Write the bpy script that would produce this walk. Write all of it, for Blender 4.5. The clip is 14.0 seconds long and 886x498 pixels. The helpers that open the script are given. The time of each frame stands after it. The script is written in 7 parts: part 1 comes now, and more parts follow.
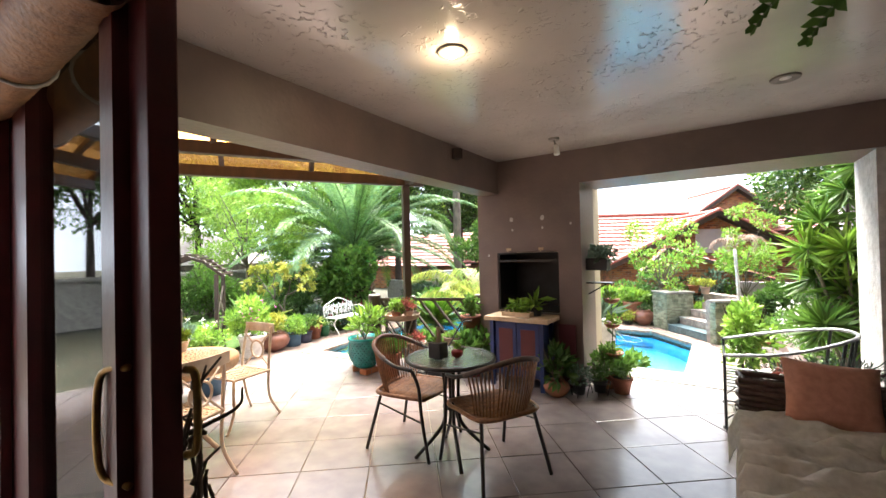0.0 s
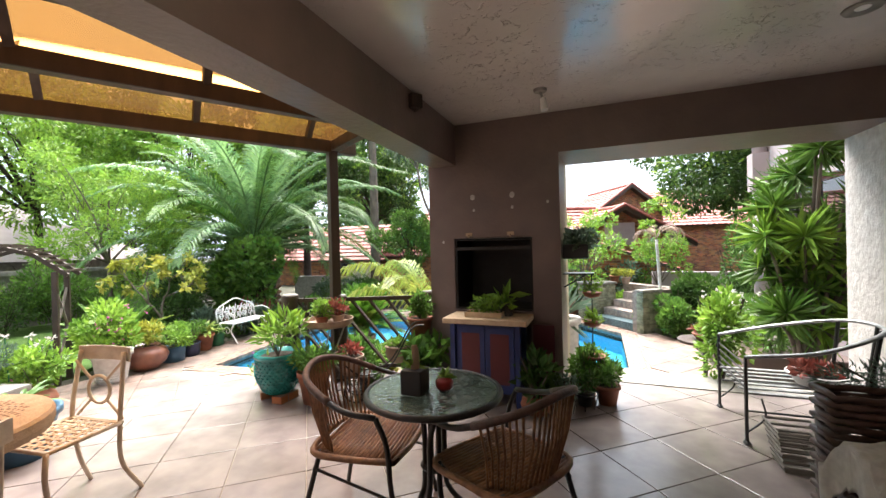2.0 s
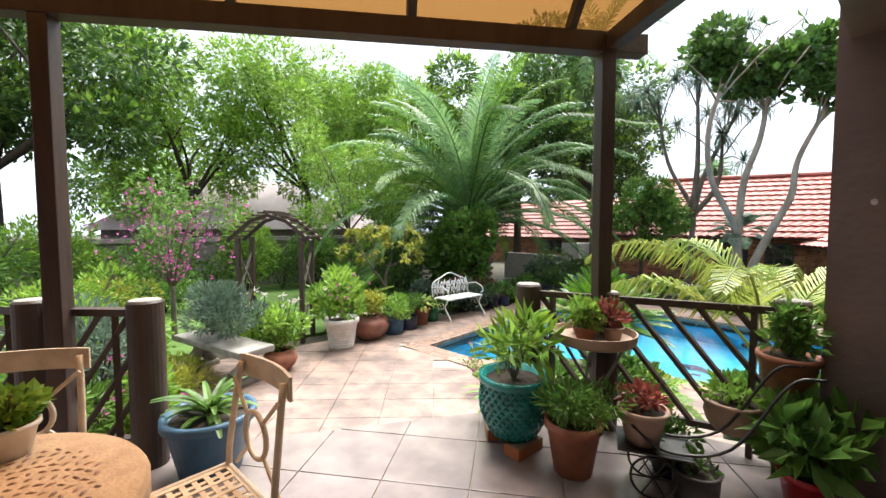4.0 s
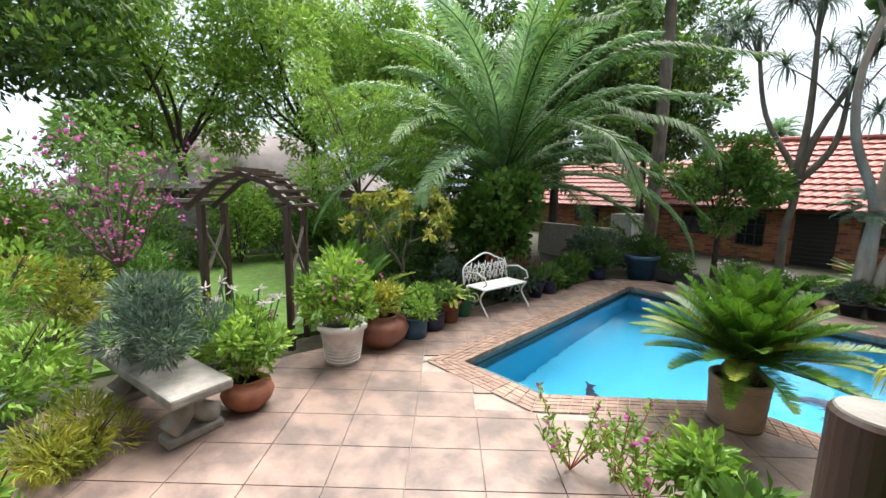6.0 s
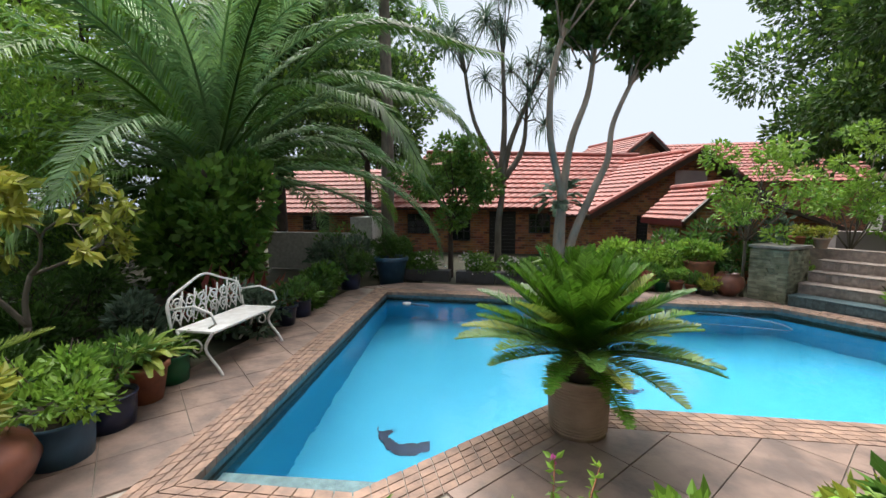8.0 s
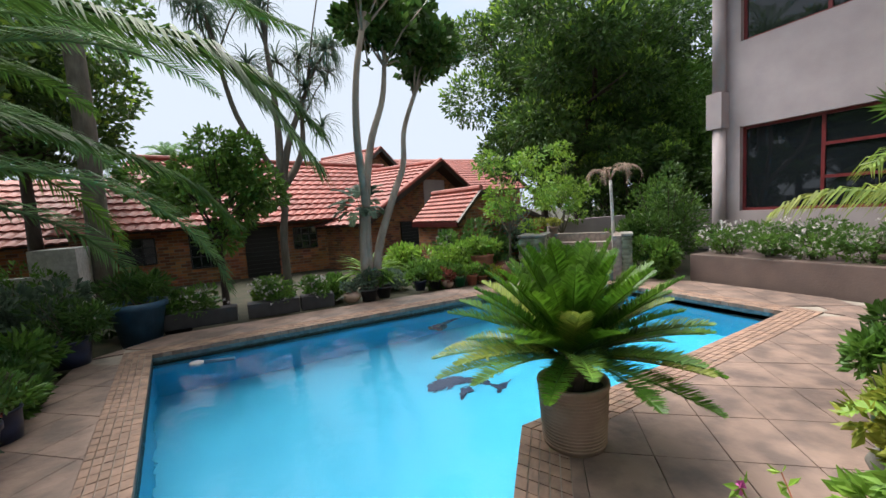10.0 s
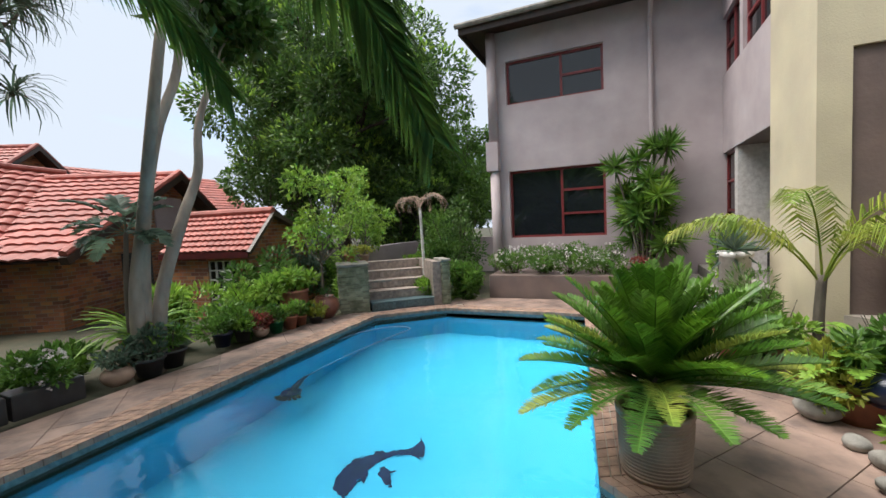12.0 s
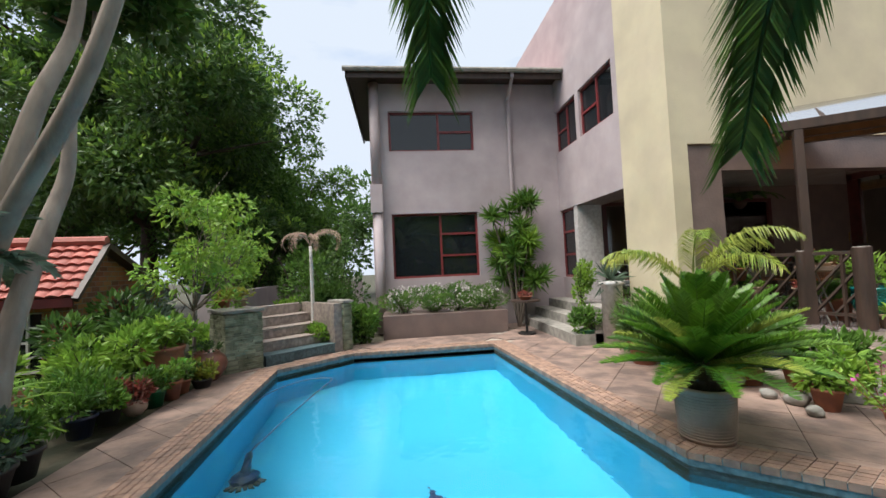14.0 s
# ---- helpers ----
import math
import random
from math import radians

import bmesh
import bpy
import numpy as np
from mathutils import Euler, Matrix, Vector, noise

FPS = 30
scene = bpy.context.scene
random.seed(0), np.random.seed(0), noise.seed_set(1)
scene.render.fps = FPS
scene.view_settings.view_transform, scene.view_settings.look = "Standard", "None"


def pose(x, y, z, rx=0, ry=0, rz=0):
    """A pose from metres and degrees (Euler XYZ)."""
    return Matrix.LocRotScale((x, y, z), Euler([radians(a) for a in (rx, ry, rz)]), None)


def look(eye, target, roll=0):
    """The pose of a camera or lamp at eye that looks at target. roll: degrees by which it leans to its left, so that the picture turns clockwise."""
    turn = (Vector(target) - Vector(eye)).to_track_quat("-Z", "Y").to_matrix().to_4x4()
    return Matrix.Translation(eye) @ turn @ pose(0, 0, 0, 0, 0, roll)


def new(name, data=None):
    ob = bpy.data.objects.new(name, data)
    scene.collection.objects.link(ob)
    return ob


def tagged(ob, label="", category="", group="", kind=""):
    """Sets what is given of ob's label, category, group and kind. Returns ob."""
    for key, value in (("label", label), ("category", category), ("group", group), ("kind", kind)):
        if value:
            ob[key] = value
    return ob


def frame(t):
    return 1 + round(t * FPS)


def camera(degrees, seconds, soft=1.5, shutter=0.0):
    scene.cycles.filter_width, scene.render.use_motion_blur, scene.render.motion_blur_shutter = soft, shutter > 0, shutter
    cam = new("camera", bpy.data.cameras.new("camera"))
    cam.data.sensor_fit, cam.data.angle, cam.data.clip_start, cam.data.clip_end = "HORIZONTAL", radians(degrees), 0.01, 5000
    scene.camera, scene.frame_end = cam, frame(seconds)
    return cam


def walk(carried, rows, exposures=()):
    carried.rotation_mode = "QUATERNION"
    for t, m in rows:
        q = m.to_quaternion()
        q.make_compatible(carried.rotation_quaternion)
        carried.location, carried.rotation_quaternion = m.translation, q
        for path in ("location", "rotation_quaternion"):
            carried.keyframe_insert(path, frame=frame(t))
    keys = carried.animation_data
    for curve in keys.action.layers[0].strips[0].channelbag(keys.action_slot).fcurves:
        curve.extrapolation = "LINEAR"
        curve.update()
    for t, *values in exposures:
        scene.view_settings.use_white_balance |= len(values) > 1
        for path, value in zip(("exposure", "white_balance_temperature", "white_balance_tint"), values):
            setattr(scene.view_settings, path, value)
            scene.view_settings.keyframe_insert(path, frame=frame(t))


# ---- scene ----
cam = camera(95.7, 14.0)
PATH = [
    (0, (2.779, 0.286, 1.432), (1.649, 1.936, 1.457), -1.3),
    (0.5, (2.523, 0.426, 1.429), (1.573, 2.186, 1.445), -1.5),
    (1, (2.33, 0.574, 1.418), (1.536, 2.41, 1.426), -1.5),
    (1.5, (2.141, 0.787, 1.413), (1.432, 2.658, 1.41), -1.5),
    (2, (1.92, 0.972, 1.359), (1.189, 2.834, 1.347), -1.4),
    (2.5, (1.619, 1.228, 1.341), (0.741, 3.025, 1.319), -1.2),
    (3, (1.284, 1.528, 1.319), (0.19, 3.202, 1.282), -0.7),
    (3.5, (0.937, 1.776, 1.297), (-0.389, 3.272, 1.23), -0.3),
    (4, (0.636, 2.014, 1.293), (-0.884, 3.309, 1.182), -0.0),
    (4.2, (0.508, 2.1, 1.312), (-1.066, 3.326, 1.182), -0.1),
    (6.3, (-1.244, 3.181, 1.36), (-2.754, 4.446, 1.014), 1.9),
    (6.5, (-1.364, 3.303, 1.334), (-2.78, 4.676, 0.999), 1.9),
    (7, (-1.671, 3.61, 1.313), (-2.801, 5.234, 1.021), 1.2),
    (7.5, (-1.99, 3.817, 1.195), (-2.784, 5.634, 0.937), 0.5),
    (8, (-2.289, 4.038, 1.04), (-2.728, 5.977, 0.825), -0.1),
    (8.2, (-2.42, 4.113, 0.969), (-2.721, 6.08, 0.771), -0.3),
    (10.3, (-3.96, 5.285, 0.995), (-2.916, 6.98, 0.808), -3.8),
    (10.5, (-4.099, 5.477, 1.023), (-2.94, 7.096, 0.834), -3.8),
    (11, (-4.365, 5.961, 1.115), (-2.934, 7.345, 0.923), -3.6),
    (11.5, (-4.55, 6.521, 1.081), (-2.89, 7.625, 0.915), -3.2),
    (12, (-4.665, 7.116, 1.037), (-2.836, 7.916, 0.915), -2.7),
    (12.5, (-4.684, 7.693, 0.976), (-2.751, 8.201, 0.92), -2.8),
    (13, (-4.814, 8.315, 0.959), (-2.827, 8.542, 0.964), -2.3),
    (13.5, (-4.877, 8.818, 0.913), (-2.878, 8.812, 0.972), -2.6),
    (14, (-4.951, 9.305, 0.887), (-2.965, 9.083, 0.975), -2.6),
]
EXPOSURES = [(0, 3.5), (0.6, 3.25), (1.5, 2.95), (2.5, 2.6), (3.2, 2.4), (4.1, 2.15), (6.3, 1.7), (8, 1.3), (14, 1.2)]
walk(cam, [(t, look(eye, target, roll)) for t, eye, target, roll in PATH], EXPOSURES)

# ---- world and sun ----
world = bpy.data.worlds.new("world")
scene.world = world
world.use_nodes = True
wt = world.node_tree
wt.nodes.clear()
w_out, w_bg = wt.nodes.new("ShaderNodeOutputWorld"), wt.nodes.new("ShaderNodeBackground")
w_sky, w_mix = wt.nodes.new("ShaderNodeTexSky"), wt.nodes.new("ShaderNodeMix")
w_sky.sky_type, w_sky.sun_disc = "NISHITA", False
w_sky.sun_elevation, w_sky.sun_rotation = radians(66), radians(335)
w_mix.data_type = "RGBA"
w_co, w_map, w_noise, w_ramp = (wt.nodes.new("ShaderNode" + k) for k in ("TexCoord", "Mapping", "TexNoise", "ValToRGB"))
w_map.inputs["Scale"].default_value = (1, 1, 3.2)
w_noise.inputs["Scale"].default_value, w_noise.inputs["Detail"].default_value = 2.2, 8
w_ramp.color_ramp.elements[0].position, w_ramp.color_ramp.elements[1].position = 0.16, 0.40
wt.links.new(w_co.outputs["Generated"], w_map.inputs["Vector"])
wt.links.new(w_map.outputs["Vector"], w_noise.inputs["Vector"])
wt.links.new(w_noise.outputs["Fac"], w_ramp.inputs["Fac"])
wt.links.new(w_ramp.outputs["Color"], w_mix.inputs["Factor"])
wt.links.new(w_sky.outputs["Color"], w_mix.inputs[6])
w_mix.inputs[7].default_value = (3.1, 3.45, 3.95, 1)
wt.links.new(w_mix.outputs[2], w_bg.inputs["Color"])
w_bg.inputs["Strength"].default_value = 0.11
wt.links.new(w_bg.outputs["Background"], w_out.inputs["Surface"])
sun = new("sun", bpy.data.lights.new("sun", "SUN"))
sun.data.energy, sun.data.angle, sun.data.color = 3.4, radians(50), (1.0, 0.96, 0.9)
sun.matrix_world = look((0, 0, 10), (Vector((0, 0, 10)) - Vector((math.cos(radians(66)) * math.sin(radians(335)), math.cos(radians(66)) * math.cos(radians(335)), math.sin(radians(66))))))

# ---- materials ----
def mat(name, c1, c2=None, rough=0.7, scale=6.0, bump=0.0, bscale=40.0, metal=0.0, spec=0.5, spread=(0.35, 0.65), big=0.0, rnd=0.0, trans=0.0, stretch=(1, 1, 1), world_map=False):
    m = bpy.data.materials.new(name)
    m.use_nodes = True
    nt = m.node_tree
    b = nt.nodes["Principled BSDF"]
    b.inputs["Roughness"].default_value, b.inputs["Metallic"].default_value = rough, metal
    b.inputs["Specular IOR Level"].default_value = spec
    co, mp, nz, rp = (nt.nodes.new("ShaderNode" + k) for k in ("TexCoord", "Mapping", "TexNoise", "ValToRGB"))
    mp.inputs["Scale"].default_value = stretch
    nz.inputs["Scale"].default_value, nz.inputs["Detail"].default_value = scale, 6
    c2 = c2 or tuple(v * 0.8 for v in c1)
    rp.color_ramp.elements[0].position, rp.color_ramp.elements[1].position = spread
    rp.color_ramp.elements[0].color, rp.color_ramp.elements[1].color = (*c2, 1), (*c1, 1)
    where = nt.nodes.new("ShaderNodeNewGeometry").outputs["Position"] if world_map else co.outputs["Object"]
    nt.links.new(where, mp.inputs["Vector"])
    nt.links.new(mp.outputs["Vector"], nz.inputs["Vector"])
    nt.links.new(nz.outputs["Fac"], rp.inputs["Fac"])
    col = rp.outputs["Color"]
    hs = nt.nodes.new("ShaderNodeHueSaturation")
    nt.links.new(col, hs.inputs["Color"])
    last = hs.outputs["Color"]
    if rnd:
        geo, oi, ad, mr = (nt.nodes.new("ShaderNode" + k) for k in ("NewGeometry", "ObjectInfo", "Math", "MapRange"))
        nt.links.new(geo.outputs["Random Per Island"], ad.inputs[0])
        nt.links.new(oi.outputs["Random"], ad.inputs[1])
        ad.operation = "ADD"
        fr = nt.nodes.new("ShaderNodeMath")
        fr.operation = "FRACT"
        nt.links.new(ad.outputs[0], fr.inputs[0])
        mr.inputs["To Min"].default_value, mr.inputs["To Max"].default_value = 1 - rnd, 1 + rnd
        nt.links.new(fr.outputs[0], mr.inputs["Value"])
        nt.links.new(mr.outputs["Result"], hs.inputs["Value"])
    if big:
        n2, mr2, mx = nt.nodes.new("ShaderNodeTexNoise"), nt.nodes.new("ShaderNodeMapRange"), nt.nodes.new("ShaderNodeMix")
        n2.inputs["Scale"].default_value, n2.inputs["Detail"].default_value = 0.9, 4
        nt.links.new(where, n2.inputs["Vector"])
        mr2.inputs["From Min"].default_value, mr2.inputs["From Max"].default_value = 0.3, 0.7
        mr2.inputs["To Min"].default_value, mr2.inputs["To Max"].default_value = 1 - big, 1 + big * 0.4
        nt.links.new(n2.outputs["Fac"], mr2.inputs["Value"])
        mx.data_type, mx.blend_type = "RGBA", "MULTIPLY"
        mx.inputs["Factor"].default_value = 1
        nt.links.new(last, mx.inputs[6])
        nt.links.new(mr2.outputs["Result"], mx.inputs[7])
        last = mx.outputs[2]
    nt.links.new(last, b.inputs["Base Color"])
    if bump:
        n3, bp = nt.nodes.new("ShaderNodeTexNoise"), nt.nodes.new("ShaderNodeBump")
        n3.inputs["Scale"].default_value, n3.inputs["Detail"].default_value = bscale, 5
        bp.inputs["Strength"].default_value, bp.inputs["Distance"].default_value = min(1, bump), 0.01
        nt.links.new(mp.outputs["Vector"], n3.inputs["Vector"])
        nt.links.new(n3.outputs["Fac"], bp.inputs["Height"])
        nt.links.new(bp.outputs["Normal"], b.inputs["Normal"])
    if trans:
        tr, ms = nt.nodes.new("ShaderNodeBsdfTranslucent"), nt.nodes.new("ShaderNodeMixShader")
        nt.links.new(last, tr.inputs["Color"])
        ms.inputs["Fac"].default_value = trans
        nt.links.new(b.outputs["BSDF"], ms.inputs[1])
        nt.links.new(tr.outputs["BSDF"], ms.inputs[2])
        nt.links.new(ms.outputs["Shader"], nt.nodes["Material Output"].inputs["Surface"])
    return m


def leaf_mat(name, c1, c2, rough=0.45, rnd=0.35):
    return mat(name, c1, c2, rough=rough, scale=3, rnd=rnd, trans=0.38, spec=0.4)


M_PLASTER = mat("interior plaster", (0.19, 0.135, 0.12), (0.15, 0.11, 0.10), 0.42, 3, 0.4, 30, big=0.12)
M_CEIL = mat("ceiling paint", (0.60, 0.54, 0.50), (0.53, 0.475, 0.44), 0.18, 2, 0.0, 7, big=0.08)


def blisters(m):
    """Small lifted flakes and blisters in glossy paint."""
    nt = m.node_tree
    b = nt.nodes["Principled BSDF"]
    co, n1, n2, r1, r2, mu, ad, bp = (nt.nodes.new("ShaderNode" + k) for k in ("TexCoord", "TexNoise", "TexNoise", "MapRange", "MapRange", "Math", "Math", "Bump"))
    n1.inputs["Scale"].default_value, n1.inputs["Detail"].default_value, n1.inputs["Distortion"].default_value = 22, 2, 1.2
    n2.inputs["Scale"].default_value, n2.inputs["Detail"].default_value = 1.7, 2
    r1.inputs["From Min"].default_value, r1.inputs["From Max"].default_value = 0.60, 0.68
    r2.inputs["From Min"].default_value, r2.inputs["From Max"].default_value = 0.42, 0.62
    for a in (n1, n2):
        nt.links.new(co.outputs["Object"], a.inputs["Vector"])
    nt.links.new(n1.outputs["Fac"], r1.inputs["Value"])
    nt.links.new(n2.outputs["Fac"], r2.inputs["Value"])
    mu.operation, ad.operation = "MULTIPLY", "MULTIPLY_ADD"
    nt.links.new(r1.outputs["Result"], mu.inputs[0])
    nt.links.new(r2.outputs["Result"], mu.inputs[1])
    nt.links.new(n2.outputs["Fac"], ad.inputs[0])
    ad.inputs[1].default_value = 0.5
    nt.links.new(mu.outputs[0], ad.inputs[2])
    bp.inputs["Strength"].default_value, bp.inputs["Distance"].default_value = 0.9, 0.012
    nt.links.new(ad.outputs[0], bp.inputs["Height"])
    nt.links.new(bp.outputs["Normal"], b.inputs["Normal"])


blisters(M_CEIL)
M_OUT = mat("mauve outdoor plaster", (0.43, 0.365, 0.375), (0.38, 0.32, 0.33), 0.8, 2.5, 0.3, 60, big=0.15)
M_YEL = mat("cream outdoor plaster", (0.56, 0.49, 0.34), (0.50, 0.43, 0.31), 0.8, 2.0, 0.3, 60, big=0.15)
M_JAMB = mat("pale rough plaster", (0.60, 0.57, 0.55), (0.45, 0.42, 0.40), 0.7, 14, 0.8, 30, big=0.1)
M_TILE = mat("veranda floor tile", (0.26, 0.22, 0.21), (0.19, 0.16, 0.155), 0.17, 5, 0.15, 12, big=0.15, rnd=0.05, world_map=True)
M_GROUT = mat("grout", (0.34, 0.295, 0.25), (0.25, 0.22, 0.19), 0.85, 8, 0.3)
M_DECK = mat("sandstone paving", (0.31, 0.215, 0.175), (0.165, 0.12, 0.105), 0.5, 4.2, 0.9, 13, big=0.3, rnd=0.05, spread=(0.38, 0.62), world_map=True)
M_COPE = mat("brick coping", (0.38, 0.24, 0.175), (0.22, 0.145, 0.115), 0.7, 9, 0.5, 50, big=0.25, rnd=0.14)
M_BRICK = mat("fired brick", (0.36, 0.165, 0.09), (0.22, 0.09, 0.055), 0.85, 6, 0.6, 60, rnd=0.35)
def brick_pattern(m):
    """Courses of mottled bricks with pale joints on upright walls."""
    nt = m.node_tree
    b = nt.nodes["Principled BSDF"]
    co, sp, ad, cb, br, nz, bp = (nt.nodes.new("ShaderNode" + k) for k in ("TexCoord", "SeparateXYZ", "Math", "CombineXYZ", "TexBrick", "TexNoise", "Bump"))
    nt.links.new(co.outputs["Object"], sp.inputs[0])
    nt.links.new(sp.outputs["X"], ad.inputs[0])
    nt.links.new(sp.outputs["Y"], ad.inputs[1])
    nt.links.new(ad.outputs[0], cb.inputs["X"])
    nt.links.new(sp.outputs["Z"], cb.inputs["Y"])
    nt.links.new(cb.outputs[0], br.inputs["Vector"])
    for k, v in (("Scale", 1.0), ("Brick Width", 0.21), ("Row Height", 0.075), ("Mortar Size", 0.007), ("Bias", 0.0)):
        br.inputs[k].default_value = v
    br.inputs["Color1"].default_value, br.inputs["Color2"].default_value = (0.52, 0.20, 0.075, 1), (0.17, 0.06, 0.035, 1)
    br.inputs["Mortar"].default_value = (0.30, 0.22, 0.17, 1)
    mx = nt.nodes.new("ShaderNodeMix")
    mx.data_type, mx.blend_type = "RGBA", "MULTIPLY"
    mx.inputs["Factor"].default_value = 0.5
    nz.inputs["Scale"].default_value = 2.5
    nt.links.new(co.outputs["Object"], nz.inputs["Vector"])
    nt.links.new(br.outputs["Color"], mx.inputs[6])
    nt.links.new(nz.outputs["Color"], mx.inputs[7])
    nt.links.new(mx.outputs[2], b.inputs["Base Color"])
    bp.inputs["Distance"].default_value = -0.01
    nt.links.new(br.outputs["Fac"], bp.inputs["Height"])
    nt.links.new(bp.outputs["Normal"], b.inputs["Normal"])


brick_pattern(M_BRICK)
M_ROOF = mat("red clay roof tile", (0.36, 0.10, 0.075), (0.24, 0.065, 0.05), 0.6, 4, 0.4, 40, big=0.2, rnd=0.18)
M_REDF = mat("red painted window frame", (0.20, 0.028, 0.03), (0.14, 0.02, 0.022), 0.4, 8, 0.1, 30)
M_STEP = mat("worn step tile", (0.36, 0.29, 0.25), (0.22, 0.175, 0.155), 0.7, 14, 0.5, 40, big=0.2, rnd=0.2)
M_MAROON = mat("maroon paint", (0.075, 0.012, 0.012), (0.05, 0.009, 0.01), 0.35, 8, 0.1, 30)
M_BROWN = mat("dark brown timber", (0.055, 0.032, 0.024), (0.032, 0.02, 0.016), 0.5, 12, 0.3, 50, stretch=(1, 1, 0.2))
M_BLACK = mat("black painted iron", (0.018, 0.017, 0.018), (0.01, 0.01, 0.01), 0.4, 12, 0.2)
M_SOOT = mat("sooty steel", (0.012, 0.011, 0.012), (0.005, 0.005, 0.005), 0.6, 9, 0.3)
M_WHITE = mat("white paint", (0.78, 0.77, 0.76), (0.62, 0.60, 0.58), 0.45, 10, 0.2)
M_CREAM = mat("cream painted iron", (0.62, 0.52, 0.40), (0.46, 0.37, 0.28), 0.5, 12, 0.3)
M_RATTAN = mat("woven rattan", (0.30, 0.14, 0.06), (0.17, 0.075, 0.035), 0.45, 30, 0.4, 90, rnd=0.2)
M_WICKER = mat("dark wicker", (0.10, 0.055, 0.045), (0.05, 0.028, 0.022), 0.55, 20, 0.4, 80, rnd=0.3)
M_CLOTH = mat("grey linen", (0.60, 0.57, 0.545), (0.50, 0.47, 0.45), 0.9, 30, 0.4, 300)
M_PINK = mat("peach cushion cloth", (0.56, 0.27, 0.20), (0.46, 0.21, 0.155), 0.9, 30, 0.4, 300)
M_TERRA = mat("terracotta", (0.38, 0.14, 0.075), (0.24, 0.09, 0.055), 0.75, 9, 0.3, 60, big=0.2)
M_COPPER = mat("glazed brown clay", (0.22, 0.085, 0.055), (0.13, 0.05, 0.035), 0.3, 6, 0.1)
M_TEAL = mat("teal glaze", (0.015, 0.22, 0.20), (0.01, 0.14, 0.13), 0.25, 12, 0.1)
M_BLUE = mat("faded blue plastic", (0.05, 0.12, 0.20), (0.03, 0.08, 0.14), 0.5, 6, 0.1)
M_NAVY = mat("navy glaze", (0.015, 0.025, 0.07), (0.01, 0.015, 0.04), 0.3, 6)
M_GREEN = mat("green plastic", (0.01, 0.13, 0.05), (0.008, 0.10, 0.04), 0.4, 6)
M_GREY = mat("grey concrete", (0.30, 0.28, 0.25), (0.19, 0.18, 0.16), 0.9, 8, 0.5, 50, big=0.2)
M_DGREY = mat("dark plastic", (0.035, 0.035, 0.038), (0.02, 0.02, 0.022), 0.5, 6)
M_POTTAN = mat("ribbed clay pot", (0.40, 0.28, 0.21), (0.29, 0.20, 0.15), 0.8, 5, 0.3, 40, big=0.2)
M_SOIL = mat("potting soil", (0.045, 0.03, 0.02), (0.02, 0.014, 0.01), 0.95, 30, 0.8, 60)
M_GROUND = mat("garden soil", (0.06, 0.05, 0.03), (0.03, 0.035, 0.018), 0.95, 4, 0.7, 20, big=0.2)
M_GRASS = mat("lawn", (0.10, 0.19, 0.03), (0.06, 0.12, 0.02), 0.9, 8, 0.5, 90, big=0.15)
M_BARK = mat("grey bark", (0.17, 0.14, 0.115), (0.09, 0.075, 0.06), 0.9, 9, 0.8, 40, stretch=(1, 1, 0.35))
M_BARKD = mat("dark bark", (0.07, 0.05, 0.04), (0.035, 0.025, 0.02), 0.9, 9, 0.8, 40, stretch=(1, 1, 0.35))
M_STUMP = mat("cut palm bases", (0.36, 0.20, 0.15), (0.20, 0.12, 0.09), 0.9, 9, 0.6, 50, rnd=0.3)
L_PALM = leaf_mat("palm leaflet", (0.19, 0.32, 0.12), (0.11, 0.22, 0.09))
L_CYCAD = leaf_mat("cycad leaflet", (0.11, 0.23, 0.02), (0.045, 0.13, 0.014), 0.3)
L_KENT = leaf_mat("yellow green palm leaflet", (0.33, 0.36, 0.065), (0.16, 0.25, 0.04))
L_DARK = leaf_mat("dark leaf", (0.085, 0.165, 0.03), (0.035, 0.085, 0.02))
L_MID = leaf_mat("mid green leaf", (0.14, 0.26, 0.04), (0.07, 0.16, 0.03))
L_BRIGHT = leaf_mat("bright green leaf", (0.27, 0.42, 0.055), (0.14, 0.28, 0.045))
L_YELLOW = leaf_mat("yellowing leaf", (0.42, 0.40, 0.06), (0.20, 0.26, 0.04))
L_GREYG = leaf_mat("grey green leaf", (0.14, 0.20, 0.14), (0.08, 0.13, 0.09))
L_PINKF = leaf_mat("pink petal", (0.60, 0.16, 0.42), (0.48, 0.08, 0.32), 0.6, 0.2)
L_WHITEF = leaf_mat("white petal", (0.75, 0.72, 0.70), (0.62, 0.55, 0.56), 0.6, 0.1)
L_RED = leaf_mat("red bromeliad leaf", (0.32, 0.06, 0.05), (0.18, 0.07, 0.05))
L_ORANGE = leaf_mat("orange petal", (0.7, 0.18, 0.02), (0.55, 0.12, 0.02), 0.6, 0.2)


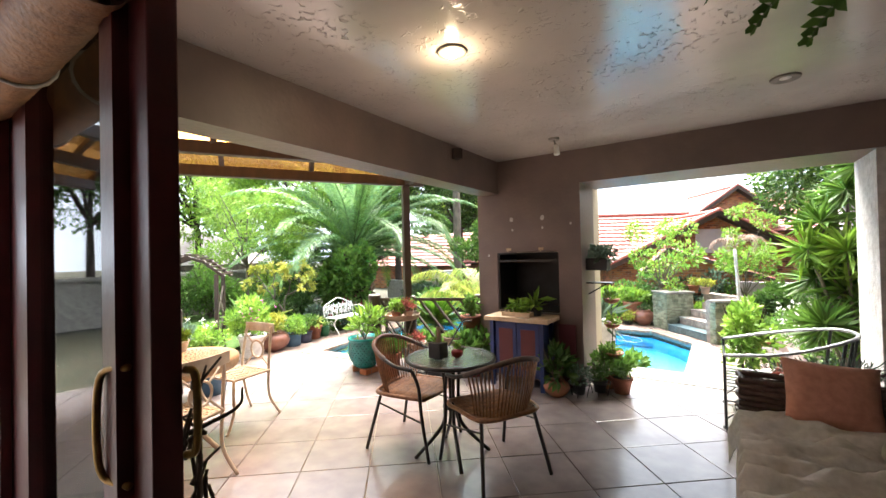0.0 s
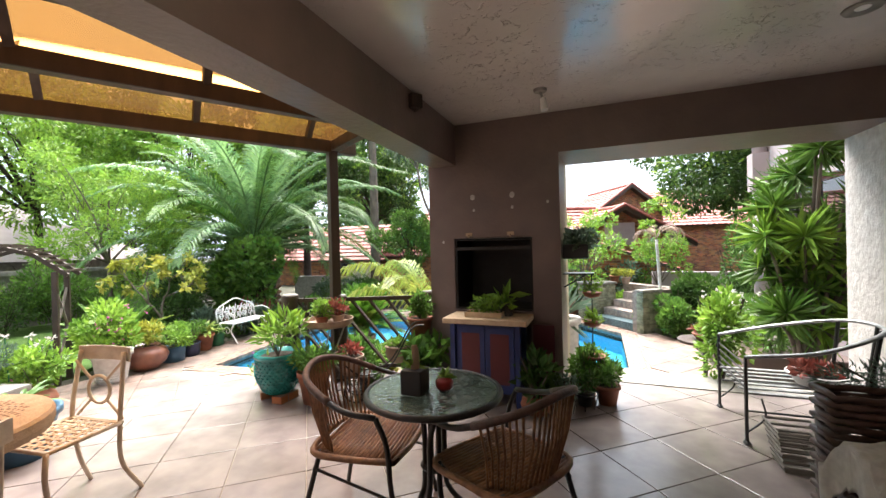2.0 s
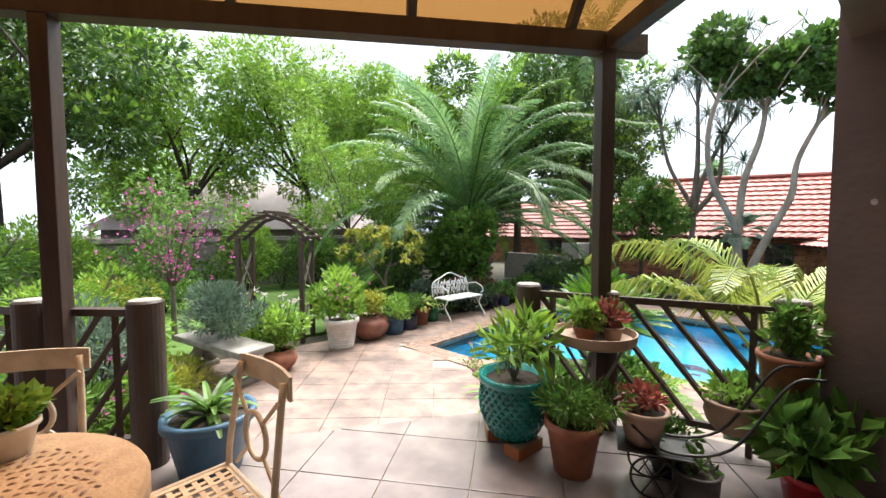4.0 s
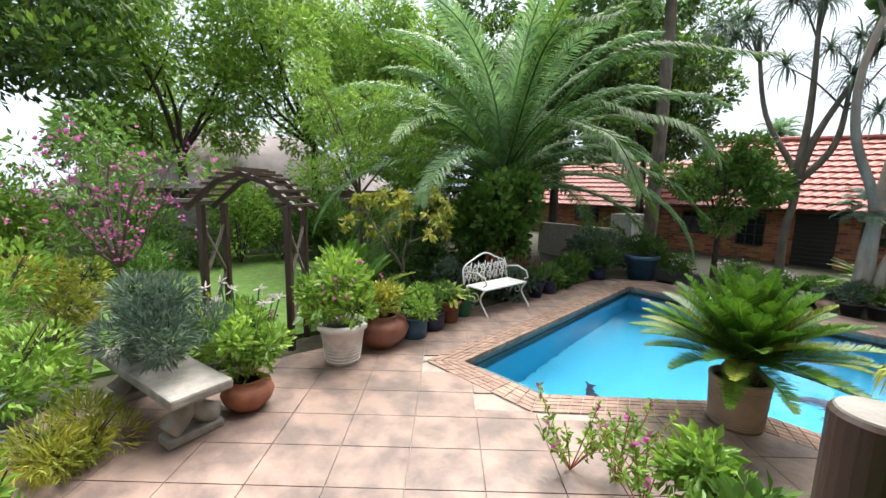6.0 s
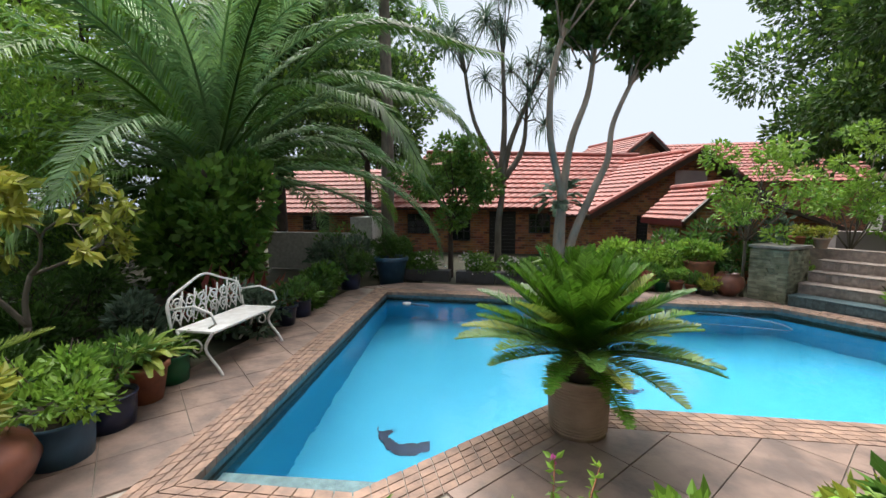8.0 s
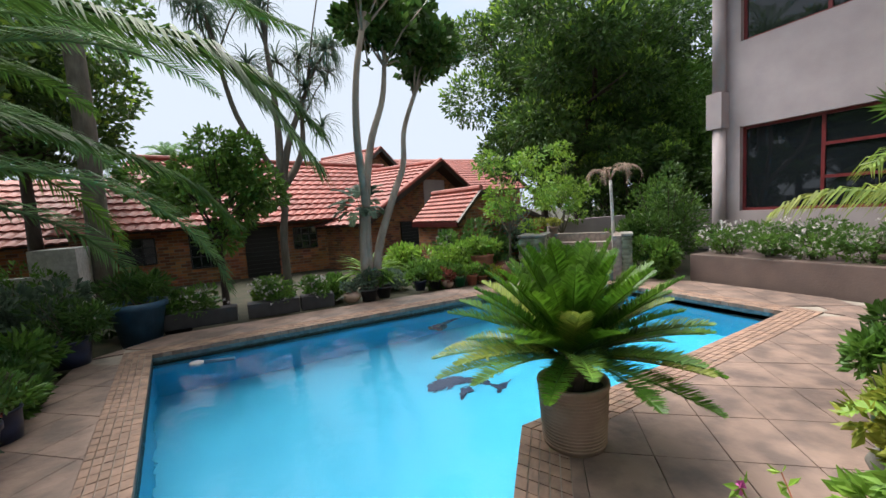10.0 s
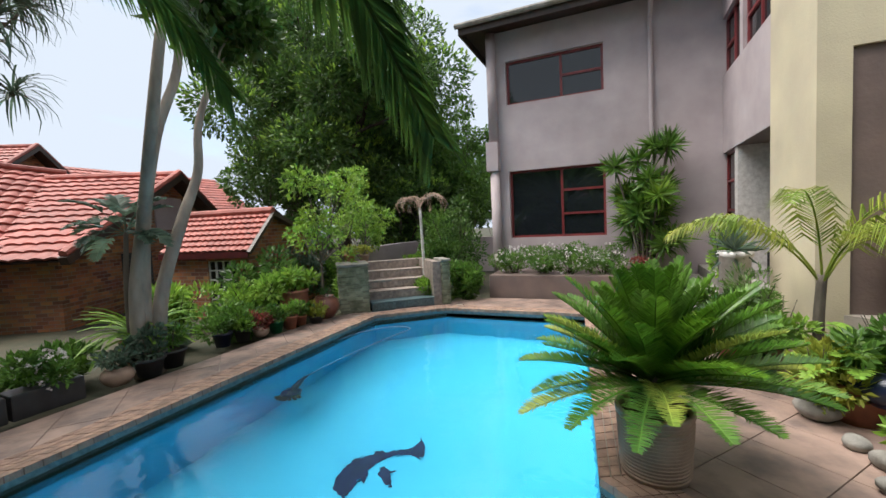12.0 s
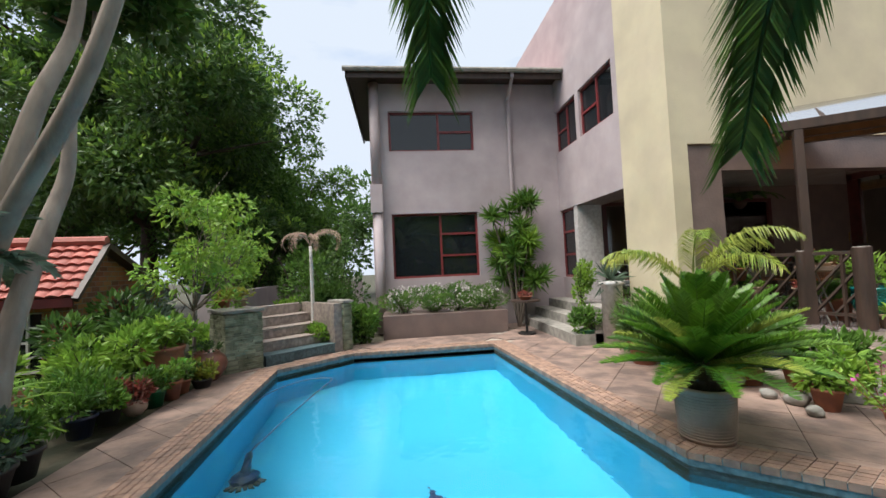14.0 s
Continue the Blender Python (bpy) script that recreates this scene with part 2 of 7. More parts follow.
def special(name, kind):
    m = bpy.data.materials.new(name)
    m.use_nodes = True
    nt = m.node_tree
    b = nt.nodes["Principled BSDF"]
    out = nt.nodes["Material Output"]
    if kind == "water":
        b.inputs["Base Color"].default_value = (0.70, 0.94, 1.0, 1)
        b.inputs["Roughness"].default_value, b.inputs["IOR"].default_value = 0.02, 1.33
        b.inputs["Transmission Weight"].default_value = 1
        nz, bp = nt.nodes.new("ShaderNodeTexNoise"), nt.nodes.new("ShaderNodeBump")
        co = nt.nodes.new("ShaderNodeTexCoord")
        nz.inputs["Scale"].default_value, nz.inputs["Detail"].default_value = 5.0, 3
        bp.inputs["Strength"].default_value, bp.inputs["Distance"].default_value = 0.25, 0.03
        nt.links.new(co.outputs["Object"], nz.inputs["Vector"])
        nt.links.new(nz.outputs["Fac"], bp.inputs["Height"])
        nt.links.new(bp.outputs["Normal"], b.inputs["Normal"])
    if kind in ("glass", "amber"):
        tr, ms, gl, fr = (nt.nodes.new("ShaderNode" + k) for k in ("BsdfTransparent", "MixShader", "BsdfGlossy", "Fresnel"))
        tr.inputs["Color"].default_value = (0.86, 0.9, 0.88, 1) if kind == "glass" else (0.29, 0.135, 0.036, 1)
        gl.inputs["Roughness"].default_value = 0.02 if kind == "glass" else 0.15
        fr.inputs["IOR"].default_value = 1.5
        nt.links.new(fr.outputs["Fac"], ms.inputs["Fac"])
        nt.links.new(tr.outputs["BSDF"], ms.inputs[1])
        nt.links.new(gl.outputs["BSDF"], ms.inputs[2])
        last = ms
        if kind == "amber":
            tl, m2 = nt.nodes.new("ShaderNodeBsdfTranslucent"), nt.nodes.new("ShaderNodeMixShader")
            tl.inputs["Color"].default_value = (0.40, 0.18, 0.05, 1)
            m2.inputs["Fac"].default_value = 0.08
            nt.links.new(ms.outputs["Shader"], m2.inputs[1])
            nt.links.new(tl.outputs["BSDF"], m2.inputs[2])
            last = m2
        nt.links.new(last.outputs["Shader"], out.inputs["Surface"])
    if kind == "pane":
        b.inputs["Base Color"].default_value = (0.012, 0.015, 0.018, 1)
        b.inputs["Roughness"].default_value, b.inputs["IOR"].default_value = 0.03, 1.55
    if kind == "tableglass":
        b.inputs["Base Color"].default_value = (0.35, 0.5, 0.46, 1)
        b.inputs["Roughness"].default_value, b.inputs["Transmission Weight"].default_value = 0.12, 0.9
        vo, bp, co = nt.nodes.new("ShaderNodeTexVoronoi"), nt.nodes.new("ShaderNodeBump"), nt.nodes.new("ShaderNodeTexCoord")
        vo.inputs["Scale"].default_value = 45
        bp.inputs["Strength"].default_value, bp.inputs["Distance"].default_value = 0.5, 0.006
        nt.links.new(co.outputs["Object"], vo.inputs["Vector"])
        nt.links.new(vo.outputs["Distance"], bp.inputs["Height"])
        nt.links.new(bp.outputs["Normal"], b.inputs["Normal"])
    if kind == "bulb":
        b.inputs["Emission Color"].default_value, b.inputs["Emission Strength"].default_value = (1, 0.78, 0.5, 1), 25
    return m


M_WATER, M_GLASS, M_AMBER, M_PANE, M_TGLASS, M_BULB = (special(n, k) for n, k in (("pool water", "water"), ("clear glass", "glass"), ("amber sheet", "amber"), ("dark window glass", "pane"), ("rippled glass", "tableglass"), ("lit bulb", "bulb")))
M_POOL = mat("blue pool plaster", (0.025, 0.33, 0.51), (0.023, 0.315, 0.49), 0.6, 1.2, 0.1, 10)
M_PTILE = mat("pool edge mosaic", (0.10, 0.15, 0.16), (0.05, 0.08, 0.09), 0.4, 22, 0.4, 40, rnd=0.3)

# ---- building blocks ----
def part(name, bm, material, parent=None, label="", smooth=False):
    me = bpy.data.meshes.new(name)
    bm.normal_update()
    bm.to_mesh(me)
    bm.free()
    me.materials.append(material)
    if smooth:
        me.shade_smooth()
    ob = new(name, me)
    if parent:
        ob.parent = parent
    if label:
        ob["label"] = label
    return ob


def raw(name, verts, faces, material, parent=None, label="", smooth=False):
    me = bpy.data.meshes.new(name)
    me.from_pydata([tuple(v) for v in verts], [], faces)
    me.materials.append(material)
    if smooth:
        me.shade_smooth()
    ob = new(name, me)
    if parent:
        ob.parent = parent
    if label:
        ob["label"] = label
    return ob


def thing(name, m, label, category, group=""):
    ob = new(name)
    ob.matrix_world = m
    return tagged(ob, label, category, group)


def box(x0, x1, y0, y1, z0, z1, bm=None, bevel=0.0, m=None):
    own = bmesh.new()
    bmesh.ops.create_cube(own, size=1, matrix=Matrix.Translation(((x0 + x1) / 2, (y0 + y1) / 2, (z0 + z1) / 2)) @ Matrix.Diagonal((x1 - x0, y1 - y0, z1 - z0, 1)))
    if bevel:
        bmesh.ops.bevel(own, geom=own.edges[:], offset=bevel, segments=2, affect="EDGES", profile=0.6)
    if m is not None:
        bmesh.ops.transform(own, matrix=m, verts=own.verts[:])
    if bm is None:
        return own
    me = bpy.data.meshes.new("tmp")
    own.to_mesh(me)
    own.free()
    bm.from_mesh(me)
    bpy.data.meshes.remove(me)
    return bm


def tube(points, r, bm=None, seg=8, r2=None, closed=False):
    bm = bm or bmesh.new()
    pts = [Vector(p) for p in points]
    n = len(pts)
    rings, side = [], None
    for i, p in enumerate(pts):
        a, b = pts[(i - 1) % n if closed else max(i - 1, 0)], pts[(i + 1) % n if closed else min(i + 1, n - 1)]
        d = (b - a).normalized()
        if side is None:
            side = d.orthogonal().normalized()
        side = (side - d * side.dot(d)).normalized()
        up = d.cross(side)
        rr = r + ((r2 if r2 is not None else r) - r) * i / max(1, n - 1)
        rings.append([bm.verts.new(p + (side * math.cos(k * math.tau / seg) + up * math.sin(k * math.tau / seg)) * rr) for k in range(seg)])
    for i in range(n if closed else n - 1):
        A, B = rings[i], rings[(i + 1) % n]
        for k in range(seg):
            bm.faces.new((A[k], A[(k + 1) % seg], B[(k + 1) % seg], B[k]))
    if not closed:
        bm.faces.new(rings[0][::-1]), bm.faces.new(rings[-1])
    return bm


def lathe(profile, seg=28, bm=None, at=(0, 0, 0)):
    bm = bm or bmesh.new()
    rings = []
    for r, z in profile:
        rings.append([bm.verts.new((at[0] + r * math.cos(k * math.tau / seg), at[1] + r * math.sin(k * math.tau / seg), at[2] + z)) for k in range(seg)])
    for A, B in zip(rings, rings[1:]):
        for k in range(seg):
            bm.faces.new((A[k], A[(k + 1) % seg], B[(k + 1) % seg], B[k]))
    bm.faces.new(rings[0][::-1]), bm.faces.new(rings[-1])
    return bm


def curve(pts, n=16):
    """A smooth line through the points."""
    P = [Vector(p) for p in pts]
    P = [2 * P[0] - P[1]] + P + [2 * P[-1] - P[-2]]
    out = []
    for i in range(1, len(P) - 2):
        for k in range(n):
            t = k / n
            a, b, c, d = P[i - 1], P[i], P[i + 1], P[i + 2]
            out.append(0.5 * (2 * b + (c - a) * t + (2 * a - 5 * b + 4 * c - d) * t * t + (3 * b - a - 3 * c + d) * t ** 3))
    return out + [P[-2]]


def prism(poly, z0, z1, bm=None):
    bm = bm or bmesh.new()
    lo, hi = [bm.verts.new((x, y, z0)) for x, y in poly], [bm.verts.new((x, y, z1)) for x, y in poly]
    bm.faces.new(lo[::-1]), bm.faces.new(hi)
    n = len(poly)
    for i in range(n):
        bm.faces.new((lo[i], lo[(i + 1) % n], hi[(i + 1) % n], hi[i]))
    bmesh.ops.recalc_face_normals(bm, faces=bm.faces[:])
    return bm


def slab(poly, z0, z1, holes=(), bm=None):
    """A flat slab with straight-edged holes."""
    bm = bm or bmesh.new()
    loops = []
    for ring in (poly, *holes):
        vs = [bm.verts.new((x, y, z1)) for x, y in ring]
        loops.append([bm.edges.new((vs[i], vs[(i + 1) % len(vs)])) for i in range(len(vs))])
    made = bmesh.ops.triangle_fill(bm, use_beauty=True, use_dissolve=False, edges=[e for lp in loops for e in lp])
    faces = [f for f in made["geom"] if isinstance(f, bmesh.types.BMFace)]
    ext = bmesh.ops.extrude_face_region(bm, geom=faces)
    for v in ext["geom"]:
        if isinstance(v, bmesh.types.BMVert):
            v.co.z = z0
    bmesh.ops.recalc_face_normals(bm, faces=bm.faces[:])
    return bm


def leaves(rng, centres, normals, size, width=0.45, jitter=0.3):
    """Folded pointed leaves: vertices and faces."""
    c = np.asarray(centres, float)
    n = len(c)
    d = np.asarray(normals, float) + rng.normal(0, jitter, (n, 3))
    d /= np.linalg.norm(d, axis=1, keepdims=True) + 1e-9
    r = rng.normal(0, 1, (n, 3))
    s = np.cross(d, r)
    s /= np.linalg.norm(s, axis=1, keepdims=True) + 1e-9
    u = np.cross(s, d)
    L = size * rng.uniform(0.65, 1.3, (n, 1))
    W = L * width * 0.5
    base, tip = c, c + d * L
    mid = c + d * L * 0.5
    a, b = mid + s * W + u * L * 0.1, mid - s * W + u * L * 0.1
    v = np.stack([base, a, tip, b], 1).reshape(-1, 3)
    f = [(4 * i, 4 * i + 1, 4 * i + 2) for i in range(n)] + [(4 * i, 4 * i + 2, 4 * i + 3) for i in range(n)]
    return v, f


def bush_points(rng, n, rx, ry, rz, clumps=9, shell=0.45):
    """Uneven clumps inside a squashed ball."""
    cc = rng.normal(0, 1, (clumps, 3))
    cc /= np.linalg.norm(cc, axis=1, keepdims=True)
    cc *= rng.uniform(0.3, 0.75, (clumps, 1))
    w = rng.uniform(0.28, 0.5, clumps)
    k = rng.integers(0, clumps, n)
    d = rng.normal(0, 1, (n, 3))
    d /= np.linalg.norm(d, axis=1, keepdims=True)
    p = cc[k] + d * (w[k] * rng.uniform(shell, 1, n) ** 0.6)[:, None]
    return p * (rx, ry, rz), d


def foliage(name, parent, material, rng, n, rx, ry, rz, at, size, width=0.45, clumps=9, up=0.3, label="", jitter=0.35):
    p, d = bush_points(rng, n, rx, ry, rz, clumps)
    d = d + (0, 0, up)
    v, f = leaves(rng, p + at, d, size, width, jitter)
    return raw(name, v, f, material, parent, label)


def frond_data(rng, base, az, elev, length, droop, leaflet, n=46, width=0.03, v_angle=50, twist=0.0, stem=0.0, sag=0.22, along=None, tip_share=0.0, lift=0.35):
    """A feather leaf: its stem's points, and the vertices and faces of its leaflets."""
    pts, p, e, st = [], Vector(base), radians(elev), length / 24
    a = radians(az)
    for i in range(25):
        pts.append(p.copy())
        p = p + Vector((math.cos(a) * math.cos(e), math.sin(a) * math.cos(e), math.sin(e))) * st
        e -= radians(droop) / 24 * (0.5 + i / 24)
        a += radians(twist) / 24
    if along:
        c = curve(along, 12)
        pts = [c[round(i * (len(c) - 1) / 24)] for i in range(25)]
    V, F = [], []
    for i in range(n):
        t = stem + (1 - stem) * (i + 0.5) / n
        k = min(23, int(t * 24))
        q = pts[k].lerp(pts[k + 1], t * 24 - k)
        d = (pts[k + 1] - pts[k]).normalized()
        side = d.cross(Vector((0, 0, 1))).normalized()
        up = side.cross(d)
        ln = leaflet * max(tip_share, max(0.0, math.sin(math.pi * min(1, t * 0.86 + 0.12))) ** 0.6) * rng.uniform(0.85, 1.1)
        for sgn in (1, -1):
            g = (side * sgn * math.cos(radians(25)) + up * lift + d * math.tan(radians(90 - v_angle)) + Vector(rng.normal(0, 0.08, 3))).normalized()
            w = d * width * 0.5
            m1 = q + g * ln * 0.55
            tip = q + g * ln + Vector((0, 0, -ln * sag))
            b = len(V)
            V += [q - w * 0.6, q + w * 0.6, m1 + w, m1 - w, tip]
            F += [(b, b + 1, b + 2, b + 3), (b + 3, b + 2, b + 4)]
    return pts, V, F


def frond(name, parent, material, rng, stem_mat=None, r=0.02, **kw):
    pts, V, F = frond_data(rng, **kw)
    bm = bmesh.new()
    me = bpy.data.meshes.new("tmp")
    me.from_pydata([tuple(v) for v in V], [], F)
    bm.from_mesh(me)
    bpy.data.meshes.remove(me)
    tube(pts, r, bm, 5, r * 0.25)
    return part(name, bm, material, parent)


def rails(parent, name, material, lines, r=0.008, seg=6):
    for pts in lines:
        part(name, tube(pts, r, seg=seg), material, parent, smooth=True)


def setting(ob, label, category):
    return tagged(ob, label, category, kind="structure")


D = -0.56


def grow(poly, d):
    """The polygon pushed outwards by d (it runs anticlockwise)."""
    out, n = [], len(poly)
    for i in range(n):
        a, b, c = Vector(poly[i - 1]), Vector(poly[i]), Vector(poly[(i + 1) % n])
        n1 = Vector(((b - a).y, -(b - a).x)).normalized()
        n2 = Vector(((c - b).y, -(c - b).x)).normalized()
        out.append(tuple(b + (n1 + n2) / (1 + n1.dot(n2)) * d))
    return out


POOL = [(-4.22, 5.85), (-3.24, 5.95), (-2.13, 7.24), (2.30, 7.64), (2.30, 10.15), (1.42, 11.20), (-4.95, 11.0)]
COPING = grow(POOL, 0.30)

# ---- the large structure ----
# veranda shell
setting(part("floor", prism([(-3.2, -3.0), (6.2, -3.0), (6.2, 5.2), (0.4, 5.2), (0.2, 5.0), (-1.02, 4.5), (-2.35, 1.8), (-3.3, 1.2)], -0.62, -0.012), M_GROUT), "veranda floor bed with pale grout", "floor")
setting(part("ceiling", box(0.66, 6.2, -3.0, 4.56, 2.5, 2.62), M_CEIL), "glossy beige painted ceiling of the veranda", "ceiling")
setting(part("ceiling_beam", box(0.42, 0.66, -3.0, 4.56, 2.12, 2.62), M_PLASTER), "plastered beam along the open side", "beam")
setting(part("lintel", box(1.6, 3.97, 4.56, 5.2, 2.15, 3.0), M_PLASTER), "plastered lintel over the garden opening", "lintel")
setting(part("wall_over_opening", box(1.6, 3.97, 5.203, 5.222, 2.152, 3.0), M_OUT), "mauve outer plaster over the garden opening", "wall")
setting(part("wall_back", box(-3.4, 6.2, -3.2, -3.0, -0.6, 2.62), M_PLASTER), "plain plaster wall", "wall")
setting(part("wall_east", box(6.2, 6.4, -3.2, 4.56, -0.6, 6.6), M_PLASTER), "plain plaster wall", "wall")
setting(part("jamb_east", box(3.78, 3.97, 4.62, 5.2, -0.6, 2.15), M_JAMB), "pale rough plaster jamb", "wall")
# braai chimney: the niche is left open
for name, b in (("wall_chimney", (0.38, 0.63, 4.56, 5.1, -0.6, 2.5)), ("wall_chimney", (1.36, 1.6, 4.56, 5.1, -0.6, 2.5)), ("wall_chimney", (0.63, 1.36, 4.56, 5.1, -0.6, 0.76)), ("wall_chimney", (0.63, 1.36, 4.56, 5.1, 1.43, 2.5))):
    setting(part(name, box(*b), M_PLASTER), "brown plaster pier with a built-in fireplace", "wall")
setting(part("wall_yellow", box(0.34, 1.6, 5.1, 5.36, -0.6, 9.0), M_YEL), "tall cream plaster chimney wall", "wall")
setting(part("wall_yellow_top", box(0.34, 1.6, 4.56, 5.1, 2.5, 9.0), M_YEL), "tall cream plaster wall over the veranda", "wall")
setting(part("wall_yellow_flank", box(0.38, 0.6, -3.0, 4.56, 2.62, 9.0), M_YEL), "tall cream plaster wall over the veranda", "wall")
nb = bmesh.new()
for b in ((1.6, 4.71, 4.9, 5.22, 3.0, 3.6), (1.6, 4.71, 4.9, 5.22, 4.65, 7.35), (1.6, 2.0, 4.9, 5.22, 3.6, 4.65), (3.38, 3.55, 4.9, 5.22, 3.6, 4.65), (4.71, 8.5, 4.9, 5.22, 5.3, 7.35), (3.97, 4.71, 5.0, 5.22, -0.6, 0.5), (3.97, 4.71, 5.0, 5.22, 2.15, 3.0)):
    box(*b, nb)
setting(part("wall_north", nb, M_OUT), "mauve upper wall with two windows", "wall")

# two-storey wing
fx = 4.71
wg = bmesh.new()
box(fx, fx + 0.25, 4.9, 7.33, -0.6, 5.4, wg), box(fx, fx + 0.25, 9.43, 9.68, -0.6, 5.4, wg)
for z0, z1 in ((-0.6, 0.64), (2.2, 3.73), (4.72, 5.4)):
    box(fx, fx + 0.25, 7.33, 9.43, z0, z1, wg)
box(fx, 9.0, 9.68, 9.88, -0.6, 5.4, wg)
setting(part("wall_wing", wg, M_OUT), "mauve plaster wall of the two-storey wing", "wall")
setting(part("wall_inner", box(7.2, 7.4, 5.22, 9.68, -0.6, 5.4), M_PLASTER), "plain inner wall", "wall")
setting(part("floor_upper", box(fx + 0.25, 7.2, 5.22, 9.68, 2.8, 3.0, box(fx + 0.25, 7.2, 5.22, 9.68, -0.6, 0.0)), M_GREY), "inner floors", "floor")
setting(part("slab_edge", box(fx - 0.25, fx - 0.003, 9.62, 9.9, 2.22, 2.88), M_OUT), "projecting slab end", "trim")
for z0, z1 in ((-0.6, 2.22), (2.88, 5.35)):
    setting(part("column", lathe([(0.11, z0), (0.11, z1)], 20, at=(fx - 0.11, 9.74, 0)), M_OUT, smooth=True), "round plastered corner column", "column")
rf = bmesh.new()
box(4.2, 9.2, 5.23, 10.3, 5.42, 5.5, rf)
setting(part("roof_board", rf, M_BROWN), "dark boarded eaves", "roof")
setting(part("fascia", box(4.14, 4.2, 5.23, 10.35, 5.28, 5.5, box(4.2, 9.0, 10.3, 10.35, 5.28, 5.5)), M_BROWN), "dark brown fascia board", "trim")
gu = thing("gutter", pose(4.08, 7.6, 5.46), "grey brown gutter and downpipe on the wing", "gutter")
part("trough", tube([(0, -2.36, 0), (0, 2.8, 0)], 0.06), M_GREY, gu)
part("downpipe", tube([(0.05, -1.15, -0.02), (0.05, -1.15, -0.12), (0.57, -1.15, -0.5), (0.57, -1.15, -5.9)], 0.045), M_OUT, gu)
sd0 = thing("satellite_dish", pose(6.4, 6.9, 6.25, 0, 60, 60), "small white satellite dish on the tiled roof", "satellite dish")
part("dish", lathe([(0.02, 0), (0.2, 0.03), (0.36, 0.1), (0.36, 0.12), (0.2, 0.05), (0.02, 0.02)], 20), M_WHITE, sd0)
part("mast", tube([(0, 0, 0), (0.3, 0, -0.6)], 0.02), M_GREY, sd0)


def window(name, m, w, h, bars, label, sill=0.06):
    """A framed window lying in the local xz plane, seen from -y."""
    ob = thing(name, m, label, "window")
    ob["kind"] = "structure"
    f = 0.05
    fr = bmesh.new()
    box(0, w, 0, 0.06, 0, f, fr), box(0, w, 0, 0.06, h - f, h, fr), box(0, f, 0, 0.06, f, h - f, fr), box(w - f, w, 0, 0.06, f, h - f, fr)
    part("window_frame", fr, M_REDF, ob)
    xs = [f] + [b for b in bars if isinstance(b, float)] + [w - f]
    for b in bars:
        if isinstance(b, float):
            part("mullion", box(b - 0.025, b + 0.025, 0, 0.06, f, h - f), M_REDF, ob)
        else:
            part("transom", box(b[0], b[1], -0.004, 0.055, b[2] - 0.025, b[2] + 0.025), M_REDF, ob)
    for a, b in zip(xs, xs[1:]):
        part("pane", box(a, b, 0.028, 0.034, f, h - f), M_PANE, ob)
    return ob


face_w = lambda y, z: pose(fx + 0.1, y, z, 0, 0, -90)
window("window_1", face_w(9.43, 0.64), 2.10, 1.56, [1.18, (1.2, 2.05, 1.05), (1.2, 2.05, 0.52)], "maroon framed lower window with a fixed pane and small lights")
window("window_2", face_w(9.43, 3.73), 2.10, 0.99, [1.22, (1.24, 2.05, 0.49)], "maroon framed upper window partly open")
face_n = lambda x, z: pose(x, 5.16, z, 0, 0, 180)
window("window_3", face_n(3.38, 3.6), 1.38, 1.05, [0.70, (0.05, 0.68, 0.5)], "maroon framed window beside the cream chimney")
window("window_4", face_n(4.71, 3.6), 1.16, 1.05, [0.58, (0.05, 0.56, 0.5)], "maroon framed window in the inner corner")
window("window_5", face_n(4.71, 0.5), 0.74, 1.65, [(0.05, 0.69, 0.55), (0.05, 0.69, 1.1)], "tall maroon framed window in the inner corner")

# sliding door plane on the east side of the veranda
sd = thing("sliding_door", pose(3.86, 0, 0), "maroon framed glass sliding door, closed, beside the sofa", "door")
for y0, y1 in ((4.46, 4.6), (2.3, 2.4), (0.2, 0.3)):
    part("stile", box(0, 0.08, y0, y1, 0, 2.2), M_MAROON, sd)
part("head", box(0, 0.08, 0.3, 4.46, 2.12, 2.2), M_MAROON, sd)
part("threshold", box(0, 0.08, 0.3, 4.46, 0, 0.06), M_MAROON, sd)
for y0, y1 in ((2.4, 4.46), (0.3, 2.3)):
    part("pane", box(0.035, 0.041, y0, y1, 0.06, 2.12), M_GLASS, sd)
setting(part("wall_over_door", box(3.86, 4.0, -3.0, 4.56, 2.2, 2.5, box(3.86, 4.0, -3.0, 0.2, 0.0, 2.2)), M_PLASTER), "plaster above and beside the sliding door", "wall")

# ground
gr = slab([(-120, -120), (120, -120), (120, 160), (-120, 160)], -0.9, -0.66, [POOL])
setting(part("ground", gr, M_GROUND), "dark garden soil", "ground")
deck_poly = [(-5.6, 2.4), (-4.4, 1.2), (-2.0, 1.0), (4.6, 4.4), (4.6, 7.1), (3.5, 7.1), (3.45, 9.5), (2.9, 10.5), (1.5, 11.9), (0.9, 12.05), (-4.9, 11.95), (-5.7, 11.2), (-5.5, 4.4)]
setting(part("pavement", slab(deck_poly, -0.7, D - 0.014, [grow(POOL, 0.1)]), M_GROUT), "sandstone paving round the pool", "paving")
V, F = [], []
for i in range(len(POOL)):
    a, b, c, d = POOL[i - 1], POOL[i], COPING[i], COPING[i - 1]
    k = len(V)
    V += [(*q, D - 0.008) for q in (a, b, c, d)]
    F += [(k, k + 3, k + 2, k + 1)]
setting(raw("coping", V, F, M_GROUT), "mortar bed under the brick coping", "coping")
V, F = [], []
rngc = np.random.default_rng(9)
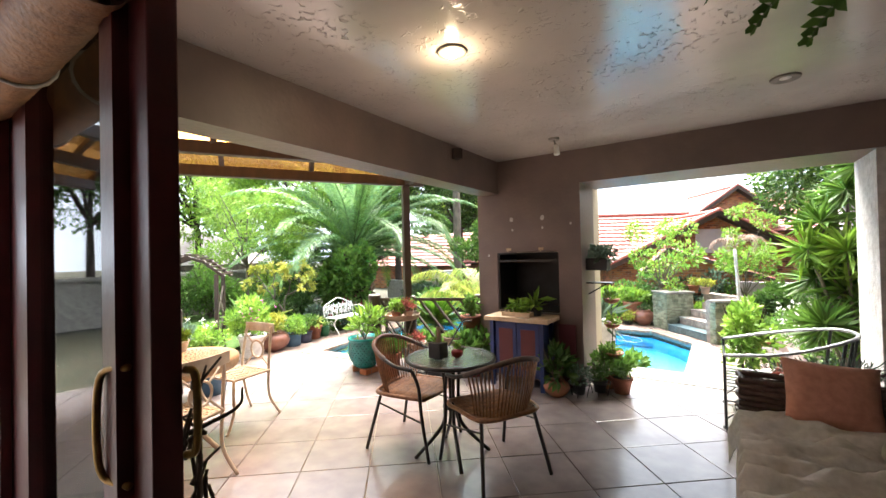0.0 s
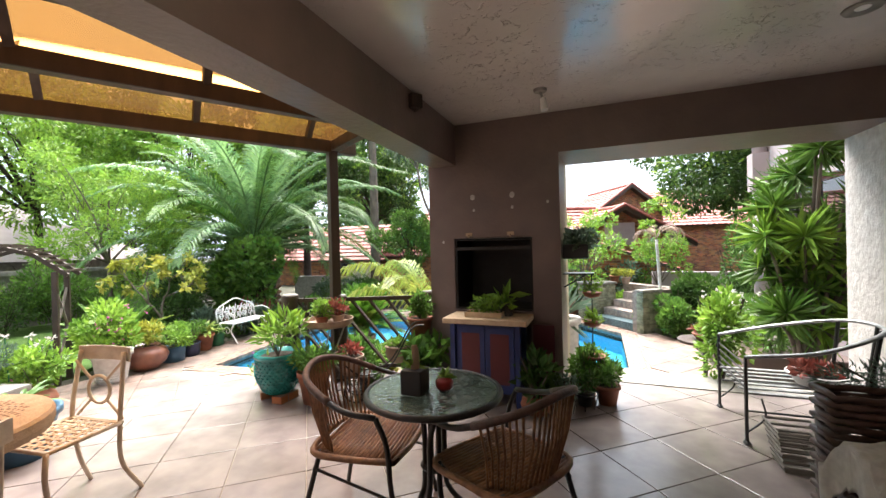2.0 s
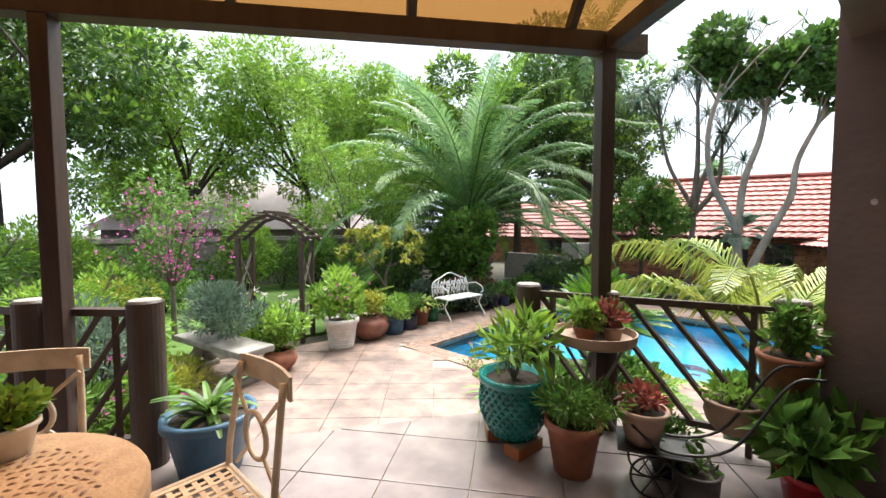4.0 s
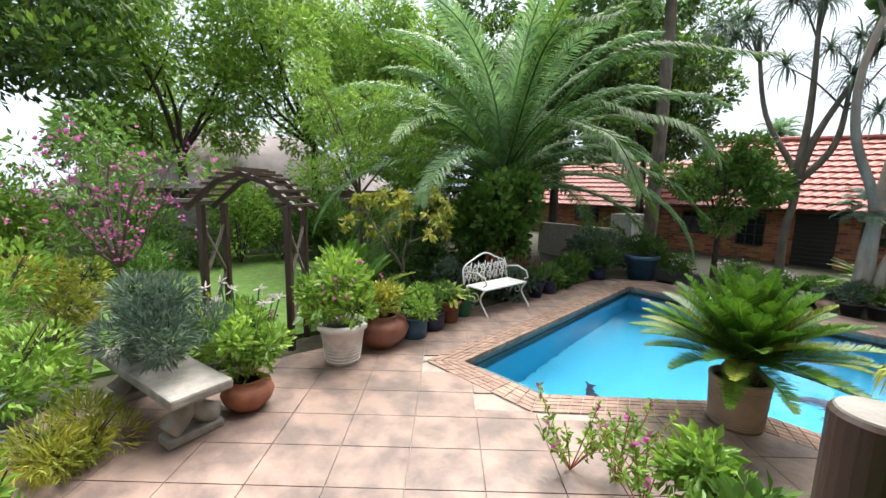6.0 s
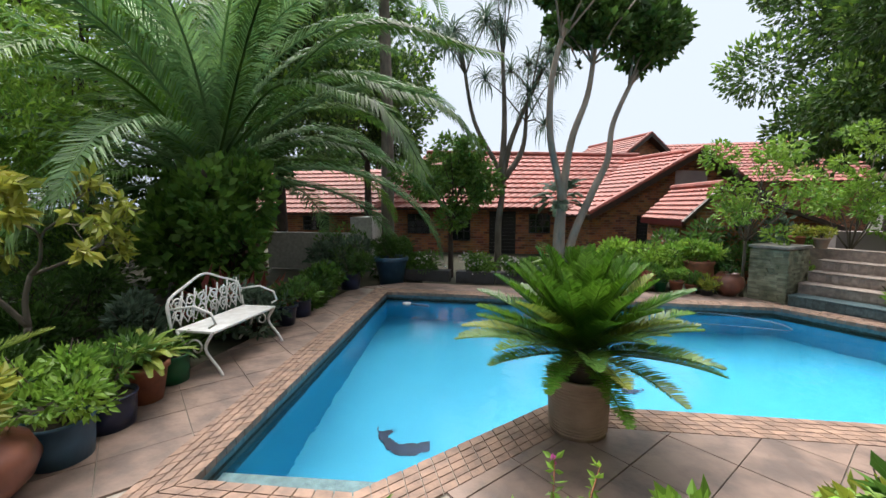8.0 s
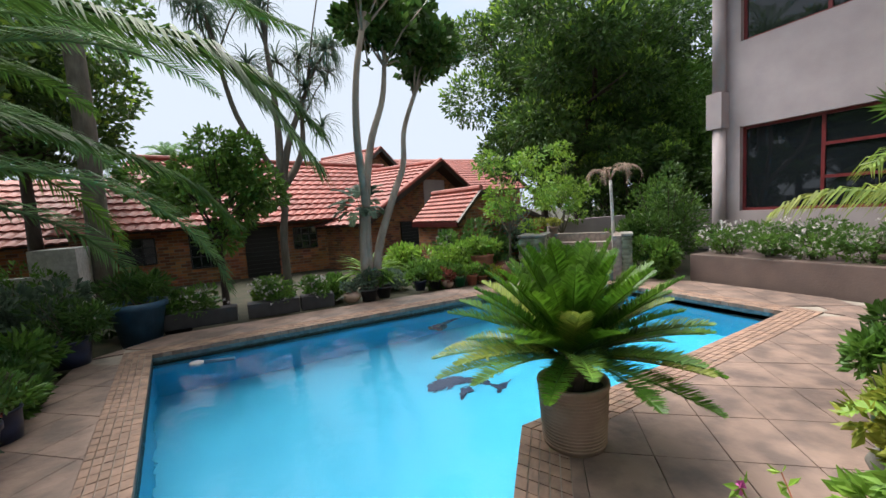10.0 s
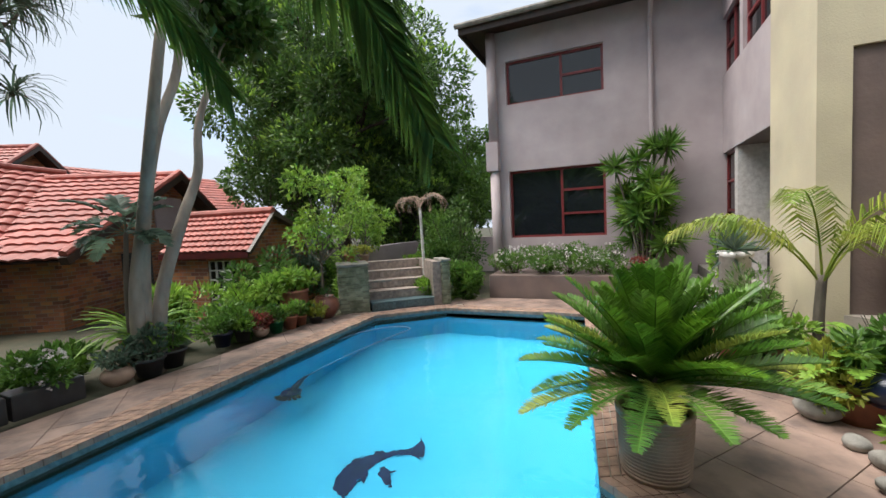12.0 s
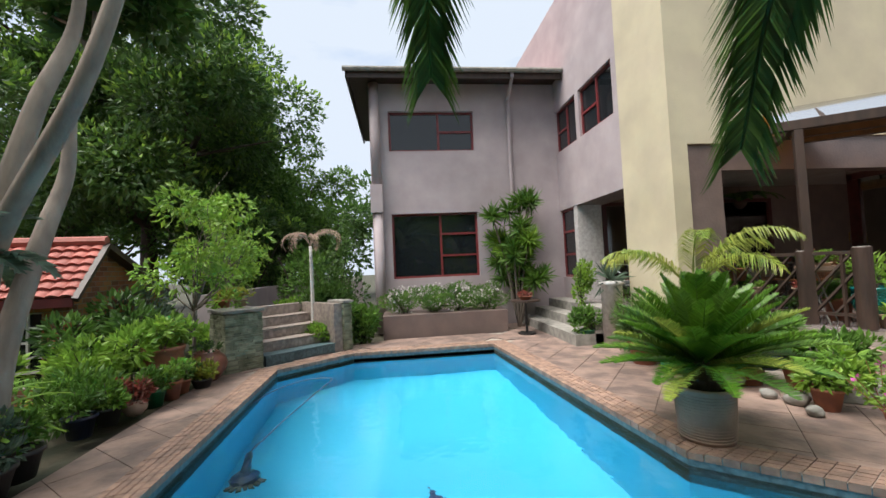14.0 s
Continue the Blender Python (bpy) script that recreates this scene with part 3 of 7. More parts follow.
for i in range(len(POOL)):
    a, b, c, d = (Vector((*q, 0)) for q in (POOL[i - 1], POOL[i], COPING[i], COPING[i - 1]))
    nn, rows = max(1, int((b - a).length / 0.105)), 5
    for r in range(rows):
        for k in range(nn):
            g = 0.004 / 0.06
            t0, t1 = (r + g) / rows, (r + 1 - g) / rows
            u0, u1 = (k + 0.04) / nn, (k + 0.96) / nn
            if r == 0:
                t0 = -0.03
            z = D + 0.002 + rngc.uniform(0, 0.003)
            q = [a.lerp(b, u0).lerp(d.lerp(c, u0), t0), a.lerp(b, u1).lerp(d.lerp(c, u1), t0), a.lerp(b, u1).lerp(d.lerp(c, u1), t1), a.lerp(b, u0).lerp(d.lerp(c, u0), t1)]
            m_ = len(V)
            V += [(p.x, p.y, z) for p in q] + [(p.x, p.y, D - (0.05 if r == 0 else 0.012)) for p in q]
            F += [(m_, m_ + 3, m_ + 2, m_ + 1)] + [(m_ + j, m_ + (j + 1) % 4, m_ + 4 + (j + 1) % 4, m_ + 4 + j) for j in range(4)]
tagged(raw("coping_bricks", V, F, M_COPE), "small reddish bricks of the pool coping", "coping", kind="structure")
pw = bmesh.new()
n = len(POOL)
lo, hi = [pw.verts.new((x, y, -1.9)) for x, y in POOL], [pw.verts.new((x, y, D - 0.2)) for x, y in POOL]
for i in range(n):
    pw.faces.new((lo[i], lo[(i + 1) % n], hi[(i + 1) % n], hi[i]))
pw.faces.new(lo)
bmesh.ops.recalc_face_normals(pw, faces=pw.faces[:])
setting(part("pool_shell", pw, M_POOL), "bright blue pool plaster", "pool")
pt = bmesh.new()
lo, hi = [pt.verts.new((x, y, D - 0.2)) for x, y in POOL], [pt.verts.new((x, y, D - 0.01)) for x, y in POOL]
for i in range(n):
    pt.faces.new((lo[i], lo[(i + 1) % n], hi[(i + 1) % n], hi[i]))
setting(part("pool_tile_band", pt, M_PTILE), "dark mosaic band at the waterline", "pool")
setting(part("water", prism(grow(POOL, 0.004), -1.905, D - 0.13), M_WATER), "clear blue pool water with small ripples", "water")
bpy.data.objects["water"].visible_shadow = False
setting(part("pool_ledge", prism([(-4.21, 5.86), (-3.25, 5.96), (-2.95, 6.29), (-4.24, 6.12)], -1.88, D - 0.15), M_PTILE), "dark tiled ledge just under the water in the pool's corner", "pool")
# lawn
setting(part("lawn", prism([(-13, 2.6), (-6.3, 2.6), (-6.2, 5.0), (-7.5, 6.6), (-13, 7.5)], -0.7, -0.6), M_GRASS), "small green lawn behind the pots", "lawn")
# entrance steps down to the deck
for i in range(2):
    k = 0.32 * (i + 1)
    z = -0.187 * (i + 1)
    dx, dy = -0.894 * k, 0.447 * k
    setting(part("step", prism([(-1.02, 4.5), (-2.35, 1.8), (-2.35 + dx, 1.8 + dy), (-1.02 + dx, 4.5 + dy)][::-1], -0.6, z), M_DECK), "sandstone step from the veranda to the deck", "step")
for i in range(3):
    setting(part("step", box(1.62, 4.65, 5.23, 5.3 + 0.36 * (3 - i), -0.6, D + 0.187 * (i + 1)), M_GREY), "grey concrete step up to the house", "step")

# retaining stair at the far corner of the pool
sm = pose(2.1, 10.95, D, 0, 0, -50)
for i in range(4):
    st = setting(part("step", box(-0.62, 0.62, 0.05 + 0.30 * i, 0.36 + 0.30 * i, -0.1, 0.14 + 0.17 * i, bevel=0.008), M_STEP if i else M_PTILE), "worn tiled garden step above the pool" if i else "low step faced with blue mosaic", "step")
    st.matrix_world = sm
    tread = box(-0.63, 0.63, 0.035 + 0.30 * i, 0.36 + 0.30 * i, 0.142 + 0.17 * i, 0.162 + 0.17 * i, bevel=0.006)
    for k in range(16):
        box(-0.615 + 0.077 * k, -0.546 + 0.077 * k, 0.041 + 0.30 * i, 0.047 + 0.30 * i, 0.02 + 0.17 * i, 0.13 + 0.17 * i, tread, bevel=0.002)
    st = setting(part("tread", tread, M_STEP if i else M_PTILE), "row of worn tiles on the garden step", "step")
    st.matrix_world = sm
ob = setting(part("step_wall", box(-0.95, 1.0, 1.25, 1.5, -0.1, 0.85, box(0.62, 0.78, 0.05, 1.25, -0.1, 0.86)), M_STEP), "low weathered wall round the steps", "wall")
ob.matrix_world = sm
M_SLATE = mat("mossy stacked slate", (0.26, 0.26, 0.18), (0.12, 0.13, 0.08), 0.8, 7, 0.6, 40, rnd=0.3)
for x0, x1, h, y0, y1 in ((-1.2, -0.66, 0.88, 0.05, 0.75), (0.8, 0.95, 0.86, 0.0, 0.5)):
    pl = thing("stone_pillar", sm, "mossy stacked slate pillar beside the garden steps", "pillar", "pillars at the garden steps")
    part("core", box(x0 + 0.02, x1 - 0.02, y0 + 0.02, y1 - 0.02, -0.1, h), M_SLATE, pl)
    part("cap", box(x0 - 0.03, x1 + 0.03, y0 - 0.03, y1 + 0.03, h, h + 0.05, bevel=0.01), M_GREY, pl)
    rng = np.random.default_rng(5)
    bm = bmesh.new()
    z = -0.02
    while z < h - 0.03:
        hh = rng.uniform(0.025, 0.05)
        for ax in range(2):
            a, b = (x0, x1) if ax == 0 else (y0, y1)
            u = a
            while u < b - 0.02:
                w = min(rng.uniform(0.08, 0.2), b - u)
                o = rng.uniform(0.0, 0.02)
                if ax == 0:
                    box(u, u + w - 0.004, y0 - o, y0 + 0.02, z, z + hh - 0.004, bm)
                else:
                    box(x0 - o, x0 + 0.02, u, u + w - 0.004, z, z + hh - 0.004, bm)
                    box(x1 - 0.02, x1 + o, u, u + w - 0.004, z, z + hh - 0.004, bm)
                u += w
        z += hh
    tagged(part("slate_courses", bm, M_SLATE, pl), kind="stuff")
setting(part("terrace_wall", box(3.2, 8.5, 12.9, 13.15, -0.6, 0.55, box(8.3, 8.5, 10.5, 12.9, -0.6, 0.55)), M_OUT), "low grey plaster terrace wall", "wall")
setting(part("planter_wall", box(3.6, 4.69, 7.0, 9.68, -0.6, -0.1, bevel=0.012), M_PLASTER), "brown plaster planter in front of the wing", "planter")
setting(part("boundary_wall", box(-13.2, -13.0, -6, 16, -0.6, 0.85), M_GREY), "weathered grey boundary wall", "wall")
setting(part("boundary_coping", box(-13.3, -12.9, -6, 16, 0.85, 0.97), M_GREY), "concrete coping on the boundary wall", "wall")
setting(part("small_wall", box(-9.2, -6.6, 13.4, 13.6, -0.6, 0.35, box(-6.9, -6.3, 13.6, 14.6, -0.6, 0.75)), M_JAMB), "pale garden wall behind the palm", "wall")

# brick house
HOUSE = thing("brick_house", pose(0, 0, 0), "face-brick bungalow with red tiled roofs and dark security doors", "house")
for b in ((-6.5, -0.35, 16.6, 16.85, -0.6, 0.8), (-14, -6.5, 17.6, 17.85, -0.6, 0.62), (-6.75, -6.5, 16.6, 17.6, -0.6, 0.8)):
    part("wall", box(*b), M_BRICK, HOUSE)

def roof_plane(name, corners, parent, rows=14, cols=40):
    """A slope of overlapping rounded tiles: corners eave left, eave right, ridge right, ridge left."""
    a, b, c, d = (Vector(p) for p in corners)
    nrm = (b - a).cross(d - a).normalized()
    under = bmesh.new()
    q = [under.verts.new(p - nrm * 0.05) for p in (a, b, c, d)]
    q2 = [under.verts.new(p - nrm * 0.02) for p in (a, b, c, d)]
    for f in ((q[3], q[2], q[1], q[0]), (q2[0], q2[1], q2[2], q2[3]), (q[0], q[1], q2[1], q2[0]), (q[1], q[2], q2[2], q2[1]), (q[3], q[0], q2[0], q2[3])):
        under.faces.new(f)
    ob = part(name, under, M_BROWN, parent)
    for r in range(rows):
        t0, t1 = r / rows, (r + 1.12) / rows
        V, F = [], []
        for k in range(cols * 4 + 1):
            s = k / (cols * 4)
            h = 0.035 * abs(math.sin(math.pi * k / 4))
            p0, p1 = a.lerp(b, s).lerp(d.lerp(c, s), t0), a.lerp(b, s).lerp(d.lerp(c, s), min(1, t1))
            V += [p0 + nrm * (h + 0.035), p1 + nrm * (h * 0.6 - 0.005), p0 + nrm * (h - 0.01)]
        for k in range(cols * 4):
            i = 3 * k
            F += [(i, i + 3, i + 4, i + 1), (i + 2, i + 5, i + 3, i)]
        raw("tile_course", V, F, M_ROOF, ob)
    return ob


roof_plane("roof", [(-7.0, 16.2, 0.78), (-0.8, 16.2, 0.78), (1.6, 19.5, 2.55), (-6.0, 19.5, 2.85)], HOUSE, 12, 30)
roof_plane("roof", [(-15.0, 17.3, 0.6), (-6.9, 17.3, 0.6), (-6.0, 20.0, 2.35), (-14.0, 20.0, 2.35)], HOUSE, 10, 34)
HOUSE.matrix_world = Matrix.Translation((-1.99, 3.82, 1.36)) @ Matrix.Rotation(radians(0.9), 4, "Z") @ Matrix.Scale(1.15, 4) @ Matrix.Translation((1.9, -3.99, -1.15))
roof_plane("roof_tiles", [(4.15, 10.35, 5.48), (4.15, 5.23, 5.48), (8.2, 5.23, 7.0), (8.2, 10.35, 7.0)], None, 12, 20)
tagged(bpy.data.objects["roof_tiles"], "red clay roof tiles over the wing", "roof", kind="structure")
part("ridge_cap", tube([(-6.0, 19.5, 2.92), (1.6, 19.5, 2.6)], 0.08), M_ROOF, HOUSE)


def house_door(x0, x1, y, z0, z1, bars=True):
    d = part("door", box(x0, x1, y - 0.03, y, z0, z1), M_SOOT, HOUSE, "dark security door")
    if bars:
        for k in np.arange(z0 + 0.1, z1, 0.11):
            part("bar", box(x0, x1, y - 0.06, y - 0.035, k, k + 0.02), M_BLACK, d)


house_door(-3.3, -2.5, 16.6, -0.6, 0.70)
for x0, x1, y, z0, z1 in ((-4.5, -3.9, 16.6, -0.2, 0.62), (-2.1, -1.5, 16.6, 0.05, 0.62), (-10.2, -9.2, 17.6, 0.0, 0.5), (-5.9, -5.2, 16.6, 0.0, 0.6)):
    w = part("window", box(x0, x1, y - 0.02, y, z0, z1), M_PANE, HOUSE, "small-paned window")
    for k in np.linspace(x0, x1, 4):
        part("bar", box(k - 0.015, k + 0.015, y - 0.045, y - 0.024, z0, z1), M_BLACK, w)
    for k in np.linspace(z0, z1, 4):
        part("bar", box(x0, x1, y - 0.05, y - 0.026, k - 0.015, k + 0.015), M_BLACK, w)

def gabled_wing(name, m, apex, z0, z1, depth, right, label, rows, cols, lowest=-0.66):
    """A brick gable end in the local xz plane with a tiled roof running back from it."""
    ob = thing(name, pose(0, 0, 0), label, "house")
    roof_plane("roof", [(0, depth, z0), (0, -0.35, z0), (apex, -0.35, z1), (apex, depth, z1)], ob, rows, cols)
    zr = z1 - (z1 - z0) * (right - apex) / apex
    roof_plane("roof", [(right, -0.35, zr), (right, depth, zr), (apex, depth, z1), (apex, -0.35, z1)], ob, rows, cols)
    part("ridge_cap", tube([(apex, -0.36, z1 + 0.05), (apex, depth, z1 + 0.05)], 0.09, seg=8), M_ROOF, ob)
    for a, b in (((0, -0.37, z0 - 0.03), (apex, -0.37, z1 - 0.03)), ((apex, -0.37, z1 - 0.03), (right, -0.37, zr - 0.03))):
        part("barge_board", tube([a, b], 0.11, seg=4), M_BROWN, ob)
        part("verge_tiles", tube([Vector(a) + Vector((0, 0, 0.13)), Vector(b) + Vector((0, 0, 0.13))], 0.08, seg=8), M_ROOF, ob)
    ob.matrix_world = m
    bm = bmesh.new()
    g = [[bm.verts.new((x, y, z)) for x, z in ((0.35, lowest), (right - 0.3, lowest), (right - 0.3, zr), (apex, z1 - 0.1), (0.35, z0 + 0.1))] for y in (0, 0.25)]
    bm.faces.new(g[0]), bm.faces.new(g[1][::-1])
    for k in range(5):
        bm.faces.new((g[0][k - 1], g[1][k - 1], g[1][k], g[0][k]))
    box(0.35, 0.6, 0.25, depth - 0.3, lowest, z0 + 0.05, bm)
    part("wall", bm, M_BRICK, ob)
    return ob


gw = gabled_wing("gabled_wing", pose(-0.93, 16.7, 0, 0, 0, 29), 4.1, 0.72, 2.75, 5.5, 7.2, "gabled face-brick wing with a red roof and dark security door", 14, 20)
part("gable_panel", box(3.45, 4.75, -0.03, -0.003, 1.25, 2.15), M_OUT, gw, "mauve plaster gable panel")
sdr = part("door", box(2.05, 3.1, -0.05, -0.003, -0.66, 0.71), M_SOOT, gw, "dark security door")
for k in np.arange(-0.55, 0.7, 0.11):
    part("bar", box(2.05, 3.1, -0.08, -0.055, k, k + 0.02), M_BLACK, sdr)
gabled_wing("upper_house", pose(1.33, 27.2, 0, 0, 0, 29), 2.6, 3.0, 4.85, 5, 5.2, "tall brick house with a red tiled gable behind the bungalow", 12, 20)
uh = thing("tiled_house", pose(0, 0, 0), "long red tiled roof behind the bungalow", "house")
roof_plane("roof", [(4.2, 29.4, 2.3), (15.5, 29.4, 2.3), (15.5, 33.6, 5.0), (3.2, 33.6, 5.0)], uh, 14, 40)
part("wall", box(5.0, 15.0, 29.8, 30.05, -0.66, 2.45), M_BRICK, uh)

# outbuilding between the brick house and the garden steps
def outbuilding():
    ob = thing("outbuilding", pose(0, 0, 0), "small face-brick outbuilding with a red tiled pitched roof", "house")
    wn = bmesh.new()
    for b in ((0.12, 0.32, 0.12, 0.42, -0.66, 0.74), (0.12, 0.32, 1.12, 2.1, -0.66, 0.74), (0.12, 0.32, 0.42, 1.12, -0.66, -0.45), (0.12, 0.32, 0.42, 1.12, 0.52, 0.74), (2.7, 2.9, 0.1, 2.1, -0.66, 0.7)):
        box(*b, wn)
    g = [[wn.verts.new((x, y, z)) for x, z in ((0.321, -0.66), (2.699, -0.66), (2.699, 0.72), (0.75, 1.4), (0.321, 0.95))] for y in (0.12, 0.3)]
    wn.faces.new(g[0]), wn.faces.new(g[1][::-1])
    for k in range(5):
        wn.faces.new((g[0][k - 1], g[1][k - 1], g[1][k], g[0][k]))
    roof_plane("roof", [(0, 2.2, 0.70), (0, 0, 0.70), (0.75, 0, 1.45), (0.75, 2.2, 1.45)], ob, 7, 14)
    roof_plane("roof", [(3.2, 0, 0.55), (3.2, 2.2, 0.55), (0.75, 2.2, 1.45), (0.75, 0, 1.45)], ob, 10, 14)
    part("ridge_cap", tube([(0.75, -0.02, 1.5), (0.75, 2.2, 1.5)], 0.075, seg=8), M_ROOF, ob)
    part("barge_board", tube([(-0.02, -0.02, 0.67), (0.75, -0.02, 1.43)], 0.05, seg=4), M_BROWN, ob)
    part("barge_board", tube([(0.75, -0.02, 1.43), (3.22, -0.02, 0.52)], 0.06, seg=4), M_BROWN, ob)
    part("gutter_board", box(-0.03, 0.0, 0, 2.2, 0.58, 0.70), M_MAROON, ob)
    ob.matrix_world = pose(0.84, 13.56, 0, 0, 0, 8)
    part("wall", wn, M_BRICK, ob)
    w = part("window", box(0.18, 0.19, 0.42, 1.12, -0.45, 0.52), M_PANE, ob, "small-paned window with pale glazing bars")
    for k in range(5):
        y = 0.42 + 0.7 * k / 4
        part("bar", box(0.145, 0.178, y - 0.014, y + 0.014, -0.45, 0.52), M_JAMB, w)
    for k in range(6):
        z = -0.45 + 0.97 * k / 5
        part("bar", box(0.15, 0.176, 0.42, 1.12, z - 0.014, z + 0.014), M_JAMB, w)
    return ob


outbuilding()

# grey neighbour roof behind the lawn
nb2 = thing("neighbour_house", pose(-19, 7, 0), "low house with a grey mauve hipped roof behind the wall", "house")
part("wall", box(-3, 3, -5, 5, -0.6, 1.2), M_GREY, nb2)
hr = bmesh.new()
q = [hr.verts.new(p) for p in ((-3.5, -5.5, 1.2), (3.5, -5.5, 1.2), (3.5, 5.5, 1.2), (-3.5, 5.5, 1.2), (0, -2, 3.4), (0, 2, 3.4))]
for f in ((0, 1, 4), (1, 2, 5, 4), (2, 3, 5), (3, 0, 4, 5), (3, 2, 1, 0)):
    hr.faces.new([q[i] for i in f])
part("roof", hr, M_OUT, nb2)

# ---- pergola ----
PV = (Vector((-2.26, 1.82, 0)) - Vector((-0.64, 4.42, 0))).normalized()
pg = thing("pergola", pose(-0.64, 4.42, 0, 0, 0, math.degrees(math.atan2(PV.y, PV.x))), "dark brown timber pergola with arched amber sheets", "pergola")
# local x runs along the outer beam, local y towards the house
part("outer_beam", box(-0.25, 6.0, -0.05, 0.05, 2.35, 2.47, bevel=0.008), M_BROWN, pg)
part("middle_beam", box(0.0, 6.0, 0.72, 0.81, 2.42, 2.54, bevel=0.008), M_BROWN, pg)
part("inner_beam", box(0.1, 6.0, 1.5, 1.58, 2.50, 2.62, bevel=0.008), M_BROWN, pg)
part("end_beam", box(-0.06, 0.03, 0.06, 1.6, 2.36, 2.46, bevel=0.006), M_BROWN, pg)
for x, y in ((0.0, 0.0), (3.05, 0.0)):
    part("post", box(x - 0.045, x + 0.045, y - 0.045, y + 0.045, -0.6, 2.35, bevel=0.006), M_BROWN, pg)
for k, x in enumerate(np.arange(0.25, 6.0, 0.95)):
    for y0, z0 in ((0.0, 2.44), (0.76, 2.50)):
        arc = [(x, y0 + 0.76 * j / 10, z0 + 0.06 * j / 10 + 0.24 * math.sin(math.pi * j / 10)) for j in range(11)]
        part("arch", tube(arc, 0.036, seg=4), M_BROWN, pg)
for y0, z0 in ((0.0, 2.47), (0.76, 2.53)):
    V, F = [], []
    for x in (-0.2, 6.0):
        for j in range(13):
            V.append((x, y0 + 0.76 * j / 12, z0 + 0.06 * j / 12 + 0.25 * math.sin(math.pi * j / 12)))
    F = [(j, j + 1, j + 14, j + 13) for j in range(12)]
    raw("sheet", V, F, M_AMBER, pg, "arched amber plastic sheet", True)

# ---- plants and pots ----
POT_SHAPES = {
    "tapered": [(0.70, 0), (0.98, 0.86), (1.08, 0.86), (1.08, 1.0), (0.96, 1.0), (0.92, 0.88)],
    "round": [(0.55, 0), (0.95, 0.3), (1.08, 0.55), (0.95, 0.82), (0.66, 0.95), (0.72, 1.0), (0.62, 1.0), (0.58, 0.9)],
    "straight": [(0.90, 0), (0.97, 0.5), (1.0, 0.93), (1.05, 0.94), (1.05, 1.0), (0.93, 1.0), (0.9, 0.88)],
    "belly": [(0.62, 0), (0.88, 0.25), (1.0, 0.55), (0.94, 0.85), (1.04, 0.92), (1.04, 1.0), (0.9, 1.0), (0.86, 0.88)],
}


def pot(parent, shape, r, h, material, label=""):
    prof = [(a * r, b * h) for a, b in POT_SHAPES[shape]]
    p = part("pot", lathe(prof, 28), material, parent, label, True)
    part("soil", lathe([(prof[-1][0] * 0.98, h * 0.86), (prof[-1][0] * 0.98, h * 0.9)], 20), M_SOIL, parent)
    return p


def potted(x, y, z, shape, r, h, pmat, fmat, fr, fh, leaf, n, label, seed, width=0.45, flowers=None, fcount=0, style="bush", name="potted_plant", group="", ribs=0, saucer=False):
    ob = thing(name, pose(x, y, z), label, "potted plant", group)
    pot(ob, shape, r, h, pmat)
    if ribs:
        bm = bmesh.new()
        for k in range(ribs):
            zz = h * (0.1 + 0.75 * k / ribs)
            rr = r * (0.72 + 0.26 * (0.1 + 0.75 * k / ribs)) if shape == "tapered" else r * 0.985
            lathe([(rr, zz - 0.004), (rr + 0.006, zz), (rr, zz + 0.004)], 28, bm)
        part("ribs", bm, pmat, ob, smooth=True)
    if saucer:
        part("saucer", lathe([(r * 0.95, 0.0), (r * 1.15, 0.03), (r * 1.1, 0.035), (r * 0.9, 0.012)], 24), pmat, ob, smooth=True)
    rng = np.random.default_rng(seed)
    if style == "bush":
        stems = bmesh.new()
        for k in range(7):
            a = rng.uniform(0, math.tau)
            q = Vector((math.cos(a) * fr * 0.55, math.sin(a) * fr * 0.55, h + fh * rng.uniform(0.5, 1.1)))
            tube([(0, 0, h * 0.85), q * 0.5 + Vector((0, 0, h * 0.5)), q], 0.006, stems, 5, 0.003)
        part("branching_stem", stems, M_BARK, ob)
        foliage("leaves", ob, fmat, rng, n, fr, fr, fh * 0.55, (0, 0, h + fh * 0.45), leaf, width)
    elif style == "strap":
        V, F = [], []
        for k in range(n):
            a, ln = rng.uniform(0, math.tau), leaf * rng.uniform(0.7, 1.1)
            e0, w = rng.uniform(0.5, 1.35), leaf * width * 0.5
            p, d = Vector((0, 0, h * 0.9)), e0
            side = Vector((-math.sin(a), math.cos(a), 0))
            b = len(V)
            for j in range(6):
                ww = w * math.sin(math.pi * (j + 0.9) / 6.9)
                V += [p + side * ww, p + Vector((0, 0, -ww * 0.3)), p - side * ww]
                p = p + Vector((math.cos(a) * math.cos(d), math.sin(a) * math.cos(d), math.sin(d))) * ln / 5
                d -= 0.32 * rng.uniform(0.6, 1.2)
            for j in range(5):
                i = b + 3 * j
                F += [(i, i + 1, i + 4, i + 3), (i + 1, i + 2, i + 5, i + 4)]
        raw("leaves", V, F, fmat, ob)
    if flowers:
        p, d = bush_points(rng, fcount, fr * 1.05, fr * 1.05, fh * 0.6, 9, 0.9)
        p = p + (0, 0, h + fh * 0.5)
        v, f = leaves(rng, np.repeat(p, 5, 0), rng.normal(0, 1, (fcount * 5, 3)) + (0, 0, 0.4), 0.03, 0.8, 0.2)
        raw("blossom", v, f, flowers, ob)
    return ob


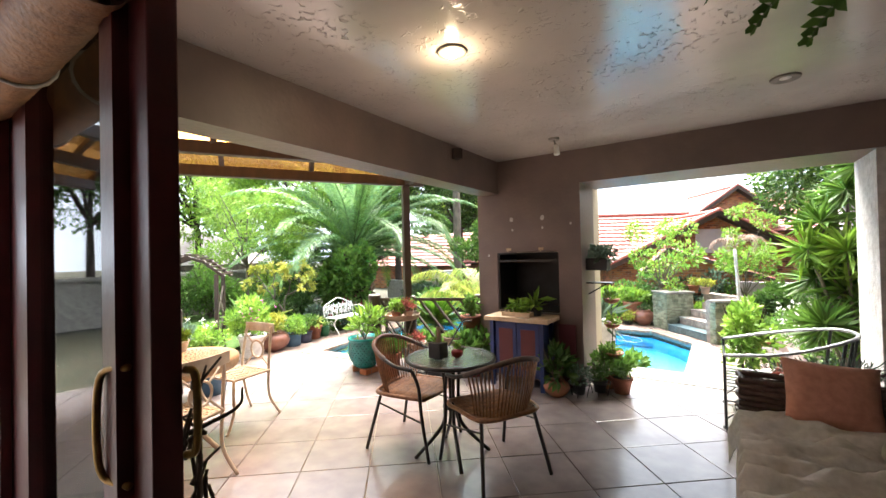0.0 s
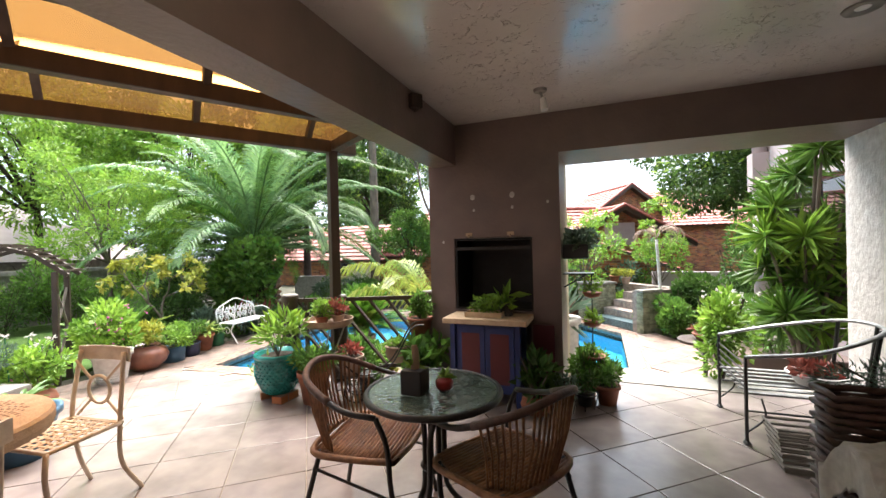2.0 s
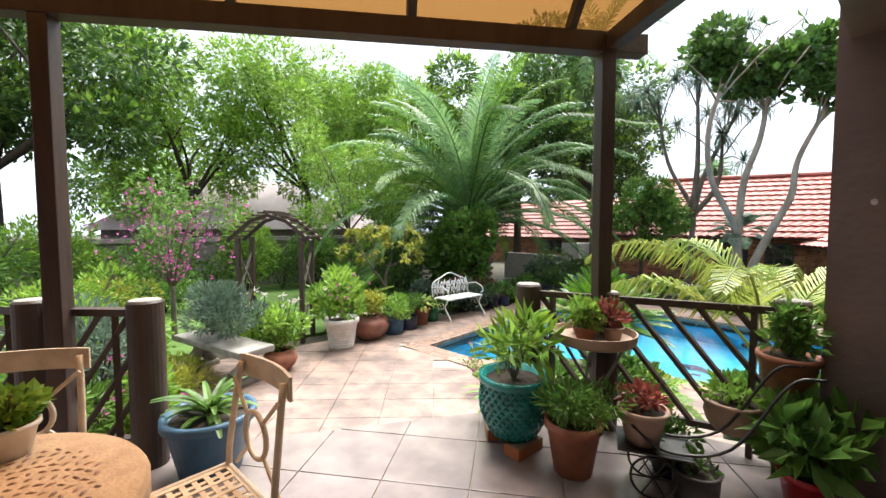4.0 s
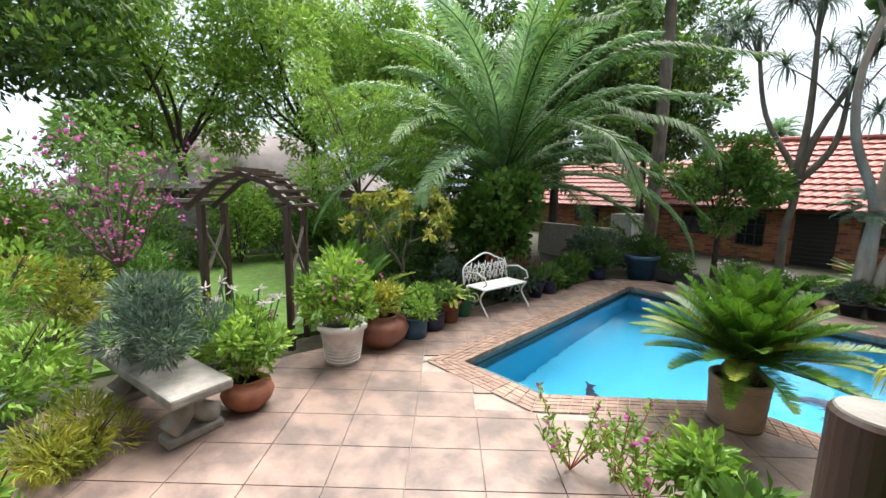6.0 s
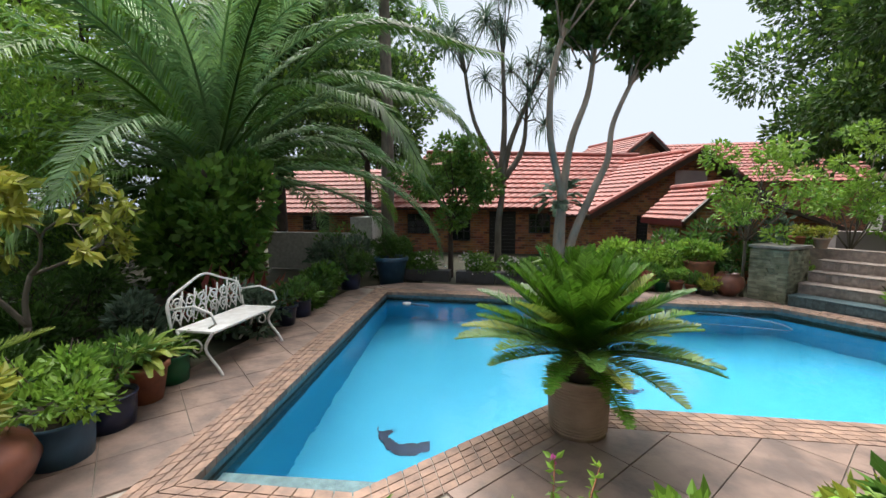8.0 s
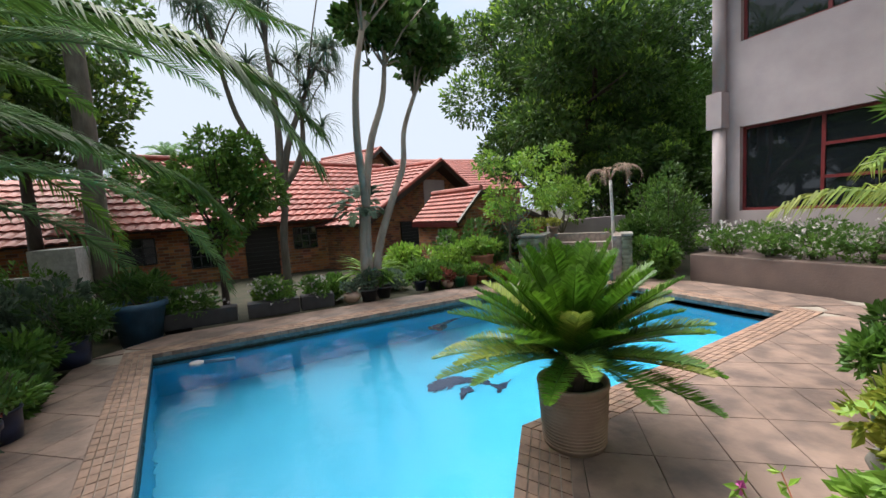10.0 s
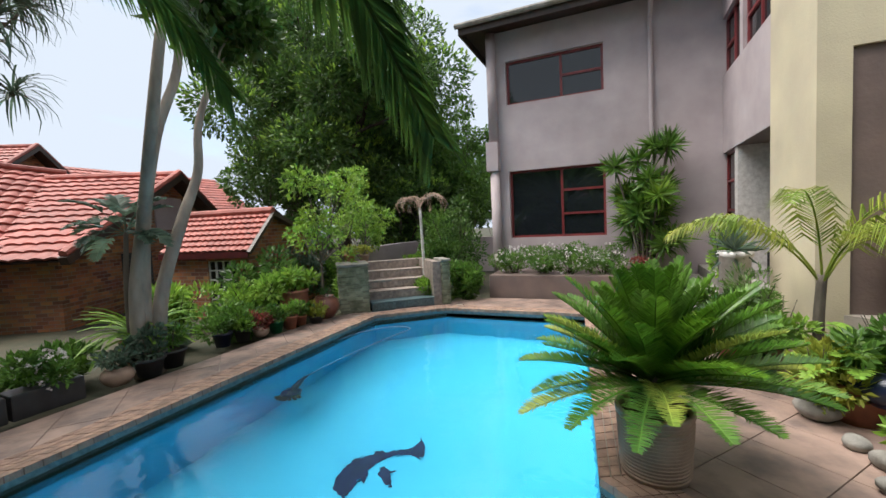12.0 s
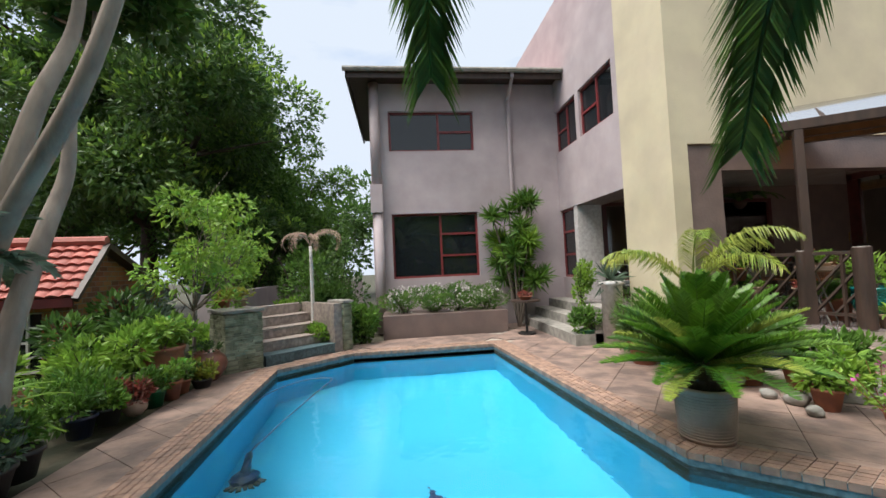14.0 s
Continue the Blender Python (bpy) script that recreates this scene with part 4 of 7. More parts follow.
def cycad(x, y, z, r, h, n, length, seed, pmat=M_POTTAN, with_pot=True, label="large sago cycad in a ribbed clay pot on the pool coping", droop=55):
    ob = thing("cycad", pose(x, y, z), label, "potted plant" if with_pot else "cycad")
    rng = np.random.default_rng(seed)
    if with_pot:
        pot(ob, "straight", r, h, pmat)
        bm = bmesh.new()
        for k in range(16):
            zz = 0.03 + (h * 0.85) * k / 16
            rr = r * (0.90 + 0.1 * zz / h)
            lathe([(rr, zz - 0.006), (rr + 0.008, zz), (rr, zz + 0.006)], 32, bm)
        part("ribs", bm, pmat, ob, smooth=True)
    part("trunk", lathe([(0.11, h * 0.8), (0.14, h + 0.06), (0.09, h + 0.17), (0.03, h + 0.2)], 14), M_BARKD, ob)
    for k in range(n):
        t = (k + 0.5) / n
        el = 86 - 84 * t ** 1.2 + rng.uniform(-5, 5)
        frond("frond", ob, L_KENT if k % 6 == 0 and t > 0.45 else (L_MID if k % 5 == 0 else L_CYCAD), rng, r=0.010, base=(0, 0, h + 0.14), az=k * 137.5 + rng.uniform(-8, 8), elev=el, length=length * rng.uniform(0.88, 1.08) * (0.92 + 0.15 * t), droop=droop * rng.uniform(0.6, 1.1) * (0.35 + 0.55 * t), leaflet=0.145, n=108, width=0.0105, v_angle=54, stem=0.14, sag=0.05, lift=0.45)
    return ob


def limb(bm, a, b, r1, r2, bend=0.1, seg=8, rng=None):
    a, b = Vector(a), Vector(b)
    mid = (a + b) / 2 + Vector(rng.normal(0, 1, 3)) * (b - a).length * bend if rng is not None else (a + b) / 2
    tube(curve([a, mid, b], 5), r1, bm, seg, r2)


def tree(name, x, y, z, height, crown_r, crown_h, trunk_r, fmat, n, leaf, seed, label, bark=M_BARK, clumps=26, lean=(0, 0), width=0.45, base=0.45, limbs=8, spread=1.0, sunlit=0):
    ob = thing(name, pose(x, y, z), label, "tree")
    rng = np.random.default_rng(seed)
    top = Vector((lean[0], lean[1], height - crown_h * 0.6))
    bm = bmesh.new()
    tube(curve([(0, 0, -0.1), (lean[0] * 0.3, lean[1] * 0.3, height * base * 0.5), (lean[0] * 0.7, lean[1] * 0.7, height * base)], 6), trunk_r, bm, 10, trunk_r * 0.6)
    fork = Vector((lean[0] * 0.7, lean[1] * 0.7, height * base))
    cc = rng.normal(0, 1, (clumps, 3))
    cc /= np.linalg.norm(cc, axis=1, keepdims=True)
    cc *= rng.uniform(0.35, 0.92, (clumps, 1)) * (crown_r * spread, crown_r * spread, crown_h * 0.5)
    cen = Vector((lean[0], lean[1], height - crown_h * 0.5))
    for k in range(min(limbs, clumps)):
        q = cen + Vector(cc[k]) * 0.9
        limb(bm, fork, q, trunk_r * 0.45, trunk_r * 0.08, 0.08, 7, rng)
        for j in range(2):
            limb(bm, fork.lerp(q, 0.55), q + Vector(rng.normal(0, crown_r * 0.22, 3)), trunk_r * 0.16, trunk_r * 0.04, 0.08, 5, rng)
    part("trunk", bm, bark, ob, smooth=True)
    k = rng.integers(0, clumps, n)
    w = rng.uniform(0.2, 0.36, clumps) * crown_r
    d = rng.normal(0, 1, (n, 3))
    d /= np.linalg.norm(d, axis=1, keepdims=True)
    p = cc[k] + d * (w[k] * rng.uniform(0.25, 1, n) ** 0.5)[:, None] * (1, 1, 0.75) + np.array(cen)
    v, f = leaves(rng, p, d + (0, 0, -0.1), leaf, width, 0.6)
    raw("crown", v, f, fmat, ob)
    # brighter leaves on the outer tops put sunlight into the crown's colour
    if sunlit:
        k = rng.integers(0, clumps, sunlit)
        d = rng.normal(0, 1, (sunlit, 3))
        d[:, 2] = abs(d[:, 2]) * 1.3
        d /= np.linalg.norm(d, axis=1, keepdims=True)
        p = cc[k] + d * (w[k] * rng.uniform(0.8, 1.08, sunlit))[:, None] * (1, 1, 0.75) + np.array(cen)
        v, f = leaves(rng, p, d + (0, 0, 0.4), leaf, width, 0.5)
        raw("young_leaves", v, f, L_BRIGHT, ob, "bright yellow green leaves on outer twigs, with sunlight in their colour")
    return ob


def shrub(name, x, y, z, rx, ry, h, fmat, n, leaf, seed, label, width=0.45, flowers=None, fcount=0, clumps=10, category="shrub"):
    ob = thing(name, pose(x, y, z), label, category)
    rng = np.random.default_rng(seed)
    bm = bmesh.new()
    for k in range(9):
        a = rng.uniform(0, math.tau)
        tube([(0, 0, -0.05), (math.cos(a) * rx * 0.3, math.sin(a) * ry * 0.3, h * 0.4), (math.cos(a) * rx * 0.7, math.sin(a) * ry * 0.7, h * 0.8)], 0.012, bm, 5, 0.004)
    part("branching_stem", bm, M_BARKD, ob)
    foliage("leaves", ob, fmat, rng, n, rx, ry, h * 0.55, (0, 0, h * 0.5), leaf, width, clumps)
    if flowers:
        p, d = bush_points(rng, fcount, rx * 1.05, ry * 1.05, h * 0.6, clumps, 0.9)
        p = p + (0, 0, h * 0.55)
        v, f = leaves(rng, np.repeat(p, 5, 0), rng.normal(0, 1, (fcount * 5, 3)) + (0, 0, 0.4), 0.035, 0.8, 0.2)
        raw("blossom", v, f, flowers, ob)
    return ob


# big cycad at the pool
cycad(-1.95, 6.93, D, 0.215, 0.42, 92, 0.80, 3, droop=34)

# feather palm behind the bench
palm = thing("feather_palm", pose(-7.5, 9.85, -0.62), "huge arching feather palm with ivy round its stem", "palm tree")
part("trunk", lathe([(0.55, 0), (0.62, 0.7), (0.5, 1.5), (0.36, 2.1), (0.12, 2.45)], 20), M_BARKD, palm)
rng = np.random.default_rng(11)
bases = bmesh.new()
for k in range(90):
    a, zz = k * 2.4, 0.1 + 1.3 * k / 90
    c, s_ = math.cos(a), math.sin(a)
    tube([(c * 0.5, s_ * 0.5, zz), (c * 0.72, s_ * 0.72, zz + 0.14)], 0.07, bases, 5, 0.045)
tagged(part("cut_bases", bases, M_STUMP, palm), kind="stuff")
for k in range(60):
    t = (k + 0.5) / 60
    if (k * 137.5 + 60) % 360 < 85 and t > 0.3:
        continue
    el = 84 - 70 * t + rng.uniform(-5, 5)
    frond("frond", palm, L_PALM if k % 3 else L_MID, rng, r=0.03, base=(0, 0, 2.3 - 0.4 * t), az=k * 137.5 + rng.uniform(-10, 10), elev=el, length=rng.uniform(4.0, 5.0), droop=70 + 40 * t + rng.uniform(-12, 12), leaflet=0.58, n=105, width=0.036, v_angle=46, stem=0.1, twist=rng.uniform(-22, 22), sag=0.3, lift=0.25)
FROND_LINES = [
    ((1.9, -1.1, 3.15), (3.4, -1.82, 2.8), (3.85, -1.98, 2.5), (4.2, -2.12, 1.98)),
    ((2.1, -0.45, 3.45), (3.4, -0.62, 3.15), (4.1, -0.7, 2.88), (4.5, -0.74, 2.45)),
    ((1.5, 0.5, 2.75), (2.97, 1.11, 2.3), (3.65, 1.5, 1.6)),
    ((2.2, -1.5, 4.2), (4.3, -2.9, 3.7)),
    ((2.3, 0.3, 4.4), (4.6, 0.7, 4.0))]
for line in FROND_LINES:
    frond("frond", palm, L_DARK, rng, r=0.024, base=(0, 0, 2.3), az=0, elev=0, length=1, droop=0, leaflet=0.38, n=210, width=0.028, v_angle=40, stem=0.12, along=[(0, 0, 2.3), *line], tip_share=0.6, sag=0.3, lift=-0.02)
ivy = shrub("ivy", -7.0, 9.4, -0.6, 0.95, 0.9, 2.9, L_MID, 4200, 0.15, 12, "broad-leaved ivy climbing the palm stem", 0.8, category="climber")

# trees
tree("broadleaf_tree", 7.9, 16.7, -0.6, 12.4, 4.7, 11.0, 0.3, L_DARK, 60000, 0.19, 21, "tall dense dark green tree behind the garden steps", M_BARKD, 50, base=0.25, limbs=22, sunlit=7000)
tree("broadleaf_tree", 11.0, 16.0, -0.6, 9.0, 4.5, 8.4, 0.3, L_MID, 16000, 0.24, 22, "dark green tree behind the terrace", M_BARKD, 30, base=0.15)
tree("broadleaf_tree", 9.4, 20.5, -0.6, 8.6, 3.4, 7.0, 0.25, L_DARK, 15000, 0.22, 26, "dark green tree behind the brick house", M_BARKD, 30, base=0.2)
tree("broadleaf_tree", 8.5, 13.6, -0.6, 5.0, 2.6, 5.0, 0.15, L_DARK, 12000, 0.16, 27, "dense dark undergrowth tree behind the terrace wall", M_BARKD, 24, base=0.1)
tree("broadleaf_tree", 3.3, 12.7, -0.6, 3.2, 0.8, 2.3, 0.04, L_BRIGHT, 2200, 0.10, 23, "slender light green tree above the terrace", M_BARK, 18, base=0.25)
tree("broadleaf_tree", 7.2, 13.9, -0.6, 4.2, 1.7, 4.0, 0.1, L_DARK, 11000, 0.13, 28, "dense leafy tree beyond the terrace wall", M_BARKD, 24, base=0.1, sunlit=2500)
tree("broadleaf_tree", 9.9, 12.8, -0.6, 6.6, 2.3, 6.2, 0.12, L_MID, 14000, 0.15, 29, "tall leafy green tree beside the wing", M_BARKD, 28, base=0.1)
tree("bare_stem_tree", 1.5, 12.4, -0.6, 3.3, 0.95, 2.6, 0.035, L_BRIGHT, 1800, 0.11, 24, "thin pale tree with sparse light leaves", M_BARK, 16, base=0.3, limbs=14)
tree("lemon_tree", -4.2, 13.3, -0.6, 3.2, 1.25, 2.1, 0.07, L_MID, 9000, 0.12, 25, "round lemon tree with glossy leaves", M_BARKD, 20, base=0.4)
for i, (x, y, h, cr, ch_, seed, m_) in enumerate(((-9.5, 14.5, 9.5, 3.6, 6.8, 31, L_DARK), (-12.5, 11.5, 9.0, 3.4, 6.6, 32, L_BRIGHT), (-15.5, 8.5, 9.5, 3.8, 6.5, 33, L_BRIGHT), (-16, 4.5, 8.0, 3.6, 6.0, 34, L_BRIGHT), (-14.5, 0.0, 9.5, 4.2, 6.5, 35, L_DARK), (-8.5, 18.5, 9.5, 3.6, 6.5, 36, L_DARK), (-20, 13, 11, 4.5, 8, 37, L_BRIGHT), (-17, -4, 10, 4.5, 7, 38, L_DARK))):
    tree("garden_tree", x, y, -0.6, h, cr, ch_, 0.18, m_, 19000, 0.20, seed, ("tall dark" if m_ is L_DARK else "feathery light green" if m_ is L_BRIGHT else "mid green") + " garden tree behind the lawn", M_BARKD, 30, base=0.35, width=0.35 if m_ is L_BRIGHT else 0.5, sunlit=3500 if m_ is L_DARK else 0)
tree("garden_tree", -9.6, 7.3, -0.6, 5.0, 1.9, 3.6, 0.07, L_BRIGHT, 9000, 0.12, 41, "light feathery tree beside the lawn", M_BARK, 22, base=0.35, width=0.3)
tree("garden_tree", -9.0, 11.8, -0.6, 4.6, 2.0, 4.0, 0.1, L_DARK, 9000, 0.14, 42, "dark shrub-like tree beside the palm", M_BARKD, 22, base=0.2)
for x, y, h, r_, sd_ in ((-6, 38, 5.5, 3, 53), (-14, 28, 9, 4.5, 54), (16, 24, 9, 4.5, 55), (-30, 20, 11, 5, 56), (-32, 5, 10, 5, 57), (20, 14, 10, 5, 58)):
    tree("distant_tree", x, y, -0.6, h * 0.72, r_, h * 0.55, 0.2, L_DARK, 5000, 0.4, sd_, "distant green tree behind the roofs", M_BARKD, 18, base=0.3)

# tall shrubs in front of the garden wall
for k, (x, y, r_, h_, m_) in enumerate(((-12.0, 1.2, 1.2, 2.3, L_BRIGHT), (-12.1, 3.2, 1.1, 2.0, L_MID), (-12.0, 5.2, 1.0, 2.4, L_BRIGHT), (-11.8, 7.2, 1.1, 2.2, L_MID), (-11.2, 9.4, 1.1, 2.5, L_BRIGHT), (-10.2, 11.4, 1.2, 2.4, L_MID), (-10.6, 0.0, 1.2, 2.2, L_MID))):
    shrub("tall_shrub", x, y, -0.62, r_, r_, h_, m_, 4200, 0.12, 500 + k, ("light" if m_ is L_BRIGHT else "mid") + " green tall shrub against the garden wall", 0.4, clumps=16)

# frangipani-like small tree with yellowing leaves
fr_ = thing("small_tree", pose(-6.5, 6.5, -0.6), "small bare-stemmed tree with yellowing leaf tufts", "tree")
rng = np.random.default_rng(61)
bm, tips = bmesh.new(), []


def fork_limbs(p, d, ln, r, depth, up=0.25, div=2, spread=0.55):
    q = p + d * ln
    limb(bm, p, q, r, r * 0.7, 0.05, 6, rng)
    if depth == 0:
        tips.append(q)
        return
    for k in range(div if depth > 1 else div + 1):
        e = (d + Vector(rng.normal(0, spread, 3)) + Vector((0, 0, up))).normalized()
        fork_limbs(q, e, ln * rng.uniform(0.65, 0.85), r * 0.68, depth - 1, up, div, spread)


fork_limbs(Vector((0, 0, 0)), Vector((0.05, 0, 1)).normalized(), 0.62, 0.038, 6, 0.16, 2, 0.48)
part("trunk", bm, M_BARK, fr_, smooth=True)
pts = np.repeat(np.array([tuple(t) for t in tips]), 9, 0)
v, f = leaves(rng, pts, rng.normal(0, 1, (len(pts), 3)) + (0, 0, -0.7), 0.13, 0.42, 0.2)
raw("leaf_tuft", v, f, L_YELLOW, fr_)


def tuft_tree(name, x, y, z, stems, seed, label, fmat, tuft_n, leaf, width, bark=M_BARK, r0=0.11):
    ob = thing(name, pose(x, y, z), label, "tree")
    rg = np.random.default_rng(seed)
    tb = bmesh.new()
    ends = []
    for path in stems:
        c = curve(path, 6)
        tube(c, r0, tb, 8, r0 * 0.4)
        ends.append(c[-1])
        for k in range(5):
            q = c[-1] + Vector(rg.normal(0, 0.45, 3)) + Vector((0, 0, 0.35))
            tube([c[-3], (c[-3] + q) / 2 + Vector((0, 0, 0.1)), q], r0 * 0.25, tb, 5, r0 * 0.12)
            ends.append(q)
    part("trunk", tb, bark, ob, smooth=True)
    P = np.repeat(np.array([tuple(e) for e in ends]), tuft_n, 0)
    dd = rg.normal(0, 1, (len(P), 3))
    if width > 0.1:
        v_, f_ = leaves(rg, P, dd, leaf, width, 0.1)
        raw("leaf_tuft", v_, f_, fmat, ob)
        return ob
    for e in ends:
        V_, F_ = [], []
        for k in range(tuft_n):
            a, el, ln = rg.uniform(0, math.tau), rg.uniform(-0.4, 1.3), leaf * rg.uniform(0.7, 1.15)
            q, side = Vector(e), Vector((-math.sin(a), math.cos(a), 0))
            b = len(V_)
            for j in range(5):
                ww = ln * width * 0.5 * (1, 1, 0.9, 0.6, 0.08)[j]
                V_ += [q + side * ww, q - side * ww]
                q = q + Vector((math.cos(a) * math.cos(el), math.sin(a) * math.cos(el), math.sin(el))) * ln / 4
                el -= 0.5
            F_ += [(b + 2 * j, b + 2 * j + 1, b + 2 * j + 3, b + 2 * j + 2) for j in range(4)]
        raw("leaf_tuft", V_, F_, fmat, ob)
    return ob


tuft_tree("spiky_tree", -3.1, 13.5, -0.6, [[(0, 0, 0), (0, 0, 1.2), (0.05, 0, 2.3), (-0.6, 0.1, 3.6), (-0.9, 0.1, 5.2)], [(0.05, 0, 2.2), (0.3, 0, 3.2), (0.9, 0.1, 4.6)], [(0.05, 0, 2.3), (0.1, 0.1, 3.6), (0.0, 0.2, 5.6)], [(0, 0, 2.1), (0.5, 0.2, 2.9), (0.6, 0.2, 3.9)]], 62, "forked grey tree with drooping spiky leaf heads", L_GREYG, 60, 0.62, 0.045, r0=0.085)
t2 = tuft_tree("wavy_tree", -1.75, 12.3, -0.6, [[(-0.1, 0, 0), (-0.08, 0, 1.0), (-0.05, -0.2, 1.85), (-0.29, -0.9, 2.8), (-0.3, -1.2, 3.7), (-0.1, -1.2, 4.6)], [(0.08, 0, 0.0), (0.2, 0, 0.95), (0.55, 0, 1.9), (0.8, 0, 2.5), (0.88, 0, 3.2), (1.25, 0, 4.1)], [(0.0, 0.1, 0.2), (-0.01, -0.1, 1.7), (0.1, -0.3, 2.8), (0.35, -0.4, 3.6), (0.45, -0.4, 4.4)]], 63, "tree with wavy pale stems and dark round leaf heads", L_DARK, 5, 0.2, 0.5, bark=mat("pale smooth bark", (0.34, 0.28, 0.23), (0.22, 0.18, 0.15), 0.85, 7, 0.6, 30, stretch=(1, 1, 0.4)), r0=0.092)
rng = np.random.default_rng(64)
for at, r_ in (((0.45, -0.4, 4.9), 0.8), ((1.4, 0, 4.6), 0.9), ((0.95, 0.2, 5.3), 0.85), ((-0.2, -1.2, 5.3), 0.75)):
    foliage("leaf_head", t2, L_DARK, rng, 2100, r_, r_, r_ * 0.62, at, 0.14, 0.75, 12)
pt_ = thing("papaya_like_tree", pose(-1.85, 12.45, -0.6), "small tree with grey green lobed leaves", "tree")
part("trunk", tube(curve([(0, 0, 0), (0, 0, 1.0), (0.05, 0, 1.75)], 6), 0.04, seg=8, r2=0.025), M_BARK, pt_, smooth=True)
rng = np.random.default_rng(65)
for k in range(20):
    frond("lobed_leaf", pt_, L_GREYG, rng, r=0.006, base=(0.05, 0, 1.7), az=k * 137.5, elev=rng.uniform(0, 75), length=rng.uniform(0.45, 0.75), droop=70, leaflet=0.2, n=13, width=0.05, v_angle=60, stem=0.45)

# tall thin palm and far palms
for x, y, h, ln, sd_, nm in ((-6.2, 14.4, 7.6, 2.2, 66, "tall_palm"), (-6.9, 29.0, 5.0, 1.2, 67, "far_palm"), (-11.5, 27.0, 5.6, 2.0, 68, "far_palm")):
    tp = thing(nm, pose(x, y, -0.6), "tall palm with a slim ringed grey trunk", "palm tree")
    part("trunk", tube(curve([(0, 0, 0), (0.05, 0, h / 2), (0, 0, h)], 8), 0.19, seg=12, r2=0.13), M_BARK, tp, smooth=True)
    rng = np.random.default_rng(sd_)
    for k in range(26):
        frond("frond", tp, L_PALM, rng, r=0.02, base=(0, 0, h), az=k * 137.5, elev=75 - 4 * k, length=ln, droop=90, leaflet=0.4, n=26, width=0.05, stem=0.1)

# kentia beside the chimney
kt = thing("arching_palm", pose(0.02, 5.42, D) @ Matrix.Diagonal((0.85, 0.85, 0.98, 1)), "small palm with arching yellow green fronds", "palm tree")
part("trunk", tube(curve([(0, 0, 0), (0.02, 0.02, 0.5), (0, 0, 1.0)], 6), 0.06, seg=10, r2=0.045), M_BARK, kt, smooth=True)
rng = np.random.default_rng(71)
for az, el, ln, dr in ((188, 56, 1.6, 105), (212, 72, 1.8, 112), (98, 55, 1.75, 95), (62, 62, 1.6, 100), (272, 62, 1.75, 95), (150, 78, 1.7, 120)):
    frond("frond", kt, L_KENT, rng, r=0.014, base=(0, 0, 0.9), az=az, elev=el, length=ln, droop=dr, leaflet=0.38, n=52, width=0.019, v_angle=50, stem=0.22, sag=0.55, lift=0.05)

# dracaena clump and planter flowers at the wing
dc = thing("spiky_shrub", pose(4.05, 6.62, -0.3), "dragon tree clump with many bright spiky heads", "shrub")
rng = np.random.default_rng(72)
bm, P = bmesh.new(), []
for k in range(30):
    a, rr, hh = rng.uniform(0, math.tau), rng.uniform(0.1, 0.62), rng.uniform(0.6, 2.7)
    q = Vector((math.cos(a) * rr * 0.9, math.sin(a) * rr, hh))
    tube(curve([(0, 0, -0.3), q * 0.5 + Vector((0, 0, 0.1)), q], 4), 0.025, bm, 6, 0.016)
    P.append(q)
part("branching_stem", bm, M_BARK, dc, smooth=True)
for q in P:
    v, f = leaves(rng, np.repeat(np.array([tuple(q)]), 110, 0), rng.normal(0, 1, (110, 3)) + (0, 0, 0.35), 0.34, 0.05, 0.1)
    raw("leaf_head", v, f, L_MID if rng.random() < 0.6 else L_BRIGHT, dc)
for k, y in enumerate((7.4, 8.0, 8.6, 9.2)):
    shrub("flowering_shrub", 4.0, y, -0.14, 0.5, 0.52, 0.62, L_MID, 2600, 0.055, 80 + k, "loose shrub with tiny white flowers in the planter", 0.4, L_WHITEF, 90)
for k, (x, y, rx, h, m_) in enumerate(((3.3, 10.1, 0.45, 0.9, L_MID), (3.7, 10.8, 0.6, 1.2, L_DARK), (4.6, 10.8, 0.8, 2.2, L_DARK), (2.9, 10.9, 0.4, 0.6, L_BRIGHT), (5.5, 11.6, 1.0, 2.4, L_MID), (3.9, 11.9, 0.7, 1.0, L_BRIGHT), (3.0, 5.7 + 0.1, 0.01, 0.01, L_MID))[:6]):
    shrub("shrub", x, y, -0.6, rx, rx, h, m_, 2600, 0.10, 90 + k, "leafy shrub beside the garden steps")

dp = thing("dead_palm", pose(3.15, 11.0, -0.6), "dead slender palm with a pale stem and hanging dry fronds", "palm tree")
part("trunk", tube(curve([(0, 0, 0), (-0.02, 0, 1.0), (-0.07, 0, 2.0)], 5), 0.04, seg=8, r2=0.03), M_JAMB, dp, smooth=True)
rng = np.random.default_rng(73)
for k in range(7):
    frond("dry_frond", dp, M_POTTAN, rng, r=0.008, base=(-0.07, 0, 1.98), az=k * 51, elev=72, length=rng.uniform(0.75, 1.05), droop=215, leaflet=0.15, n=24, width=0.012, stem=0.25, sag=0.9)

# bed along the far side of the pool
rng = np.random.default_rng(100)
BED = [(-0.4, 12.7, 0.5, 0.6), (0.3, 12.9, 0.6, 1.0), (0.9, 13.3, 0.7, 1.3), (-1.1, 13.3, 0.5, 0.5), (-2.4, 13.0, 0.5, 0.5), (-0.2, 14.2, 0.7, 0.9), (1.6, 13.6, 0.7, 1.5), (2.5, 14.0, 0.8, 1.6), (3.3, 13.9, 0.8, 1.2), (-3.4, 12.9, 0.4, 0.6), (-5.6, 13.0, 0.6, 0.9), (-6.4, 12.3, 0.7, 1.0), (-7.0, 13.2, 0.8, 1.2), (2.4, 12.5, 0.4, 0.7)]
